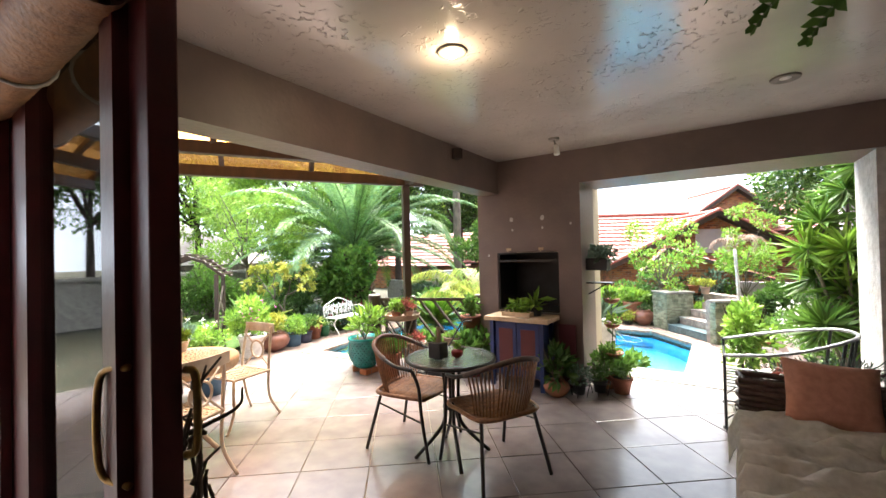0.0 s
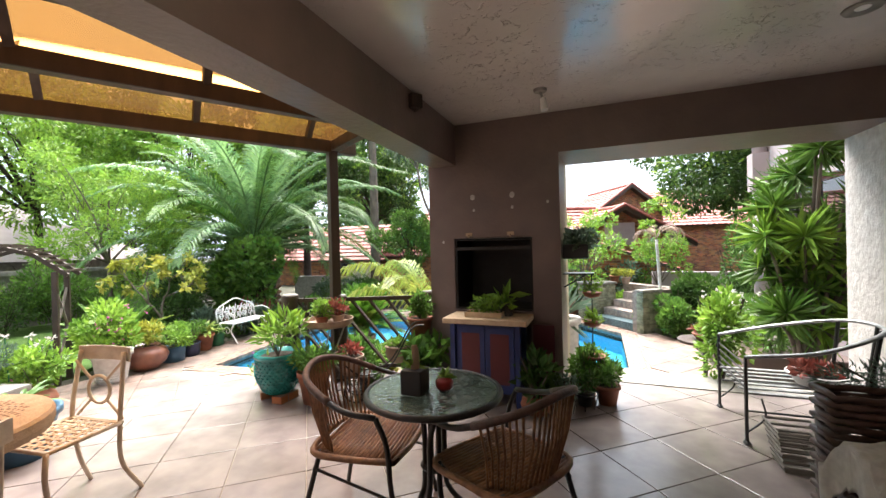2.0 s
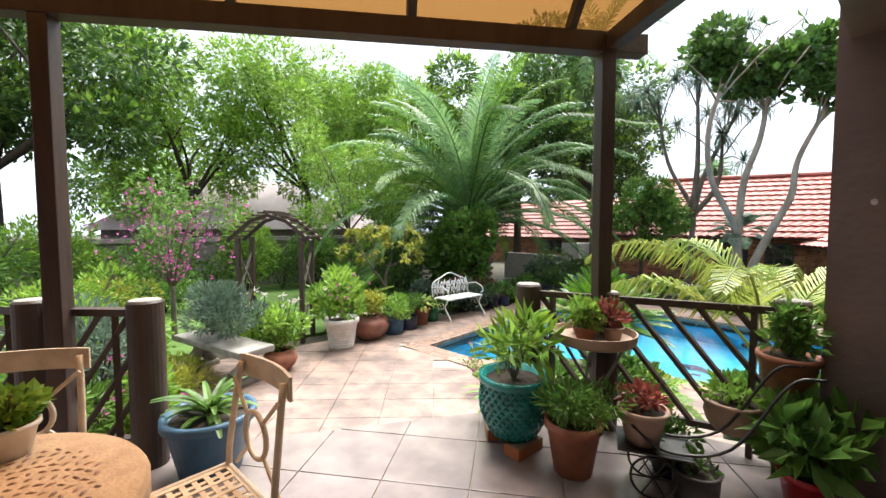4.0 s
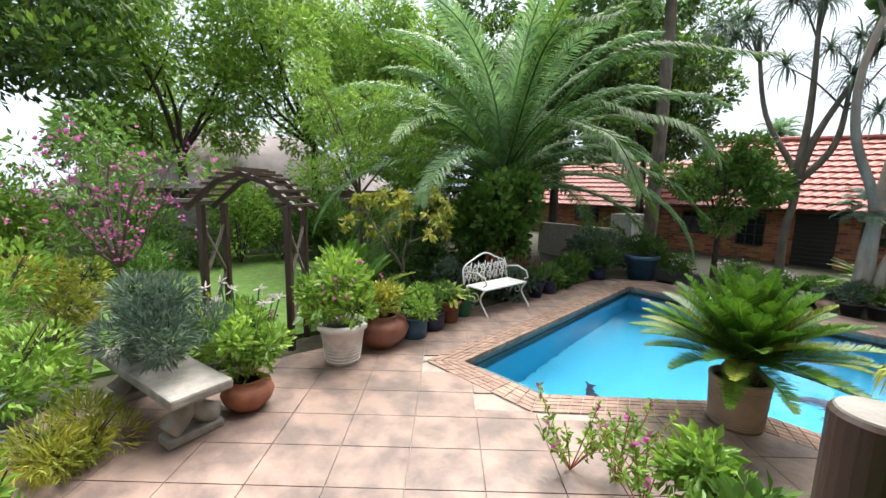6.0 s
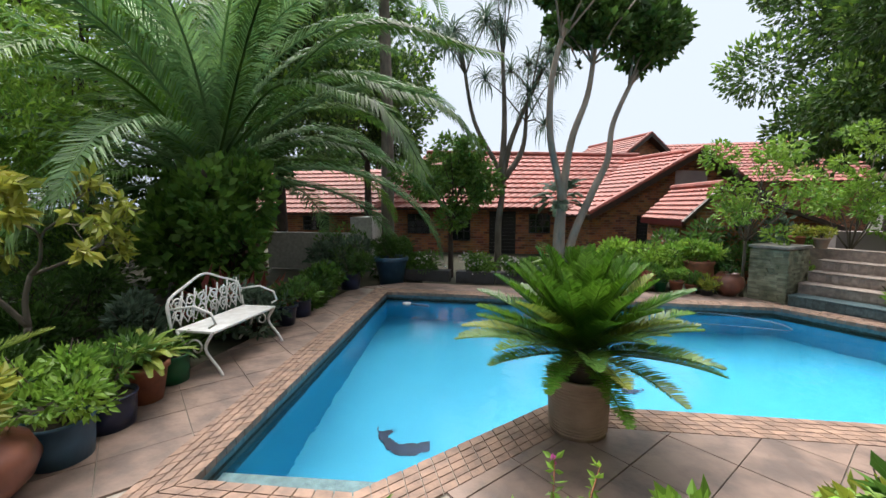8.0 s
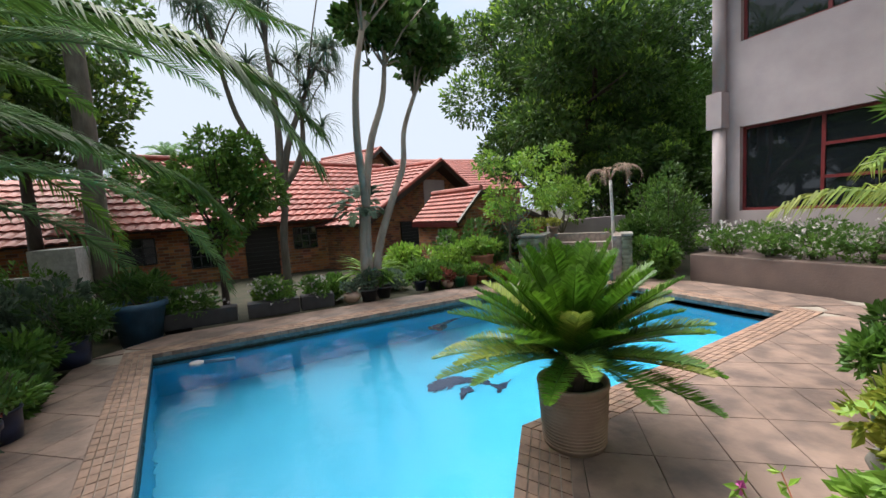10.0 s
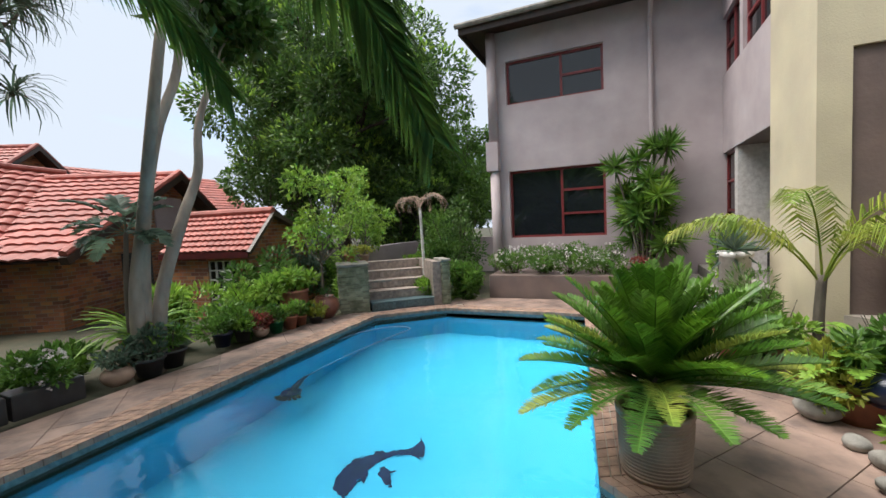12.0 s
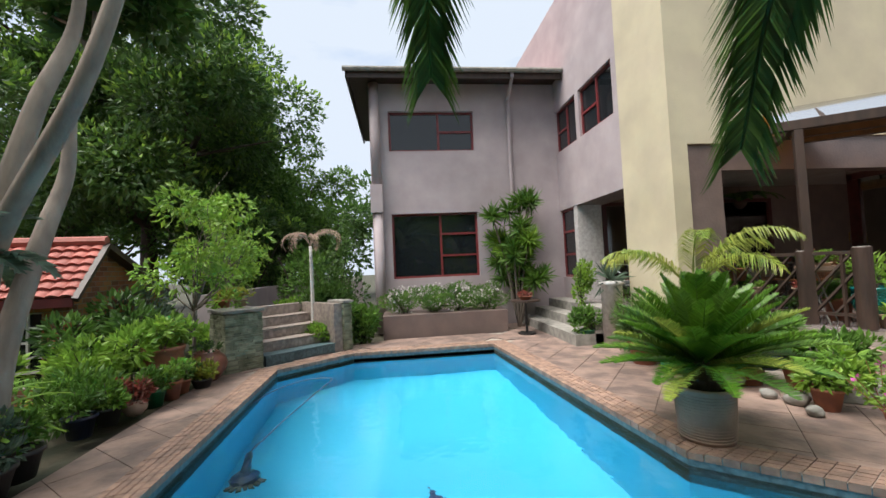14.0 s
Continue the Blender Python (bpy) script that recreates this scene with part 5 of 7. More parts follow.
for k, (x, y, r_, h_) in enumerate(BED):
    shrub("shrub", x, y, -0.62, r_, r_, h_, (L_MID, L_BRIGHT, L_DARK, L_GREYG)[k % 4], 1800, 0.09 + 0.02 * (k % 3), 110 + k, ("mid green", "light green", "dark green", "grey green")[k % 4] + " shrub in the bed beyond the pool")
for k, (x, y, w) in enumerate(((-4.5, 12.28, 1.0), (-3.45, 12.25, 0.8), (-2.75, 12.25, 0.55))):
    tr_ = thing("planter_trough", pose(x, y, D), "black plastic trough with small white flowers", "planter")
    part("trough", box(-w / 2, w / 2, -0.13, 0.13, 0, 0.24, bevel=0.015), M_DGREY, tr_)
    rg = np.random.default_rng(130 + k)
    foliage("leaves", tr_, L_MID, rg, 1100, w * 0.5, 0.25, 0.25, (0, 0, 0.4), 0.06)
    p, d = bush_points(rg, 60, w * 0.5, 0.26, 0.26, 9, 0.9)
    v, f = leaves(rg, np.repeat(p + (0, 0, 0.42), 5, 0), rg.normal(0, 1, (300, 3)), 0.03, 0.8)
    raw("blossom", v, f, L_WHITEF, tr_)

# row of pots along the lawn side
potted(-5.02, 4.78, D, "tapered", 0.25, 0.46, M_WHITE, L_BRIGHT, 0.52, 0.75, 0.09, 1500, "ribbed white pot with a pink flowering bush", 201, 0.5, L_PINKF, 26, ribs=9)
potted(-5.18, 5.36, D, "round", 0.31, 0.40, M_COPPER, L_YELLOW, 0.34, 0.42, 0.08, 700, "squat glazed brown pot with yellow green shrub", 202)
potted(-5.2, 5.85, D, "straight", 0.18, 0.27, M_BLUE, L_BRIGHT, 0.36, 0.45, 0.07, 900, "faded blue pot with a light green bush", 203)
potted(-5.3, 6.22, D, "straight", 0.18, 0.24, M_NAVY, L_MID, 0.32, 0.42, 0.07, 800, "dark blue pot with a small-leaved bush", 204)
potted(-5.4, 6.6, D, "tapered", 0.17, 0.32, M_TERRA, L_KENT, 0.3, 0.4, 0.42, 44, "terracotta pot with striped strap leaves", 205, 0.16, style="strap")
potted(-5.5, 6.95, D, "straight", 0.14, 0.25, M_GREEN, L_MID, 0.25, 0.3, 0.3, 30, "green pot with strap leaves", 206, 0.12, style="strap")
potted(-5.55, 8.75, D, "tapered", 0.16, 0.28, M_NAVY, L_DARK, 0.28, 0.3, 0.07, 500, "dark blue pot with red flowers", 207, 0.5, L_RED, 14)
potted(-5.6, 9.2, D, "straight", 0.15, 0.24, M_NAVY, L_MID, 0.3, 0.3, 0.08, 500, "dark blue pot with trailing leaves", 208)
for k, (x, y) in enumerate(((-5.85, 9.8), (-6.0, 10.5), (-5.7, 8.3), (-5.95, 7.2), (-6.3, 8.3), (-6.6, 7.6))):
    shrub("shrub", x, y, -0.62, 0.42, 0.42, 0.5 + 0.1 * (k % 3), (L_DARK, L_MID, L_GREYG)[k % 3], 1300, 0.11, 220 + k, "low leafy shrub behind the bench")
cycad(-6.05, 5.35, -0.62, 0.1, 0.25, 34, 0.95, 230, with_pot=False, label="bright green cycad growing behind the pots", droop=35)
potted(-5.75, 11.15, D, "straight", 0.2, 0.3, M_NAVY, L_DARK, 0.4, 0.5, 0.12, 700, "dark pot with a fern in the far corner", 231, 0.25)
potted(-5.25, 12.1, -0.66, "tapered", 0.34, 0.62, M_BLUE, L_DARK, 0.55, 0.45, 0.13, 900, "large faded blue tub with a spreading fern", 232, 0.2)
potted(-4.85, 12.45, -0.66, "straight", 0.2, 0.32, M_DGREY, L_MID, 0.3, 0.35, 0.09, 600, "black pot with a small bush", 233)
br = thing("red_bromeliad", pose(-6.35, 8.75, -0.6), "clump of reddish pointed leaves by the palm", "shrub")
v, f = leaves(rng, np.tile((0, 0, 0.1), (160, 1)) + rng.normal(0, 0.22, (160, 3)) * (1, 1, 0.5), rng.normal(0, 1, (160, 3)) + (0, 0, 1.2), 0.55, 0.2, 0.2)
raw("leaves", v, f, L_RED, br)

# pots beyond the pool
potted(-2.15, 12.2, D, "round", 0.15, 0.2, M_POTTAN, L_GREYG, 0.2, 0.2, 0.07, 300, "small round clay pot with grey leaves", 240)
potted(-1.85, 12.15, D, "tapered", 0.16, 0.22, M_DGREY, L_GREYG, 0.26, 0.32, 0.08, 500, "dark pot with a grey green bush", 241)
potted(-1.55, 12.2, D, "tapered", 0.15, 0.22, M_DGREY, L_MID, 0.22, 0.26, 0.07, 400, "dark pot with a small bush", 242)
sg = potted(-1.7, 12.55, D, "tapered", 0.2, 0.36, M_TERRA, L_BRIGHT, 0.4, 0.6, 0.75, 60, "terracotta pot with tall arching light green leaves", 243, 0.09, style="strap")
for k, (x, y, sh, r_, h_, pm, fm) in enumerate(((-0.75, 12.35, "tapered", 0.13, 0.2, M_NAVY, L_MID), (-0.45, 12.3, "tapered", 0.12, 0.18, M_DGREY, L_BRIGHT), (-0.2, 12.2, "round", 0.11, 0.16, M_POTTAN, L_RED), (0.05, 12.15, "tapered", 0.12, 0.2, M_GREEN, L_MID), (0.3, 12.1, "tapered", 0.12, 0.22, M_TERRA, L_BRIGHT), (0.55, 12.1, "tapered", 0.1, 0.17, M_TERRA, L_MID), (0.75, 11.95, "tapered", 0.13, 0.12, M_DGREY, L_YELLOW))):
    potted(x, y, D, sh, r_, h_, pm, fm, 0.2, 0.25, 0.07, 380, "small pot beside the pool with a leafy plant", 250 + k, group="small pots beyond the pool")
potted(0.78, 12.45, D, "belly", 0.25, 0.56, M_TERRA, L_BRIGHT, 0.38, 0.42, 0.11, 700, "orange terracotta urn with a broad-leaved plant", 260)
potted(1.12, 12.05, D, "round", 0.24, 0.40, M_COPPER, L_DARK, 0.2, 0.15, 0.06, 150, "round dark clay vase beside the stone pillar", 261)
for k, (x, y, z, r_, h_, pm) in enumerate(((2.25, 12.3, 0.3, 0.12, 0.2, M_TERRA), (2.5, 12.1, 0.3, 0.11, 0.18, M_POTTAN))):
    potted(x, y, z, "tapered", r_, h_, pm, L_YELLOW, 0.2, 0.2, 0.07, 260, "terracotta pot on the terrace wall", 270 + k)

# stone bench with grey shrub, pots by the path
sb = thing("stone_bench", pose(-4.85, 3.15, D, 0, 0, 18), "weathered concrete bench with scrolled feet under a grey shrub", "bench")
part("seat", box(-0.85, 0.65, -0.22, 0.22, 0.36, 0.44, bevel=0.02), M_GREY, sb)
for x in (-0.6, 0.42):
    bm = bmesh.new()
    for pr in ([(-0.16, 0), (0.16, 0)],):
        box(x - 0.09, x + 0.09, -0.2, 0.2, 0, 0.07, bm, 0.015)
        tube(curve([(x, -0.16, 0.1), (x, -0.05, 0.2), (x, 0.0, 0.36)], 5), 0.09, bm, 8, 0.06)
        tube(curve([(x, 0.16, 0.1), (x, 0.05, 0.2), (x, 0.0, 0.36)], 5), 0.09, bm, 8, 0.06)
    part("foot", bm, M_GREY, sb, smooth=True)
shrub("lavender_bush", -5.1, 3.2, D + 0.44, 0.8, 0.5, 0.62, L_GREYG, 5200, 0.09, 280, "fine-leaved grey green bush on the stone bench", 0.12, L_YELLOW, 8)
potted(-4.62, 3.72, D, "round", 0.2, 0.27, M_TERRA, L_BRIGHT, 0.36, 0.62, 0.08, 1100, "scalloped terracotta pot with a light bush", 281)
shrub("golden_bush", -4.6, 2.6, -0.62, 0.5, 0.4, 0.5, L_YELLOW, 2200, 0.09, 282, "golden leafy ground plant by the path", 0.12)
for k, (x, y, rx, h, m_, fl) in enumerate(((-3.4, 1.5, 0.6, 1.2, L_MID, L_PINKF), (-4.1, 1.9, 0.6, 1.3, L_GREYG, None), (-3.6, 2.2, 0.4, 0.8, L_BRIGHT, L_PINKF), (-5.6, 2.0, 0.7, 1.1, L_BRIGHT, None), (-6.8, 1.6, 0.9, 1.5, L_BRIGHT, L_YELLOW), (-5.9, 3.9, 0.45, 0.7, L_BRIGHT, L_PINKF), (-8.2, 2.2, 0.8, 1.2, L_YELLOW, None), (-10.0, 3.0, 0.8, 1.0, L_MID, None), (-11.8, 4.2, 0.9, 1.2, L_DARK, None), (-11.9, 6.2, 0.9, 1.6, L_DARK, None), (-11.5, 8.2, 1.0, 1.5, L_MID, None), (-9.5, 9.2, 1.0, 1.6, L_DARK, None), (-8.0, 7.9, 0.9, 1.4, L_DARK, None), (-8.3, 6.7, 0.7, 0.9, L_MID, None), (-7.2, 6.9, 0.6, 0.9, L_DARK, None), (-6.1, 5.95, 0.4, 0.7, L_DARK, None))):
    shrub("shrub", x, y, -0.62, rx, rx, h, m_, 2300, 0.09, 290 + k, ("flowering" if fl else "leafy") + " bush beside the lawn", 0.4, fl, 22)
bg = tree("bougainvillea", -7.4, 2.9, -0.6, 3.0, 1.15, 2.2, 0.05, L_MID, 1600, 0.09, 310, "loose bush with magenta flower sprays", M_BARK, 18, base=0.3, limbs=12)
rng = np.random.default_rng(311)
p, d = bush_points(rng, 130, 1.25, 1.25, 1.0, 7, 0.8)
v, f = leaves(rng, np.repeat(p + (0, 0, 2.0), 5, 0) + rng.normal(0, 0.035, (650, 3)), rng.normal(0, 1, (650, 3)), 0.045, 0.8)
raw("blossom", v, f, L_PINKF, bg)
ly = thing("lily_clump", pose(-5.45, 3.85, -0.6), "pale pink lilies on tall stems", "flowers")
bm = bmesh.new()
P = []
for k in range(9):
    q = Vector((rng.normal(0, 0.25), rng.normal(0, 0.25), rng.uniform(0.7, 0.95)))
    tube([(q.x * 0.4, q.y * 0.4, 0), q], 0.008, bm, 5)
    P.append(tuple(q))
part("flower_stem", bm, M_GREEN, ly)
v, f = leaves(rng, np.repeat(np.array(P), 8, 0), rng.normal(0, 1, (72, 3)) + (0, 0, 0.4), 0.085, 0.35)
raw("blossom", v, f, L_WHITEF, ly)

# vinca stems at the veranda corner, fern leaves
for k, (x, y) in enumerate(((-2.2, 5.45), (-1.95, 5.3), (-2.45, 5.3))):
    vn = thing("vinca", pose(x, y, D), "thin pink flowering periwinkle stems", "flowers")
    rg = np.random.default_rng(320 + k)
    bm, P = bmesh.new(), []
    for j in range(9):
        q = Vector((rg.normal(0, 0.18), rg.normal(0, 0.18), rg.uniform(0.25, 0.5)))
        tube([(0, 0, 0), q * 0.5, q], 0.005, bm, 5, 0.003)
        P += [tuple(q * t) for t in np.linspace(0.45, 1, 8)]
    part("flower_stem", bm, M_TERRA, vn)
    v, f = leaves(rg, np.repeat(np.array(P), 4, 0), rg.normal(0, 1, (len(P) * 4, 3)) + (0, 0, 0.6), 0.055, 0.4)
    raw("leaves", v, f, L_BRIGHT, vn)
    v, f = leaves(rg, np.repeat(np.array(P)[7::8][:5], 5, 0), rg.normal(0, 1, (25, 3)), 0.035, 0.9)
    raw("blossom", v, f, L_PINKF, vn)
for k, (x, y, r_) in enumerate(((-0.8, 5.5, 0.5), (-1.15, 5.15, 0.4))):
    fn = thing("fern", pose(x, y, D), "arching light green fern in a pot", "potted plant")
    pot(fn, "tapered", 0.2, 0.3, M_TERRA)
    rg = np.random.default_rng(330 + k)
    for j in range(16):
        frond("frond", fn, L_BRIGHT, rg, r=0.006, base=(0, 0, 0.28), az=j * 137.5, elev=70 - 2 * j, length=r_ * rg.uniform(0.8, 1.2), droop=80, leaflet=0.13, n=24, width=0.03, v_angle=75, stem=0.1)

# pots at the outer foot of the veranda
for k, (x, y, z, sh, r_, h_, pm, fm, lab) in enumerate(((-1.66, 5.5, D, "tapered", 0.12, 0.2, M_TERRA, L_BRIGHT, "terracotta pot with light leaves"), (-0.85, 5.75, D, "round", 0.14, 0.16, M_GREY, L_YELLOW, "low grey bowl with yellow green leaves"), (-0.95, 5.4, D + 0.19, "round", 0.2, 0.26, M_NAVY, L_MID, "patterned dark blue glazed pot with leaves"), (-0.2, 5.95, D, "straight", 0.14, 0.24, M_GREEN, L_MID, "green plastic pot with leaves"), (0.1, 5.7, D, "straight", 0.2, 0.3, M_POTTAN, L_BRIGHT, "cream pot with broad leaves"), (0.3, 6.0, D, "tapered", 0.2, 0.34, M_TERRA, L_DARK, "ribbed red pot with a dark bush"), (1.75, 6.1, D, "straight", 0.12, 0.25, M_GREEN, L_MID, "green bucket with leaves"), (-1.4, 4.95, D, "tapered", 0.18, 0.26, M_TERRA, L_MID, "terracotta pot with leaves"))):
    potted(x, y, z, sh, r_, h_, pm, fm, 0.28, 0.4, 0.09, 700, lab + " on the paving", 340 + k)
blk = thing("concrete_block", pose(-1.45, 5.05, D, 0, 0, 60), "grey concrete block used as a low step", "step")
part("block", box(-0.3, 0.3, -0.2, 0.2, 0, 0.19, bevel=0.015), M_GREY, blk)
for k, (x, y, r_) in enumerate(((-1.5, 5.62, 0.1), (-1.25, 5.7, 0.08), (-1.78, 5.75, 0.07))):
    rk = thing("rock", pose(x, y, D + r_ * 0.55), "rounded brown garden rock", "rock", "rocks at the veranda foot")
    bm = bmesh.new()
    bmesh.ops.create_icosphere(bm, subdivisions=3, radius=r_)
    for v_ in bm.verts:
        v_.co += v_.co.normalized() * noise.noise(v_.co * 9 + Vector((k, 0, 0))) * r_ * 0.5
        v_.co.z *= 0.7
    part("stone", bm, M_GREY, rk, smooth=True)
shrub("potted_bush", 3.0, 5.6, 0.003, 0.28, 0.28, 1.0, L_BRIGHT, 1100, 0.08, 360, "light green bush beside the house steps")
shrub("potted_bush", 0.9, 5.75, D, 0.5, 0.35, 1.0, L_MID, 2200, 0.08, 361, "fine dark green bush beside the cream wall", 0.15)
pl = thing("plinth", pose(1.5, 5.75, D), "pale cylindrical plinth with a spiky plant on top", "planter")
part("plinth", lathe([(0.17, 0), (0.17, 1.0), (0.2, 1.02), (0.2, 1.08)], 24), M_JAMB, pl, smooth=True)
v, f = leaves(np.random.default_rng(5), np.tile((0, 0, 1.1), (70, 1)), np.random.default_rng(6).normal(0, 1, (70, 3)) + (0, 0, 0.5), 0.35, 0.08, 0.1)
raw("leaves", v, f, L_GREYG, pl)
tb_ = thing("side_table", pose(3.1, 6.75, D), "small round dark side table outdoors", "table")
part("tabletop", lathe([(0.3, 0.66), (0.3, 0.69)], 24), M_BROWN, tb_)
part("pedestal", tube([(0, 0, 0.03), (0, 0, 0.66)], 0.025), M_BLACK, tb_)
part("base", lathe([(0.18, 0), (0.18, 0.03)], 20), M_BLACK, tb_)
potted(3.1, 6.75, D + 0.69, "tapered", 0.13, 0.08, M_TERRA, L_RED, 0.15, 0.08, 0.07, 120, "shallow terracotta bowl of succulents on the side table", 362)

# ---- garden arch ----
ga = thing("garden_arch", pose(-6.25, 4.22, -0.6, 0, 0, 47), "weathered dark wooden garden arch with slatted top", "arch")
for x in (-0.52, 0.52):
    for y in (-0.22, 0.22):
        part("post", box(x - 0.035, x + 0.035, y - 0.035, y + 0.035, 0, 1.72, bevel=0.006), M_BROWN, ga)
    for a, b in (((x, -0.2, 0.25), (x, 0.2, 0.85)), ((x, 0.2, 0.85), (x, -0.2, 1.45)), ((x, -0.2, 0.85), (x, 0.2, 1.45))):
        part("brace", tube([a, b], 0.022, seg=4), M_BARK, ga)
for y in (-0.24, 0.24):
    for sgn in (-1, 1):
        part("rafter", tube([(sgn * 0.68, y, 1.66), (sgn * 0.3, y, 1.98), (0, y, 2.08)], 0.04, seg=4), M_BROWN, ga)
for k in range(15):
    u = -0.66 + 1.32 * k / 14
    zz = 1.70 + 0.42 * (1 - (abs(u) / 0.68) ** 1.5)
    part("slat", box(u - 0.018, u + 0.018, -0.36, 0.36, zz, zz + 0.03), M_BROWN, ga)


# ---- white iron bench ----
def scroll(cx, cz, r, turns, y=0.0, start=0.0, n=22, flip=1):
    return [(cx + flip * r * (1 - k / n * 0.8) * math.cos(start + turns * math.tau * k / n), y, cz + r * (1 - k / n * 0.8) * math.sin(start + turns * math.tau * k / n)) for k in range(n + 1)]


ib = thing("garden_bench", pose(-5.42, 7.62, D, 0, 0, 93), "ornate white cast-iron garden bench beside the pool", "bench")
part("seat", box(-0.5, 0.5, -0.2, 0.22, 0.40, 0.425, bevel=0.008), M_WHITE, ib)
bk = bmesh.new()
tube(curve([(-0.52, 0.24, 0.42), (-0.5, 0.28, 0.68), (-0.25, 0.3, 0.80), (0, 0.3, 0.88), (0.25, 0.3, 0.80), (0.5, 0.28, 0.68), (0.52, 0.24, 0.42)], 6), 0.014, bk, 6)
for k in range(6):
    cx = -0.4 + 0.16 * k
    for cz, r_ in ((0.52, 0.07), (0.65, 0.06)):
        tube([(px, 0.27, pz) for px, _, pz in scroll(cx, cz, r_, 1.3, flip=1 if k % 2 else -1)], 0.009, bk, 5)
    tube([(cx, 0.25, 0.42), (cx + 0.08, 0.28, 0.76)], 0.008, bk, 5)
for k in range(11):
    x0 = -0.5 + 0.1 * k
    for sg in (-1, 1):
        x1 = max(-0.5, min(0.5, x0 + 0.16 * sg))
        tube([(x0, 0.255, 0.44), (x1, 0.275, 0.72)], 0.006, bk, 5)
part("backrest", bk, M_WHITE, ib, smooth=True)
for sx in (-0.5, 0.5):
    am = bmesh.new()
    tube([(sx, py, pz) for py, pz in ((0.25, 0.62), (0.0, 0.66), (-0.18, 0.6), (-0.22, 0.5), (-0.15, 0.46))], 0.012, am, 6)
    part("arm", am, M_WHITE, ib, smooth=True)
    lg = bmesh.new()
    tube(curve([(sx, -0.18, 0.41), (sx, -0.1, 0.25), (sx, -0.22, 0.08), (sx, -0.27, 0.0)], 5), 0.015, lg, 6)
    tube(curve([(sx, 0.2, 0.41), (sx, 0.12, 0.25), (sx, 0.24, 0.08), (sx, 0.3, 0.0)], 5), 0.015, lg, 6)
    tube([(sx, x_ * 1.0, z_) for x_, _, z_ in scroll(0, 0.26, 0.09, 1.2)], 0.009, lg, 5)
    part("leg", lg, M_WHITE, ib, smooth=True)

# ---- pool things ----
pc = thing("pool_cleaner", pose(-1.12, 10.74, -1.28, 0, 0, 20), "dark finned pool cleaner with a pale floating hose", "pool cleaner")
part("head", lathe([(0.05, 0), (0.13, 0.03), (0.12, 0.1), (0.05, 0.15)], 16), M_NAVY, pc)
for k in range(7):
    a = math.pi * (0.7 + 0.6 * k / 6)
    part("fin", box(0.08, 0.19, -0.018, 0.018, 0.02, 0.05, m=Matrix.Rotation(a, 4, "Z")), M_DGREY, pc)
part("body", tube([(0, 0, 0.1), (0.18, -0.02, 0.16), (0.36, -0.04, 0.2)], 0.05, seg=10, r2=0.03), M_NAVY, pc, smooth=True)
part("hose", tube(curve([(0.36, -0.04, 0.2), (0.9, -0.45, 0.45), (1.5, -0.85, 0.575), (2.05, -1.15, 0.585), (2.2, -0.8, 0.585), (1.9, -0.35, 0.585), (1.5, -0.1, 0.585)], 8), 0.014, seg=8), M_BLUE, pc, smooth=True)
wh = thing("whale_mosaic", pose(-3.5, 7.6, -1.892, 0, 0, -4) @ Matrix.Diagonal((0.95, 0.65, 1, 1)), "dark blue whale-shaped mosaic on the pool floor", "mosaic")
tagged(wh, kind="structure")
part("tiles", prism([(-0.29, 0.04), (-0.38, 0.24), (-0.30, 0.19), (-0.20, 0.27), (-0.20, 0.12), (-0.12, 0.02), (0.0, -0.01), (0.12, 0.05), (0.25, 0.16), (0.29, 0.0), (0.20, -0.16), (0.02, -0.24), (-0.15, -0.18)], 0, 0.006), M_NAVY, wh)
wh2 = thing("dolphin_mosaic", pose(-1.42, 9.3, -1.892, 0, 0, -66), "dark blue leaping dolphin mosaic on the pool floor", "mosaic")
tagged(wh2, kind="structure")
part("body", prism([(-0.30, -0.44), (-0.40, -0.32), (-0.41, -0.14), (-0.30, 0.04), (-0.10, 0.15), (0.12, 0.19), (0.29, 0.20), (0.38, 0.36), (0.42, 0.18), (0.40, 0.02), (0.28, 0.12), (0.12, 0.10), (-0.04, 0.02), (-0.13, -0.10), (-0.13, -0.28), (-0.20, -0.20), (-0.24, -0.36)][::-1], 0, 0.006), M_NAVY, wh2)
part("fin", prism([(0.02, -0.06), (0.16, -0.10), (0.10, -0.18), (0.12, -0.34), (0.02, -0.24), (-0.04, -0.14)][::-1], 0, 0.006), M_NAVY, wh2)
fl = thing("chlorine_float", pose(-4.45, 10.68, D - 0.14), "pale floating dispenser with a speckled blue tube", "pool float")
part("cup", lathe([(0.04, -0.05), (0.075, 0.0), (0.08, 0.03), (0.07, 0.035)], 18), M_JAMB, fl, smooth=True)
part("tube", tube([(0.09, -0.02, 0.01), (0.42, -0.10, 0.01)], 0.03, seg=10), M_BLUE, fl, smooth=True)

# ---- veranda: lamps ----
dl = thing("downlight", pose(1.65, 2.06, 2.5), "lit recessed downlight with a brushed ring in the ceiling", "lamp", "ceiling downlights")
part("ring", lathe([(0.045, -0.004), (0.075, -0.012), (0.08, -0.002), (0.05, 0.0)], 24), M_GREY, dl, smooth=True)
part("bulb", lathe([(0.012, -0.035), (0.03, -0.02), (0.035, 0.0), (0.03, 0.01)], 16), M_BULB, dl, "glowing warm bulb", True)
lp = new("downlight_glow", bpy.data.lights.new("downlight_glow", "POINT"))
lp.location = (1.65, 2.06, 2.42)
lp.data.energy, lp.data.color, lp.data.shadow_soft_size = 0.45, (1.0, 0.75, 0.48), 0.03
d2 = thing("downlight", pose(3.16, 3.61, 2.5), "unlit recessed downlight with a brushed ring in the ceiling", "lamp", "ceiling downlights")
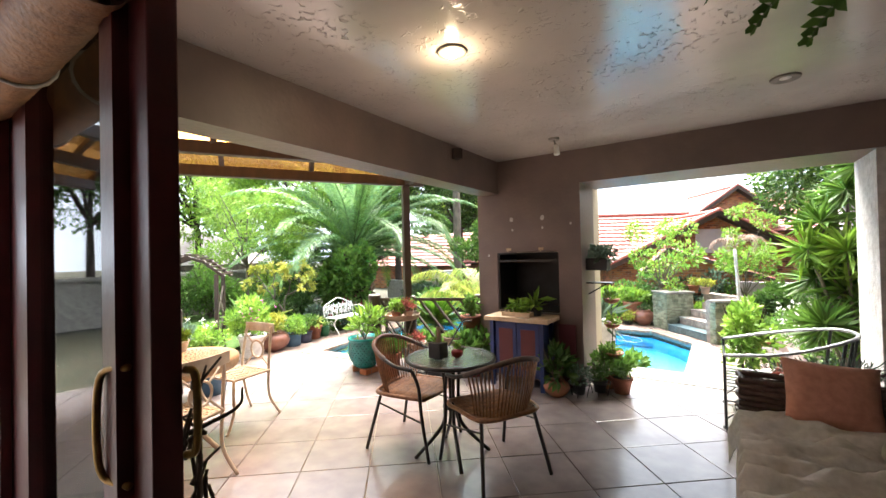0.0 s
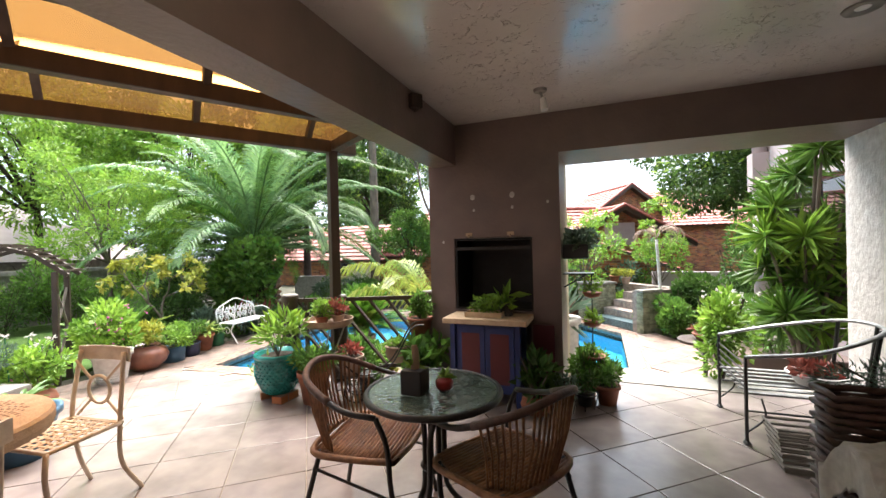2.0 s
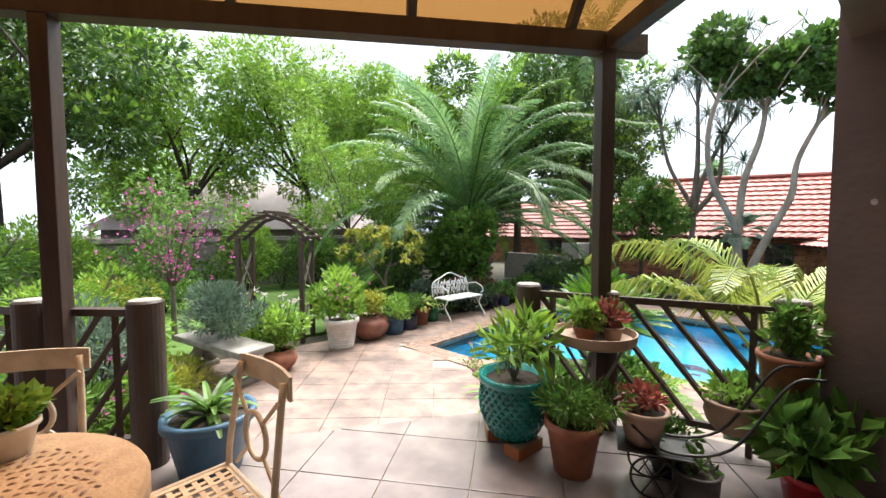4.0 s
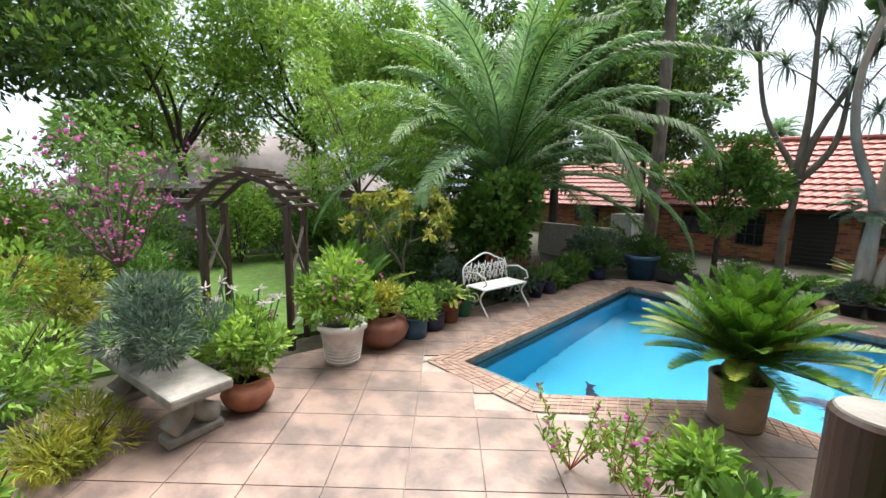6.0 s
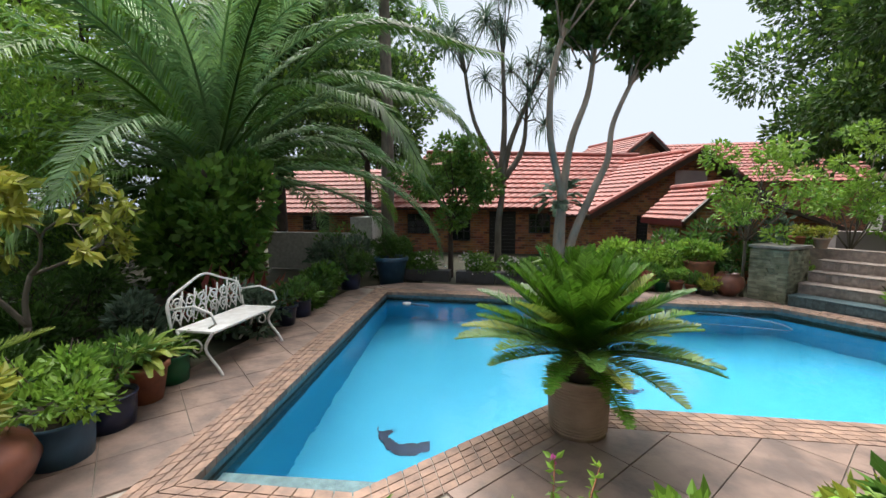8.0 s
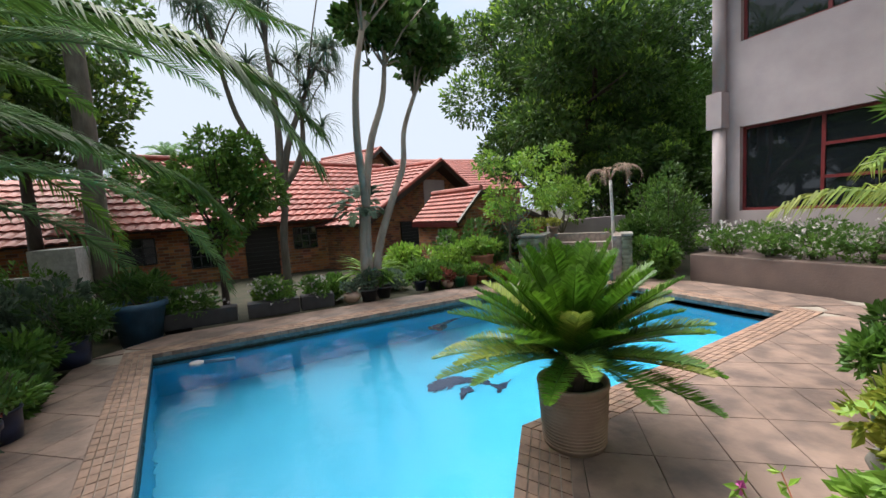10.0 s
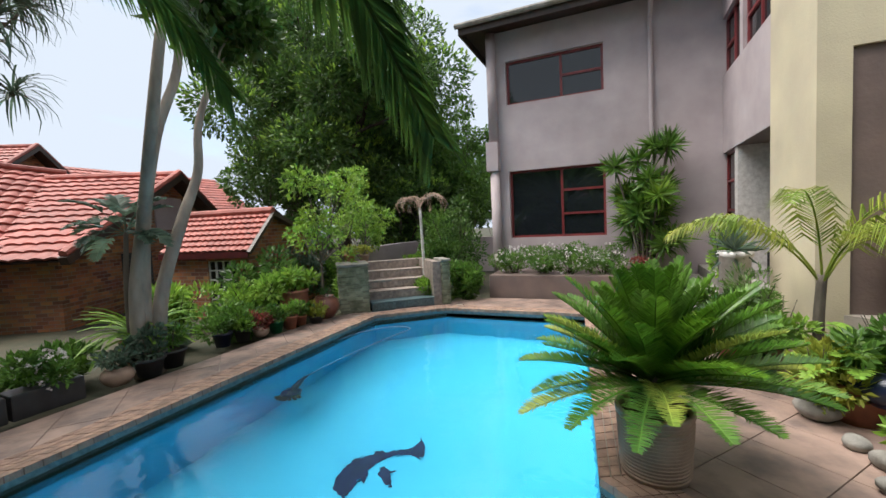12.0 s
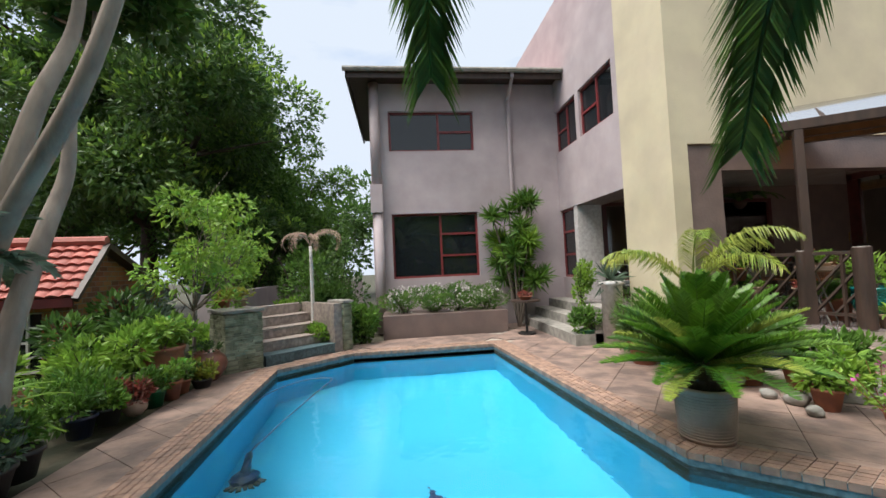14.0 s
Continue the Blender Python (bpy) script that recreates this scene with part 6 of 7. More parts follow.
part("ring", lathe([(0.045, -0.004), (0.075, -0.012), (0.08, -0.002), (0.05, 0.0)], 24), M_GREY, d2, smooth=True)
part("bulb", lathe([(0.012, -0.01), (0.03, -0.006), (0.035, 0.0)], 16), M_WHITE, d2, smooth=True)
sp = thing("spotlight", pose(1.53, 4.0, 2.5), "small adjustable chrome ceiling spotlight", "lamp")
part("base", lathe([(0.045, -0.02), (0.05, 0.0)], 16), M_GREY, sp)
part("stem", tube([(0, 0, -0.02), (0.02, 0, -0.08)], 0.008), M_GREY, sp)
part("head", tube([(0.02, 0, -0.07), (0.03, -0.01, -0.16)], 0.022, seg=12, r2=0.028), M_WHITE, sp)

# ---- glass table and rattan chairs ----
gt = thing("round_table", pose(1.18, 2.69, 0), "round rippled-glass table with a black metal frame", "table")
part("tabletop", lathe([(0.3, 0.688), (0.305, 0.692), (0.3, 0.696)], 48), M_TGLASS, gt, "rippled greenish glass")
rim = bmesh.new()
ring = [(0.31 * math.cos(a), 0.31 * math.sin(a), 0.685) for a in np.linspace(0, math.tau, 48, endpoint=False)]
tube(ring, 0.014, rim, 8, closed=True)
part("rim", rim, M_BLACK, gt, smooth=True)
for k in range(4):
    a = math.pi / 4 + k * math.pi / 2
    c, s_ = math.cos(a), math.sin(a)
    part("leg", tube(curve([(0.22 * c, 0.22 * s_, 0.68), (0.07 * c, 0.07 * s_, 0.62), (0.05 * c, 0.05 * s_, 0.35), (0.08 * c, 0.08 * s_, 0.2), (0.27 * c, 0.27 * s_, 0.0)], 5), 0.013), M_BLACK, gt, smooth=True)
part("collar", lathe([(0.06, 0.33), (0.07, 0.345), (0.06, 0.36)], 20), M_BLACK, gt)
cp_ = thing("cactus_pot", pose(1.12, 2.62, 0.697), "square black pot with a furry cactus on the glass table", "potted plant")
part("pot", box(-0.05, 0.05, -0.05, 0.05, 0, 0.11, bevel=0.006), M_DGREY, cp_)
part("cactus", tube(curve([(0, 0, 0.09), (0.005, 0, 0.16), (0.0, 0, 0.215)], 5), 0.022, seg=12, r2=0.014), M_POTTAN, cp_, smooth=True)
v, f = leaves(np.random.default_rng(8), np.tile((0, 0, 0.12), (26, 1)), np.random.default_rng(9).normal(0, 1, (26, 3)) + (0, 0, 0.4), 0.06, 0.35)
raw("leaves", v, f, L_BRIGHT, cp_)
rp_ = thing("small_pot", pose(1.24, 2.68, 0.697), "small round red pot with a succulent", "potted plant")
part("pot", lathe([(0.02, 0), (0.04, 0.02), (0.042, 0.045), (0.03, 0.06)], 20), mat("red glaze", (0.28, 0.02, 0.015), None, 0.3), rp_, smooth=True)
v, f = leaves(np.random.default_rng(8), np.tile((0, 0, 0.06), (24, 1)), np.random.default_rng(9).normal(0, 1, (24, 3)) + (0, 0, 0.7), 0.05, 0.35)
raw("leaves", v, f, L_BRIGHT, rp_)


def rattan_chair(m):
    """Faces local +y."""
    ob = thing("rattan_chair", m, "brown rattan chair with a dark tubular frame at the glass table", "chair", "chairs round the glass table")
    w = 0.235
    for k in range(22):
        y = -0.2 + 0.40 * k / 21
        ww = w * (1 - 0.25 * (abs(y + 0.03) / 0.25) ** 3)
        part("seat_cane", tube([(-ww, y, 0.415), (-ww * 0.5, y, 0.409), (ww * 0.5, y, 0.409), (ww, y, 0.415)], 0.0085, seg=6), M_RATTAN, ob, smooth=True)
    sr = [(w * 0.96, 0.2, 0.41), (w * 1.04, 0.0, 0.415), (w * 0.9, -0.2, 0.415), (0, -0.235, 0.415), (-w * 0.9, -0.2, 0.415), (-w * 1.04, 0.0, 0.415), (-w * 0.96, 0.2, 0.41), (0, 0.225, 0.405)]
    part("seat_rim", tube(curve(sr + [sr[0]], 5), 0.015), M_RATTAN, ob, smooth=True)
    top = curve([(-0.27, 0.14, 0.62), (-0.275, -0.03, 0.65), (-0.19, -0.24, 0.74), (0, -0.30, 0.78), (0.19, -0.24, 0.74), (0.275, -0.03, 0.65), (0.27, 0.14, 0.62)], 8)
    part("top_rail", tube(top[10:39], 0.017), M_WICKER, ob, smooth=True)
    part("arm", tube(top[:12], 0.014), M_BLACK, ob, smooth=True)
    part("arm", tube(top[-12:], 0.014), M_BLACK, ob, smooth=True)
    for k in range(25):
        t = k / 24
        a = math.pi * (1.12 + 0.76 * t)
        b = Vector((0.22 * math.cos(a), -0.03 + 0.2 * math.sin(a), 0.42))
        q = top[11 + round(26 * t)]
        part("back_cane", tube([b, b.lerp(q, 0.5) + Vector((0, -0.012, 0)), q], 0.006, seg=5), M_RATTAN, ob)
    for sx in (-1, 1):
        part("front_leg", tube(curve([(sx * 0.27, 0.14, 0.62), (sx * 0.262, 0.185, 0.5), (sx * 0.255, 0.2, 0.3), (sx * 0.27, 0.26, 0.0)], 5), 0.0125), M_BLACK, ob, smooth=True)
        part("back_leg", tube([(sx * 0.2, -0.17, 0.42), (sx * 0.26, -0.27, 0.0)], 0.0125), M_BLACK, ob)
        part("stretcher", tube([(sx * 0.256, 0.2, 0.26), (sx * 0.215, -0.2, 0.34)], 0.007), M_BLACK, ob)
    return ob


rattan_chair(pose(0.82, 2.72, 0, 0, 0, -82))
rattan_chair(pose(1.50, 2.70, 0, 0, 0, 62))

# ---- mosaic table and white chairs ----
M_MOS = mat("brown mosaic chips", (0.30, 0.17, 0.10), (0.16, 0.085, 0.05), 0.35, 30, 0.3, 80, rnd=0.4)
M_SAND = mat("sandy cement", (0.56, 0.41, 0.27), (0.46, 0.33, 0.21), 0.7, 20, 0.4, 80)
mt = thing("mosaic_table", pose(-0.66, 1.66, 0) @ Matrix.Scale(0.94, 4), "round cream table with a brown pebble mosaic top", "table")
part("tabletop", lathe([(0.40, 0.62), (0.45, 0.63), (0.46, 0.66), (0.46, 0.70), (0.45, 0.715)], 48), M_SAND, mt, smooth=False)
rng = np.random.default_rng(14)
V, F = [], []
for k in range(430):
    rr, a = 0.36 * math.sqrt((k + 0.5) / 430), k * 2.39996
    cx, cy, th = rr * math.cos(a), rr * math.sin(a), rng.uniform(0, math.pi)
    L_, W_ = rng.uniform(0.010, 0.017), rng.uniform(0.005, 0.008)
    b = len(V)
    for j in range(6):
        u = j * math.tau / 6
        px, py = L_ * math.cos(u), W_ * math.sin(u)
        V.append((cx + px * math.cos(th) - py * math.sin(th), cy + px * math.sin(th) + py * math.cos(th), 0.7155))
        V.append((cx + (px * math.cos(th) - py * math.sin(th)) * 1 - 0.15 * 0 , cy + px * math.sin(th) + py * math.cos(th), 0.7145))
    cpt = len(V)
    V.append((cx, cy, 0.7195))
    F += [(b + 2 * j, b + 2 * ((j + 1) % 6), cpt) for j in range(6)]
tagged(raw("mosaic_inlay", V, F, M_MOS, mt), kind="stuff")
for k in range(3):
    a = k * math.tau / 3 + 0.5
    c, s_ = math.cos(a), math.sin(a)
    part("leg", tube(curve([(0.3 * c, 0.3 * s_, 0.63), (0.12 * c, 0.12 * s_, 0.4), (0.2 * c, 0.2 * s_, 0.15), (0.36 * c, 0.36 * s_, 0)], 5), 0.02), M_CREAM, mt, smooth=True)


def white_chair(m):
    """Faces local +y."""
    ob = thing("iron_chair", m, "cream iron chair with a ringed back at the mosaic table", "chair", "chairs round the mosaic table")
    fr = [(-0.2, 0.2, 0.45), (0.2, 0.2, 0.45), (0.2, -0.18, 0.45), (-0.2, -0.18, 0.45)]
    part("seat_frame", tube(fr, 0.014, closed=True), M_CREAM, ob, smooth=True)
    sw = bmesh.new()
    for k in range(10):
        u = -0.18 + 0.36 * k / 9
        box(u - 0.009, u + 0.009, -0.17, 0.19, 0.449 + 0.004 * (k % 2), 0.453 + 0.004 * (k % 2), sw)
        box(-0.19, 0.19, u - 0.009 + 0.01, u + 0.019, 0.452 - 0.002 * (k % 2), 0.456 - 0.002 * (k % 2), sw)
    part("seat", sw, M_SAND, ob, "woven sand coloured seat")
    for sx in (-1, 1):
        part("front_leg", tube(curve([(sx * 0.2, 0.2, 0.45), (sx * 0.235, 0.23, 0.34), (sx * 0.18, 0.19, 0.16), (sx * 0.2, 0.25, 0.03), (sx * 0.21, 0.29, 0.0)], 5), 0.013), M_CREAM, ob, smooth=True)
        part("back_leg", tube(curve([(sx * 0.17, -0.23, 0.86), (sx * 0.185, -0.2, 0.65), (sx * 0.19, -0.18, 0.45), (sx * 0.17, -0.2, 0.2), (sx * 0.21, -0.29, 0.0)], 5), 0.013), M_CREAM, ob, smooth=True)
    part("ring", tube([(0.085 * math.cos(a), -0.205 + 0.0, 0.63 + 0.085 * math.sin(a)) for a in np.linspace(0, math.tau, 24, endpoint=False)], 0.010, closed=True), M_CREAM, ob, smooth=True)
    for a in (45, 135, 225, 315):
        c, s_ = math.cos(radians(a)), math.sin(radians(a))
        part("spoke", tube([(0.085 * c, -0.205, 0.63 + 0.085 * s_), (0.18 * (1 if c > 0 else -1), -0.205, 0.63 + 0.17 * (1 if s_ > 0 else -1))], 0.008), M_CREAM, ob)
    tb = bmesh.new()
    vs_ = []
    for j in range(9):
        u = -1 + 2 * j / 8
        y = -0.235 - 0.03 * (1 - u * u)
        vs_.append([tb.verts.new((0.2 * u, y + dy, z)) for dy, z in ((0, 0.80), (0, 0.885), (-0.012, 0.885), (-0.012, 0.80))])
    for A, B in zip(vs_, vs_[1:]):
        for j in range(4):
            tb.faces.new((A[j], A[(j + 1) % 4], B[(j + 1) % 4], B[j]))
    tb.faces.new(vs_[0]), tb.faces.new(vs_[-1][::-1])
    part("top_rail", tb, M_CREAM, ob)
    return ob


white_chair(pose(-0.76, 2.2, 0, 0, 0, 188) @ Matrix.Scale(0.93, 4))
white_chair(pose(-0.1, 1.45, 0, 0, 0, 105) @ Matrix.Scale(0.93, 4))
white_chair(pose(-1.3, 1.7, 0, 0, 0, -115) @ Matrix.Scale(0.93, 4))
bk_ = thing("wooden_bucket", pose(-0.45, 1.41, 0.673), "slatted wooden bucket with a leafy plant on the mosaic table", "potted plant")
for k in range(14):
    a = k * math.tau / 14
    part("stave", box(-0.024, 0.024, 0.1, 0.112, 0, 0.16, m=Matrix.Rotation(a, 4, "Z")), M_SAND, bk_)
part("hoop", tube([(0.115 * math.cos(a), 0.115 * math.sin(a), 0.12) for a in np.linspace(0, math.tau, 24, endpoint=False)], 0.005, closed=True), M_BLACK, bk_)
part("soil", lathe([(0.1, 0.13), (0.1, 0.14)], 16), M_SOIL, bk_)
foliage("leaves", bk_, L_BRIGHT, np.random.default_rng(15), 300, 0.16, 0.16, 0.12, (0, 0, 0.22), 0.06, 0.5)
potted(-0.93, 1.8, 0.673, "tapered", 0.065, 0.09, M_WHITE, L_BRIGHT, 0.09, 0.09, 0.035, 300, "small cream pot with a bushy succulent on the mosaic table", 401, 0.8)
potted(-0.98, 1.6, 0.673, "tapered", 0.06, 0.1, M_WHITE, L_GREYG, 0.11, 0.2, 0.05, 260, "small cream pot with a pale trailing succulent", 402, 0.5)

# ---- sofa ----
so = thing("wicker_sofa", pose(2.87, 1.3, 0), "dark woven wicker sofa along the glass door", "sofa")


def weave(name, x0, x1, y0, y1, z0, z1, parent, axis):
    """Thick horizontal strands woven round uprights."""
    bm = bmesh.new()
    n_ = max(3, int((z1 - z0) / 0.032))
    per = [(x0, y0), (x1, y0), (x1, y1), (x0, y1)]
    for r in range(n_):
        z = z0 + (z1 - z0) * (r + 0.5) / n_
        pts = []
        for i in range(4):
            a, b = Vector((*per[i], 0)), Vector((*per[(i + 1) % 4], 0))
            nn = max(2, int((b - a).length / 0.07))
            nrm = Vector(((b - a).y, -(b - a).x, 0)).normalized()
            for k in range(nn):
                q = a.lerp(b, k / nn) + nrm * 0.010 * (1 if (k + r) % 2 else -1)
                pts.append((q.x, q.y, z))
        tube(pts, 0.017, bm, 6, closed=True)
    return part(name, bm, M_WICKER, parent, smooth=True)


weave("arm", 0.0, 0.86, 1.95, 2.12, 0.06, 0.66, so, 0)
weave("base", 0.0, 0.86, 0.0, 1.93, 0.05, 0.30, so, 0)
weave("backrest", 0.72, 0.88, 0.0, 1.93, 0.32, 0.74, so, 0)
part("seat_board", box(0.03, 0.7, 0.02, 1.93, 0.28, 0.31), M_BROWN, so)
th = thing("sofa_throw", pose(2.87, 1.3, 0), "crumpled grey linen throw over the sofa seat", "blanket")
bm = bmesh.new()
bmesh.ops.create_grid(bm, x_segments=70, y_segments=110, size=0.5)
for v_ in bm.verts:
    u, w_ = v_.co.x + 0.5, v_.co.y + 0.5
    x, y = -0.03 + u * 0.82, -0.02 + w_ * 1.96
    fold = 0.050 * (1 - 3.6 * abs(noise.noise(Vector((x * 2.2 + y * 0.8, y * 6.5 - x * 1.5, 0.3))))) + 0.026 * (1 - 4.0 * abs(noise.noise(Vector((x * 3 + y * 2, y * 15 - x * 4, 2.3)))))
    z = 0.445 + fold + 0.03 * math.sin(math.pi * u)
    if u < 0.1:
        z -= (0.1 - u) * 1.6
        x = -0.035 + 0.03 * fold * 10
    v_.co = Vector((x, y, z))
bmesh.ops.solidify(bm, geom=bm.faces[:], thickness=0.02)
part("cloth", bm, M_CLOTH, th, smooth=True)
cu0 = thing("seat_cushion", pose(2.87, 1.3, 0), "grey sofa seat cushion under the throw", "cushion")
part("pad", box(0.0, 0.7, 0.02, 1.92, 0.312, 0.41, bevel=0.03), M_CLOTH, cu0)


def pillow(m, w, h, d, material, label, seed):
    ob = thing("pillow", m, label, "pillow", "pillows on the sofa")
    bm_ = bmesh.new()
    bmesh.ops.create_cube(bm_, size=1)
    bmesh.ops.subdivide_edges(bm_, edges=bm_.edges[:], cuts=11, use_grid_fill=True)
    for v_ in bm_.verts:
        x, y, z = v_.co * 2
        puff = (1 - x ** 4) * (1 - z ** 4)
        k = 1 - 0.06 * (1 - abs(z)) * abs(x) - 0.0
        v_.co = Vector((x * w / 2 * (1 - 0.07 * (1 - z * z)), y * d / 2 * (0.12 + 0.88 * puff ** 0.6) + noise.noise(Vector((x * 2 + seed, z * 3, 0))) * 0.012, z * h / 2 * (1 - 0.07 * (1 - x * x))))
    part("cover", bm_, material, ob, smooth=True)
    return ob


pillow(pose(3.25, 3.16, 0.635, -24, 4, 6), 0.40, 0.36, 0.14, M_PINK, "faded peach linen pillow leaning on the sofa arm", 1)
pillow(pose(3.52, 2.72, 0.63, -24, 0, -66), 0.44, 0.40, 0.15, M_CLOTH, "pale grey linen pillow on the sofa", 2)

# ---- iron bench and basket by the sofa ----
M_IRON = mat("worn silver iron", (0.42, 0.43, 0.43), (0.22, 0.23, 0.24), 0.4, 20, 0.3, 60, metal=0.4)
be = thing("iron_bench", pose(2.80, 4.17, 0) @ Matrix.Diagonal((0.84, 1.3, 0.74, 1)), "curved worn iron bench with a slatted seat", "bench")
for x, y, h in ((0, 0, 0.78), (0, 0.5, 0.80), (0.95, 0.02, 0.45), (0.95, 0.5, 0.45)):
    part("leg", tube([(x, y, 0.02), (x, y, h)], 0.013), M_BLACK, be)
    part("foot", lathe([(0.02, 0), (0.028, 0.012), (0.016, 0.03)], 12, at=(x, y, 0)), M_BLACK, be)
part("top_rail", tube(curve([(0, 0, 0.78), (0.45, -0.02, 0.86), (0.85, 0.06, 1.0), (0.98, 0.25, 1.03), (0.85, 0.42, 1.02), (0.45, 0.48, 0.93), (0, 0.5, 0.80)], 8), 0.017), M_IRON, be, "worn silver rail", True)
for x, y, z in ((0.85, 0.06, 1.0), (0.98, 0.25, 1.03), (0.85, 0.42, 1.02), (0.92, 0.14, 1.02)):
    part("back_bar", tube([(x * 0.93, y * 0.9 + 0.03, 0.45), (x, y, z)], 0.013), M_BLACK, be)
for k in range(7):
    part("slat", box(0, 0.95, 0.02 + 0.075 * k, 0.05 + 0.075 * k, 0.44, 0.452), M_IRON, be)
for y in (0, 0.5):
    part("side_bar", tube([(0, y, 0.3), (0.95, y, 0.3)], 0.009), M_BLACK, be)
    part("brace", tube(curve([(0.0, y, 0.1), (0.12, y, 0.25), (0.1, y, 0.42)], 6), 0.007), M_BLACK, be)
for k in range(4):
    part("end_bar", tube([(0, 0.0, 0.5 + 0.07 * k), (0, 0.5, 0.5 + 0.07 * k)], 0.007), M_BLACK, be)
ba = thing("wire_basket", pose(2.97, 3.92, 0), "square grey wire and cane basket beside the sofa", "basket")
part("body", prism([(-0.08, -0.08), (0.08, -0.08), (0.08, 0.08), (-0.08, 0.08)], 0, 0.02), M_GREY, ba)
for k in range(7):
    z = 0.03 + 0.035 * k
    q = 0.085 + 0.006 * k
    part("cane", tube([(-q, -q, z), (q, -q, z), (q, q, z), (-q, q, z)], 0.009, seg=6, closed=True), M_GREY, ba)
potted(3.3, 4.5, 0.338, "tapered", 0.16, 0.08, M_WHITE, L_RED, 0.14, 0.06, 0.06, 160, "white dish of succulents on the iron bench", 410, 0.6)
shrub("trailing_plant", 3.35, 3.75, 0.50, 0.42, 0.16, 0.22, L_GREYG, 900, 0.05, 411, "blue green trailing plant behind the sofa arm", 0.15)
ps = thing("plant_stand", pose(3.35, 3.75, 0), "low dark plant stand behind the sofa", "stand")
part("top", box(-0.3, 0.3, -0.12, 0.12, 0.44, 0.47), M_BROWN, ps)
for x in (-0.27, 0.27):
    part("leg", box(x - 0.015, x + 0.015, -0.1, 0.1, 0, 0.44), M_BROWN, ps)

# ---- braai: fireplace lining, hooks, blue cabinet ----
fi = thing("fireplace_insert", pose(0, 0, 0), "black sooty steel lining of the built-in fireplace", "fireplace")
fb = bmesh.new()
box(0.633, 1.357, 5.05, 5.07, 0.77, 1.425, fb), box(0.633, 0.65, 4.575, 5.05, 0.77, 1.425, fb), box(1.34, 1.357, 4.575, 5.05, 0.77, 1.425, fb)
box(0.65, 1.34, 4.575, 5.05, 1.41, 1.425, fb), box(0.65, 1.34, 4.575, 5.05, 0.765, 0.78, fb)
part("lining", fb, M_SOOT, fi)
part("door_rail", box(0.65, 1.34, 4.575, 4.6, 1.32, 1.345), M_BLACK, fi)
for x in (0.78, 1.17):
    hk = thing("hook", pose(x, 4.557, 1.46), "small cream wall hook above the fireplace", "hook", "hooks above the fireplace")
    part("plate", box(-0.03, 0.03, -0.012, 0, -0.01, 0.02), M_SAND, hk)
    part("prong", tube([(0, -0.012, 0), (0, -0.03, -0.02)], 0.008), M_SAND, hk)
for x, z, r_ in ((0.82, 1.81, 0.022), (1.19, 1.81, 0.024), (0.83, 1.69, 0.012), (1.19, 1.7, 0.013), (0.52, 1.4, 0.012), (1.5, 1.73, 0.012)):
    pa = thing("wall_patch", pose(x, 4.557, z), "pale filler patch on the brown plaster", "patch", "filler patches")
    bm = bmesh.new()
    ring_ = [bm.verts.new((r_ * (1 + 0.25 * noise.noise(Vector((math.cos(a) * 2, math.sin(a) * 2, x * 9)))) * math.cos(a), 0, r_ * 1.2 * math.sin(a))) for a in np.linspace(0, math.tau, 14, endpoint=False)]
    bm.faces.new(ring_)
    part("filler", bm, M_JAMB, pa)
M_CAB = mat("blue painted wood", (0.012, 0.03, 0.14), (0.008, 0.02, 0.09), 0.45, 6, 0.2, 40)
cb = thing("blue_cabinet", pose(1.0, 4.36, 0), "small blue painted cabinet with a pale wooden top under the fireplace", "cabinet")
for x in (-0.28, 0.28):
    for y in (-0.14, 0.14):
        part("leg", box(x - 0.02, x + 0.02, y - 0.02, y + 0.02, 0, 0.70), M_CAB, cb)
part("body", box(-0.26, 0.26, -0.12, 0.15, 0.12, 0.70), M_CAB, cb)
part("tabletop", box(-0.36, 0.36, -0.19, 0.19, 0.70, 0.745, bevel=0.006), M_SAND, cb, "pale wooden top")
for x0 in (-0.245, 0.005):
    dr_ = part("door", box(x0, x0 + 0.24, -0.135, -0.123, 0.14, 0.68), M_CAB, cb)
    part("panel", box(x0 + 0.04, x0 + 0.2, -0.137, -0.1355, 0.2, 0.62), mat("dark red panel", (0.10, 0.01, 0.012), None, 0.5), dr_, "dark red door panel")
rb = thing("red_board", pose(1.45, 4.5, 0), "dark red painted board leaning by the fireplace", "board")
part("board", box(-0.09, 0.09, 0, 0.02, 0, 0.66), mat("dark red wood", (0.09, 0.012, 0.02), None, 0.5), rb)
tyy = thing("wooden_tray", pose(0.98, 4.33, 0.746), "shallow wooden tray planted with herbs on the cabinet", "tray")
tr2 = bmesh.new()
box(-0.16, 0.16, -0.08, 0.08, 0, 0.01, tr2), box(-0.16, 0.16, -0.08, -0.07, 0.01, 0.045, tr2), box(-0.16, 0.16, 0.07, 0.08, 0.01, 0.045, tr2), box(-0.16, -0.15, -0.07, 0.07, 0.01, 0.045, tr2), box(0.15, 0.16, -0.07, 0.07, 0.01, 0.045, tr2)
part("tray", tr2, M_SAND, tyy)
foliage("leaves", tyy, L_BRIGHT, np.random.default_rng(16), 260, 0.15, 0.07, 0.07, (0, 0, 0.1), 0.05, 0.4)
hp = thing("leafy_plant", pose(1.15, 4.42, 0.746), "broad drooping leaves in front of the fireplace", "potted plant")
part("pot", lathe([(0.05, 0), (0.07, 0.1), (0.065, 0.1)], 18), M_DGREY, hp)
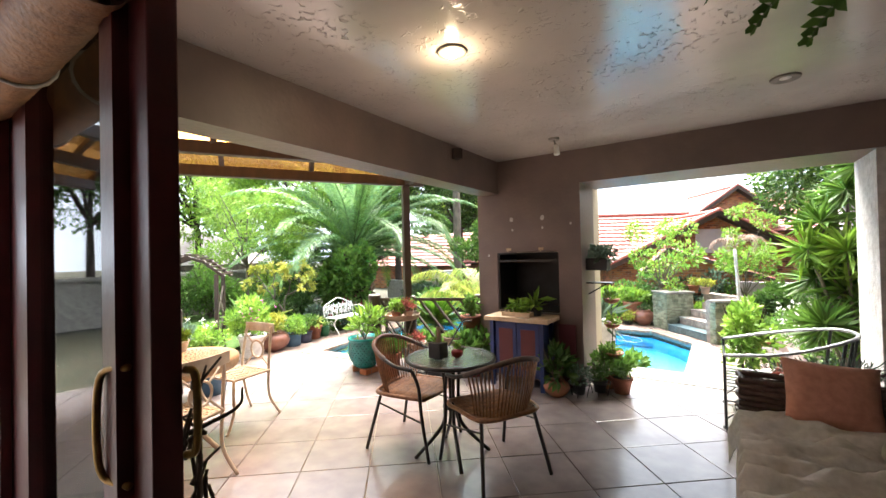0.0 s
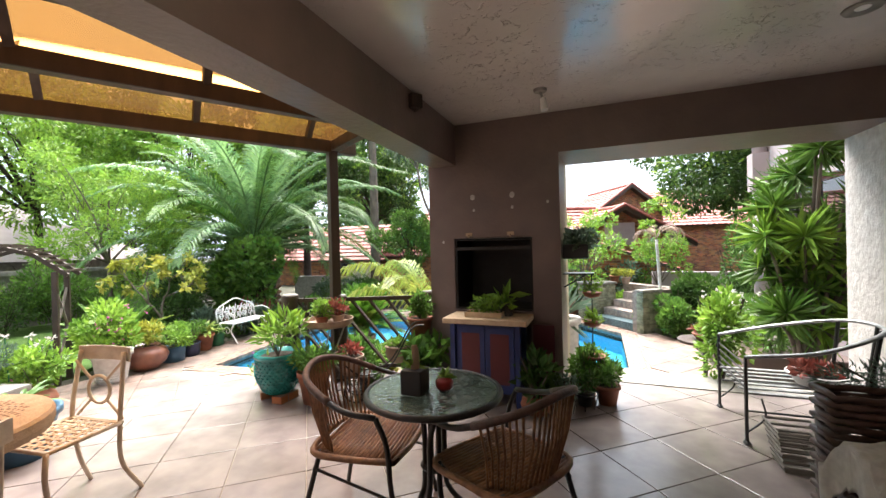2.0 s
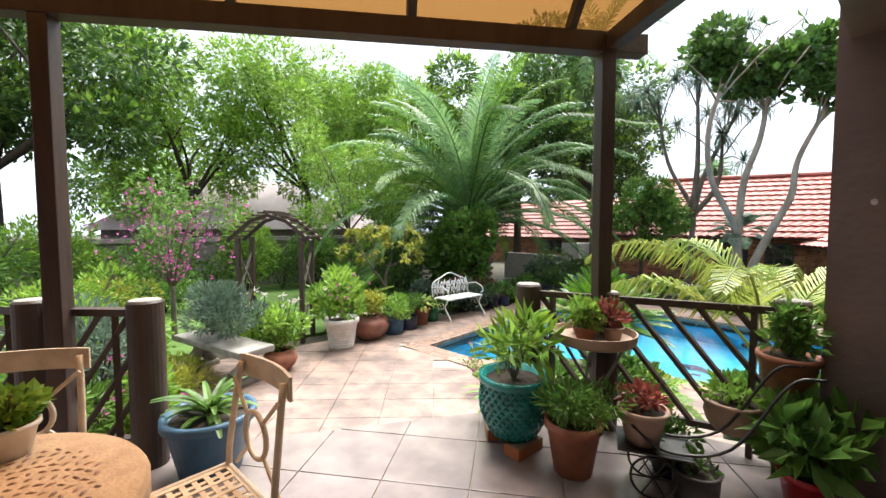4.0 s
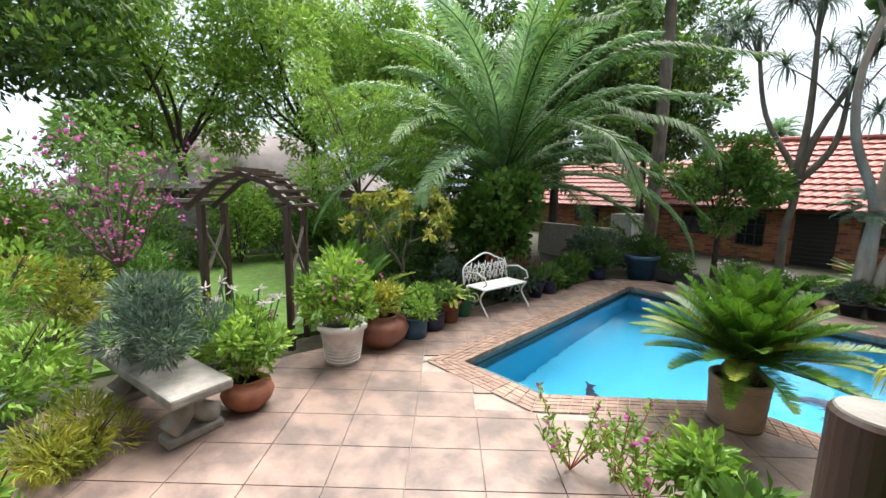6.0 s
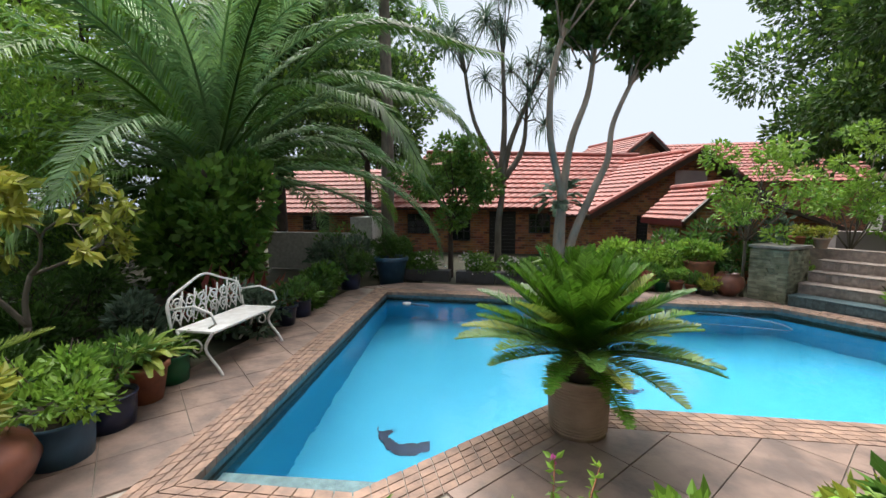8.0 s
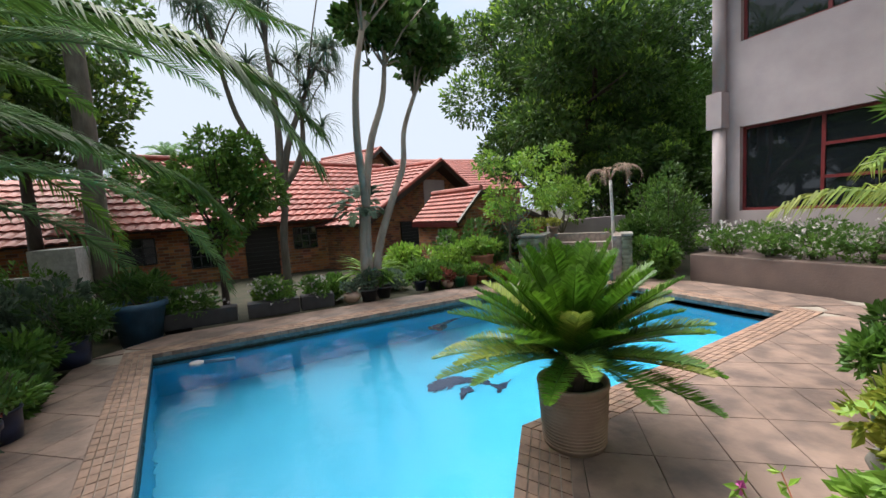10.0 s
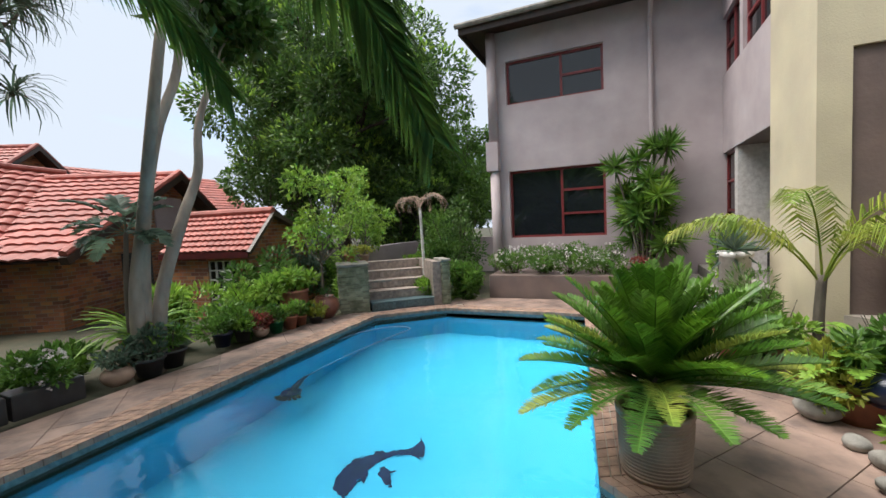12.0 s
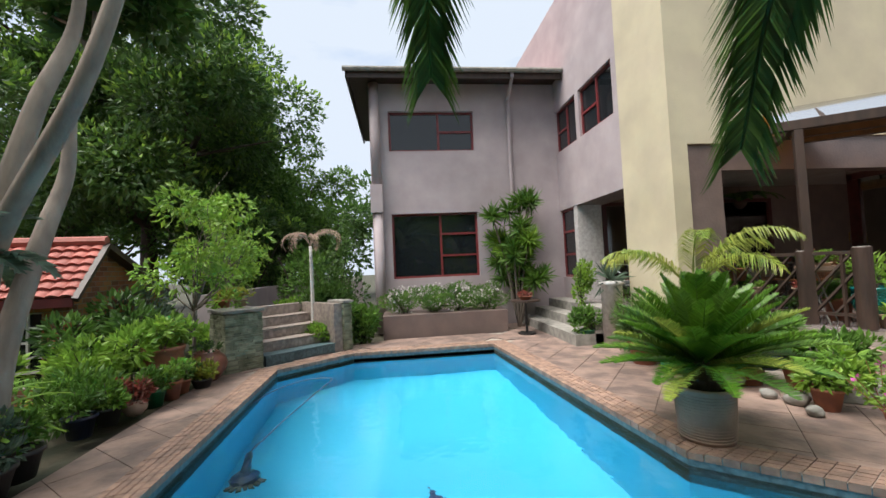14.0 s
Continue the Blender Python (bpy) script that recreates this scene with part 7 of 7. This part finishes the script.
v, f = leaves(np.random.default_rng(17), np.tile((0, 0, 0.1), (24, 1)) + np.random.default_rng(2).normal(0, 0.03, (24, 3)), np.random.default_rng(18).normal(0, 1, (24, 3)) + (0, -0.2, 0.7), 0.17, 0.28, 0.2)
raw("leaves", v, f, L_BRIGHT, hp)

# ---- railings and pots at the veranda edge ----
def railing(name, a, b, n_, label):
    """Posts at both ends, a top rail and slanting slats between."""
    a, b = Vector(a), Vector(b)
    ob = thing(name, Matrix.Translation((0, 0, 0)), label, "railing")
    d = (b - a).normalized()
    part("top_rail", tube([a + Vector((0, 0, 0.84)), b + Vector((0, 0, 0.84))], 0.028, seg=4), M_BROWN, ob)
    part("bottom_rail", tube([a + Vector((0, 0, 0.14)), b + Vector((0, 0, 0.14))], 0.025, seg=4), M_BROWN, ob)
    part("end_stile", tube([a + d * 0.09, a + d * 0.09 + Vector((0, 0, 0.84))], 0.022, seg=4), M_BROWN, ob)
    part("end_stile", tube([b - d * 0.09, b - d * 0.09 + Vector((0, 0, 0.84))], 0.022, seg=4), M_BROWN, ob)
    L_ = (b - a).length
    for k in range(-2, n_):
        u0, u1 = L_ * k / n_, L_ * (k + 3) / n_
        z0, z1 = 0.84, 0.14
        if u0 < 0:
            z0, u0 = 0.84 - 0.70 * (0 - u0) / (u1 - u0), 0
        if u1 > L_:
            z1, u1 = 0.84 - 0.70 * (L_ - L_ * k / n_) / (3 * L_ / n_), L_
        part("slat", tube([a + d * u0 + Vector((0, 0, z0)), a + d * u1 + Vector((0, 0, z1))], 0.018, seg=4), M_BROWN, ob)
    return ob


def log_post(x, y, h=0.9, r_=0.085):
    ob = thing("log_post", pose(x, y, 0), "thick round dark timber railing post with a pale worn top", "post", "round railing posts")
    part("post", lathe([(r_, 0), (r_, h - 0.01), (r_ - 0.008, h)], 24), M_BROWN, ob, smooth=False)
    part("cap", lathe([(r_ - 0.01, h), (r_ - 0.012, h + 0.004)], 24), M_GREY, ob)


log_post(-1.07, 4.24), log_post(-0.6, 4.46, 0.88, 0.06), log_post(0.24, 4.80, 0.9, 0.075)
railing("railing", (-1.0, 4.27, 0), (0.17, 4.77, 0), 7, "dark timber railing with slanting slats at the pool side")
log_post(-2.02, 2.18), log_post(-2.42, 1.72)
railing("railing", (-2.05, 2.12, 0), (-2.38, 1.76, 0), 3, "short dark timber railing with slanting slats")
railing("railing", (-2.46, 1.68, 0), (-3.1, 1.05, 0), 5, "dark timber railing with slanting slats beyond the corner post")

bricks = thing("brick_support", pose(-0.86, 3.84, 0), "loose red bricks under the teal pot", "bricks")
for k in (-1, 1):
    part("brick", box(-0.11, 0.11, -0.055, 0.055, 0, 0.07, bevel=0.005, m=Matrix.Translation((0.09 * k, -0.02 * k, 0)) @ Matrix.Rotation(radians(70 + 20 * k), 4, "Z")), M_BRICK, bricks)
tl = potted(-0.86, 3.84, 0.071, "belly", 0.20, 0.36, M_TEAL, L_BRIGHT, 0.24, 0.34, 0.13, 200, "teal basket-textured glazed pot with leafy plants on bricks", 420, 0.25)
V = bmesh.new()
for r in range(11):
    for k in range(26):
        a, z = (k + 0.5 * (r % 2)) * math.tau / 26, 0.02 + 0.028 * r
        t = z / 0.36
        rr = 0.20 * (0.62 + (0.38 * math.sin(min(1, t / 0.55) * math.pi / 2) if t < 0.55 else 0.38 - 0.06 * (t - 0.55) / 0.3)) - 0.001
        c, s_ = math.cos(a), math.sin(a)
        tube([(rr * c - s_ * 0.012, rr * s_ + c * 0.012, z), ((rr + 0.008) * c, (rr + 0.008) * s_, z + 0.012), (rr * c + s_ * 0.012, rr * s_ - c * 0.012, z)], 0.006, V, 4)
tagged(part("woven_relief", V, M_TEAL, tl, smooth=True), kind="stuff")
potted(-1.12, 4.02, -0.0, "tapered", 0.1, 0.14, M_POTTAN, L_BRIGHT, 0.16, 0.3, 0.28, 26, "pot of arching strap leaves beside the teal pot", 421, 0.08, style="strap")
potted(-0.49, 3.88, 0, "tapered", 0.14, 0.28, M_TERRA, L_MID, 0.27, 0.26, 0.05, 1800, "terracotta pot with a fine feathery fern", 422, 0.2)
potted(-0.15, 4.25, 0, "tapered", 0.11, 0.16, M_DGREY, L_DARK, 0.16, 0.12, 0.06, 240, "black plastic pot with small leaves", 423)
potted(0.02, 4.1, 0, "straight", 0.1, 0.16, M_DGREY, L_DARK, 0.1, 0.06, 0.05, 60, "black plastic pot of soil with seedlings", 424)
potted(0.08, 4.42, 0.26, "belly", 0.13, 0.16, M_POTTAN, L_BRIGHT, 0.14, 0.06, 0.05, 160, "yellowish glazed bowl with small succulents", 425)
potted(0.38, 4.38, 0, "tapered", 0.11, 0.2, mat("bright red plastic", (0.4, 0.01, 0.02), None, 0.4), L_MID, 0.24, 0.34, 0.14, 260, "red plastic pot with broad mottled leaves", 426, 0.45)
potted(0.27, 4.52, 0.50, "tapered", 0.12, 0.18, M_TERRA, L_MID, 0.12, 0.24, 0.05, 500, "terracotta pot with a red flower on a raised stand", 427, 0.5, L_RED, 3)
cart = thing("iron_plant_cart", pose(-0.16, 4.05, 0, 0, 0, 28), "curly black iron plant cart with small wheels", "plant stand")
for sy in (-0.09, 0.09):
    part("wheel", tube([(0.0 + 0.1 * math.cos(a), sy, 0.1 + 0.1 * math.sin(a)) for a in np.linspace(0, math.tau, 20, endpoint=False)], 0.006, closed=True), M_BLACK, cart)
    for a in range(0, 360, 60):
        part("spoke", tube([(0, sy, 0.1), (0.1 * math.cos(radians(a)), sy, 0.1 + 0.1 * math.sin(radians(a)))], 0.004), M_BLACK, cart)
    part("shaft", tube(curve([(-0.1, sy, 0.34), (0.05, sy, 0.24), (0.3, sy, 0.3), (0.5, sy, 0.62), (0.62, sy, 0.66)], 6), 0.007), M_BLACK, cart, smooth=True)
part("tray", box(-0.16, 0.16, -0.12, 0.12, 0.22, 0.228), M_BLACK, cart)
potted(-0.2, 4.03, 0.229, "tapered", 0.11, 0.17, M_POTTAN, L_RED, 0.1, 0.08, 0.06, 120, "clay pot with succulents and an arched wire handle on the cart", 428)
ts = thing("tripod_plant_table", pose(-0.55, 4.18, 0), "round cane plant table on crossed iron legs", "plant stand")
part("tray", lathe([(0.2, 0.62), (0.23, 0.64), (0.235, 0.69), (0.228, 0.69), (0.22, 0.65)], 28), M_POTTAN, ts)
for k in range(3):
    a, b = k * math.tau / 3, k * math.tau / 3 + 2.6
    part("leg", tube([(0.18 * math.cos(a), 0.18 * math.sin(a), 0.62), (0.2 * math.cos(b), 0.2 * math.sin(b), 0)], 0.009), M_GREY, ts)
for k, (dx, dy, pm, fm, r_) in enumerate(((-0.09, 0.03, M_SAND, L_BRIGHT, 0.07), (0.1, 0.02, M_POTTAN, L_RED, 0.06), (0.0, -0.1, M_TERRA, L_BRIGHT, 0.06), (0.02, 0.12, M_GREY, L_MID, 0.06))):
    potted(-0.55 + dx, 4.18 + dy, 0.65, "tapered", r_, 0.08, pm, fm, 0.11, 0.14, 0.05, 240, "small clay pot with succulents on the round plant table", 430 + k, 0.5)
potted(-1.75, 2.42, 0, "tapered", 0.21, 0.32, M_BLUE, L_MID, 0.22, 0.4, 0.3, 40, "large faded blue pot with leafy plants by the corner post", 440, 0.12, style="strap")
# pots beside the pier
potted(1.42, 4.22, 0, "round", 0.12, 0.15, M_TERRA, L_DARK, 0.22, 0.3, 0.14, 110, "round terracotta pot with broad dark leaves by the pier", 450, 0.42)
for k, (x, y, fm) in enumerate(((1.62, 4.30, L_GREYG), (1.78, 4.45, L_DARK))):
    wp = potted(x, y, 0.03, "tapered", 0.07, 0.12, M_DGREY, fm, 0.13, 0.16, 0.05, 220, "black wire pot holder with a small leafy plant", 452 + k)
    part("wire_ring", tube([(0.1 * math.cos(a), 0.1 * math.sin(a), 0.1) for a in np.linspace(0, math.tau, 20, endpoint=False)], 0.005, closed=True), M_BLACK, wp)
    for j in range(4):
        part("wire_leg", tube([(0.1 * math.cos(j * 1.57), 0.1 * math.sin(j * 1.57), 0.1), (0.07 * math.cos(j * 1.57), 0.07 * math.sin(j * 1.57), -0.03)], 0.004), M_BLACK, wp)
potted(1.95, 4.62, 0, "tapered", 0.1, 0.16, M_TERRA, L_MID, 0.14, 0.22, 0.06, 380, "terracotta pot with green leaves in the opening", 456)
potted(1.78, 4.72, 0, "tapered", 0.1, 0.16, M_TERRA, L_MID, 0.16, 0.3, 0.07, 400, "terracotta pot with green leaves against the jamb", 457)
hb = thing("hanging_planter", pose(1.84, 4.78, 0), "three terracotta half-bowls on a hanging chain by the jamb", "hanging planter")
part("chain", tube([(0, 0, 0.36), (0, 0, 1.08)], 0.005), M_BLACK, hb)
for z, r_ in ((0.92, 0.085), (0.66, 0.085), (0.36, 0.11)):
    bw = part("bowl", lathe([(0.02, z - 0.05), (r_ * 0.7, z - 0.035), (r_, z), (r_ * 0.93, z)], 20), M_TERRA, hb, smooth=True)
    foliage("leaves", hb, L_BRIGHT, np.random.default_rng(int(z * 100)), 110, r_, r_, 0.06, (0, 0, z + 0.04), 0.05)
ir = thing("wall_bracket", pose(1.6, 4.8, 1.08), "black iron bracket shelf on the jamb", "shelf")
part("shelf", box(0.002, 0.26, -0.08, 0.08, 0, 0.012), M_BLACK, ir)
part("arm", tube([(0.005, 0, -0.12), (0.2, 0, 0)], 0.007), M_BLACK, ir)
wb = thing("wall_planter", pose(1.60, 4.8, 1.22), "black oblong planter on the jamb with trailing leaves", "planter")
part("trough", box(0.002, 0.22, -0.08, 0.08, 0, 0.13, bevel=0.012), M_DGREY, wb)
foliage("leaves", wb, L_GREYG, np.random.default_rng(19), 420, 0.2, 0.14, 0.1, (0.12, 0, 0.17), 0.06, 0.5)

# ---- house doorway that the camera leaves by ----
wd = thing("glass_door_frame", pose(0, 0.66, 0), "dark maroon framed glass door with a brass pull handle", "door")
wd["kind"] = "structure"
part("stile", box(1.70, 1.80, -0.03, 0.03, 0, 2.3, bevel=0.004), M_MAROON, wd)
part("jamb_post", box(1.62, 1.70, -0.06, 0.02, 0, 2.3), M_MAROON, wd)
part("stile", box(0.55, 0.78, -0.04, 0.03, 0, 2.3), M_MAROON, wd)
part("jamb_board", box(0.1, 0.547, -0.075, -0.045, 0, 2.3), M_MAROON, wd)
part("head", box(0.55, 1.80, -0.03, 0.03, 2.18, 2.3), M_MAROON, wd)
part("bottom_rail", box(0.78, 1.62, -0.02, 0.02, 0, 0.12), M_MAROON, wd)
part("pane", box(0.78, 1.62, -0.004, 0.004, 0.12, 2.18), M_GLASS, wd)
M_BRASS = mat("aged brass", (0.28, 0.18, 0.06), (0.16, 0.10, 0.04), 0.35, 20, 0.1, metal=0.9)
part("handle", tube(curve([(1.71, -0.04, 1.20), (1.635, -0.07, 1.17), (1.63, -0.07, 0.97), (1.71, -0.04, 0.94)], 6), 0.008), M_BRASS, wd, "aged brass pull handle", True)
part("handle", tube(curve([(1.795, 0.035, 1.19), (1.815, 0.05, 1.17), (1.815, 0.05, 1.02), (1.795, 0.035, 1.0)], 6), 0.009), M_BRASS, wd, "aged brass pull handle", True)
setting(part("wall_house", box(-2.6, 0.55, 0.62, 0.72, 0, 2.5), M_PLASTER), "plastered house wall beside the glass door", "wall")
setting(part("wall_over", box(0.55, 1.8, 0.63, 0.69, 2.3, 2.5), M_PLASTER), "plaster over the glass door", "wall")
bl = thing("rolled_blind", pose(0, 0.55, 2.045), "rolled-up woven cane blind above the glass door", "blind")
bm = bmesh.new()
pr_ = []
for k in range(64):
    x = -0.3 + 2.05 * k / 63
    pr_.append((x, 0.082 + 0.006 * (k % 2)))
rings_ = []
for x, rr in pr_:
    rings_.append([bm.verts.new((x, rr * math.cos(a), rr * math.sin(a))) for a in np.linspace(0, math.tau, 20, endpoint=False)])
for A, B in zip(rings_, rings_[1:]):
    for k in range(20):
        bm.faces.new((A[k], A[(k + 1) % 20], B[(k + 1) % 20], B[k]))
part("roll", bm, M_RATTAN, bl, smooth=True)
for x in (0.3, 1.1):
    part("strap", tube([(x, 0.092 * math.cos(a), 0.092 * math.sin(a)) for a in np.linspace(0, math.tau, 16, endpoint=False)], 0.006, closed=True), M_CLOTH, bl)
for k, x in enumerate((0.2, 1.3)):
    part("bracket", box(x - 0.01, x + 0.01, 0.06, 0.08, 0.06, 0.2), M_BROWN, bl)
dw_ = thing("driftwood", pose(1.5, 0.84, 0), "tall gnarled bundle of dark dried driftwood beside the door", "ornament")
rng = np.random.default_rng(21)
dwb = bmesh.new()
for k in range(16):
    x, y = rng.normal(0, 0.03), rng.normal(0, 0.03)
    limb(dwb, (x, y, 0), (x * 2.2 + rng.normal(0, 0.02), y * 2.2, rng.uniform(0.6, 1.05)), 0.024, 0.005, 0.12, 6, rng)
for k in range(26):
    z = rng.uniform(0.3, 1.1)
    limb(dwb, (rng.normal(0, 0.03), rng.normal(0, 0.03), z), (rng.normal(0, 0.06), rng.normal(0, 0.06), z + rng.uniform(0.02, 0.12)), 0.008, 0.003, 0.15, 5, rng)
part("twisted_wood", dwb, M_BARKD, dw_, smooth=True)
hf = thing("hanging_fern", pose(3.62, 1.25, 2.05), "dark fern hanging from the ceiling in a small basket", "hanging plant")
part("basket", lathe([(0.05, -0.12), (0.13, -0.02), (0.15, 0.05), (0.14, 0.05)], 18), M_WICKER, hf, smooth=True)
part("cord", tube([(0, 0, 0.02), (0, 0, 0.5)], 0.004), M_BLACK, hf)
rng = np.random.default_rng(22)
for k in range(22):
    az_ = (168, 150, 185, 135, 200)[k] if k < 5 else k * 137.5
    frond("frond", hf, L_DARK, rng, r=0.004, base=(0, 0, 0.04), az=az_, elev=28 if k < 5 else 45, length=(0.95 if k < 5 else 0.6), droop=85, leaflet=0.11, n=34, width=0.03, v_angle=80, stem=0.1)


# ---- floor tiles as pieces ----
def inside(poly, x, y):
    hit_, m_ = False, len(poly)
    for i in range(m_):
        (x1, y1), (x2, y2) = poly[i - 1], poly[i]
        if (y1 > y) != (y2 > y) and x < (x2 - x1) * (y - y1) / (y2 - y1) + x1:
            hit_ = not hit_
    return hit_


def cut(poly, a, b, keep_left):
    """The part of a convex polygon on one side of the line a-b."""
    out, m_ = [], len(poly)
    sg = 1 if keep_left else -1
    side_ = lambda p: sg * ((b[0] - a[0]) * (p[1] - a[1]) - (b[1] - a[1]) * (p[0] - a[0]))
    for i in range(m_):
        p, q = poly[i - 1], poly[i]
        sp_, sq = side_(p), side_(q)
        if sp_ >= 0:
            out.append(p)
        if sp_ * sq < 0:
            t = sp_ / (sp_ - sq)
            out.append((p[0] + (q[0] - p[0]) * t, p[1] + (q[1] - p[1]) * t))
    return out


def seg_dist(a, b, x, y):
    dx, dy = b[0] - a[0], b[1] - a[1]
    t = max(0, min(1, ((x - a[0]) * dx + (y - a[1]) * dy) / (dx * dx + dy * dy)))
    return math.hypot(a[0] + dx * t - x, a[1] + dy * t - y)


def lay(parent, name, outer, hole, angle, w, h, origin, ztop, thick, gap, material, seed):
    rg = np.random.default_rng(seed)
    c, s_ = math.cos(radians(angle)), math.sin(radians(angle))
    whole = None
    for i in range(-40, 41):
        for j in range(-40, 41):
            cx, cy = origin[0] + i * w * c - j * h * s_, origin[1] + i * w * s_ + j * h * c
            sq = [(cx + u * (w - gap) / 2 * c - v * (h - gap) / 2 * s_, cy + u * (w - gap) / 2 * s_ + v * (h - gap) / 2 * c) for u, v in ((-1, -1), (1, -1), (1, 1), (-1, 1))]
            flags = [inside(outer, *q) and not (hole and inside(hole, *q)) for q in sq]
            if not any(flags):
                continue
            full = all(flags)
            tilt = rg.uniform(-0.001, 0.001)
            if not full:
                for ring_, left in ((outer, True), (hole, False)):
                    if not ring_:
                        continue
                    near = sorted(((seg_dist(ring_[k - 1], ring_[k], cx, cy), ring_[k - 1], ring_[k]) for k in range(len(ring_))), key=lambda e: e[0])
                    for dd, a, b in near[:2]:
                        if dd < max(w, h) * 0.75 and len(sq) > 2:
                            sq = cut(sq, a, b, left)
                if len(sq) < 3:
                    continue
                bm_ = prism(sq, ztop - thick, ztop + tilt)
                part(name, bm_, material, parent)
            else:
                if whole is None:
                    bm_ = box(-(w - gap) / 2, (w - gap) / 2, -(h - gap) / 2, (h - gap) / 2, -thick, 0, bevel=0.0025)
                    ob_ = part(name, bm_, material, parent)
                    whole = ob_.data
                else:
                    ob_ = new(name, whole)
                    ob_.parent = parent
                ob_.matrix_world = pose(cx, cy, ztop + tilt, 0, 0, angle)


FLOOR_EDGE = [(-3.2, -1.5), (3.86, -1.5), (3.86, 4.56), (3.78, 5.2), (1.6, 5.2), (1.6, 4.56), (0.2, 4.9), (-1.02, 4.5), (-2.35, 1.8), (-3.2, 1.3)]
lay(bpy.data.objects["floor"], "tile", FLOOR_EDGE, None, 40, 0.455, 0.455, (-0.70, 3.67), 0.0, 0.02, 0.007, M_TILE, 1)
DECK_EDGE = [(-5.6, 2.4), (-4.4, 1.2), (-2.6, 1.0), (-2.9, 1.9), (-1.75, 4.8), (0.34, 5.3), (4.69, 5.3), (4.6, 7.1), (3.5, 7.1), (3.45, 9.5), (2.9, 10.5), (1.5, 11.9), (0.9, 12.05), (-4.9, 11.95), (-5.7, 11.2), (-5.5, 4.4)]
lay(bpy.data.objects["pavement"], "paving_stone", DECK_EDGE, COPING, 51, 0.52, 0.42, (-4.29, 5.0), D, 0.02, 0.007, M_DECK, 2)
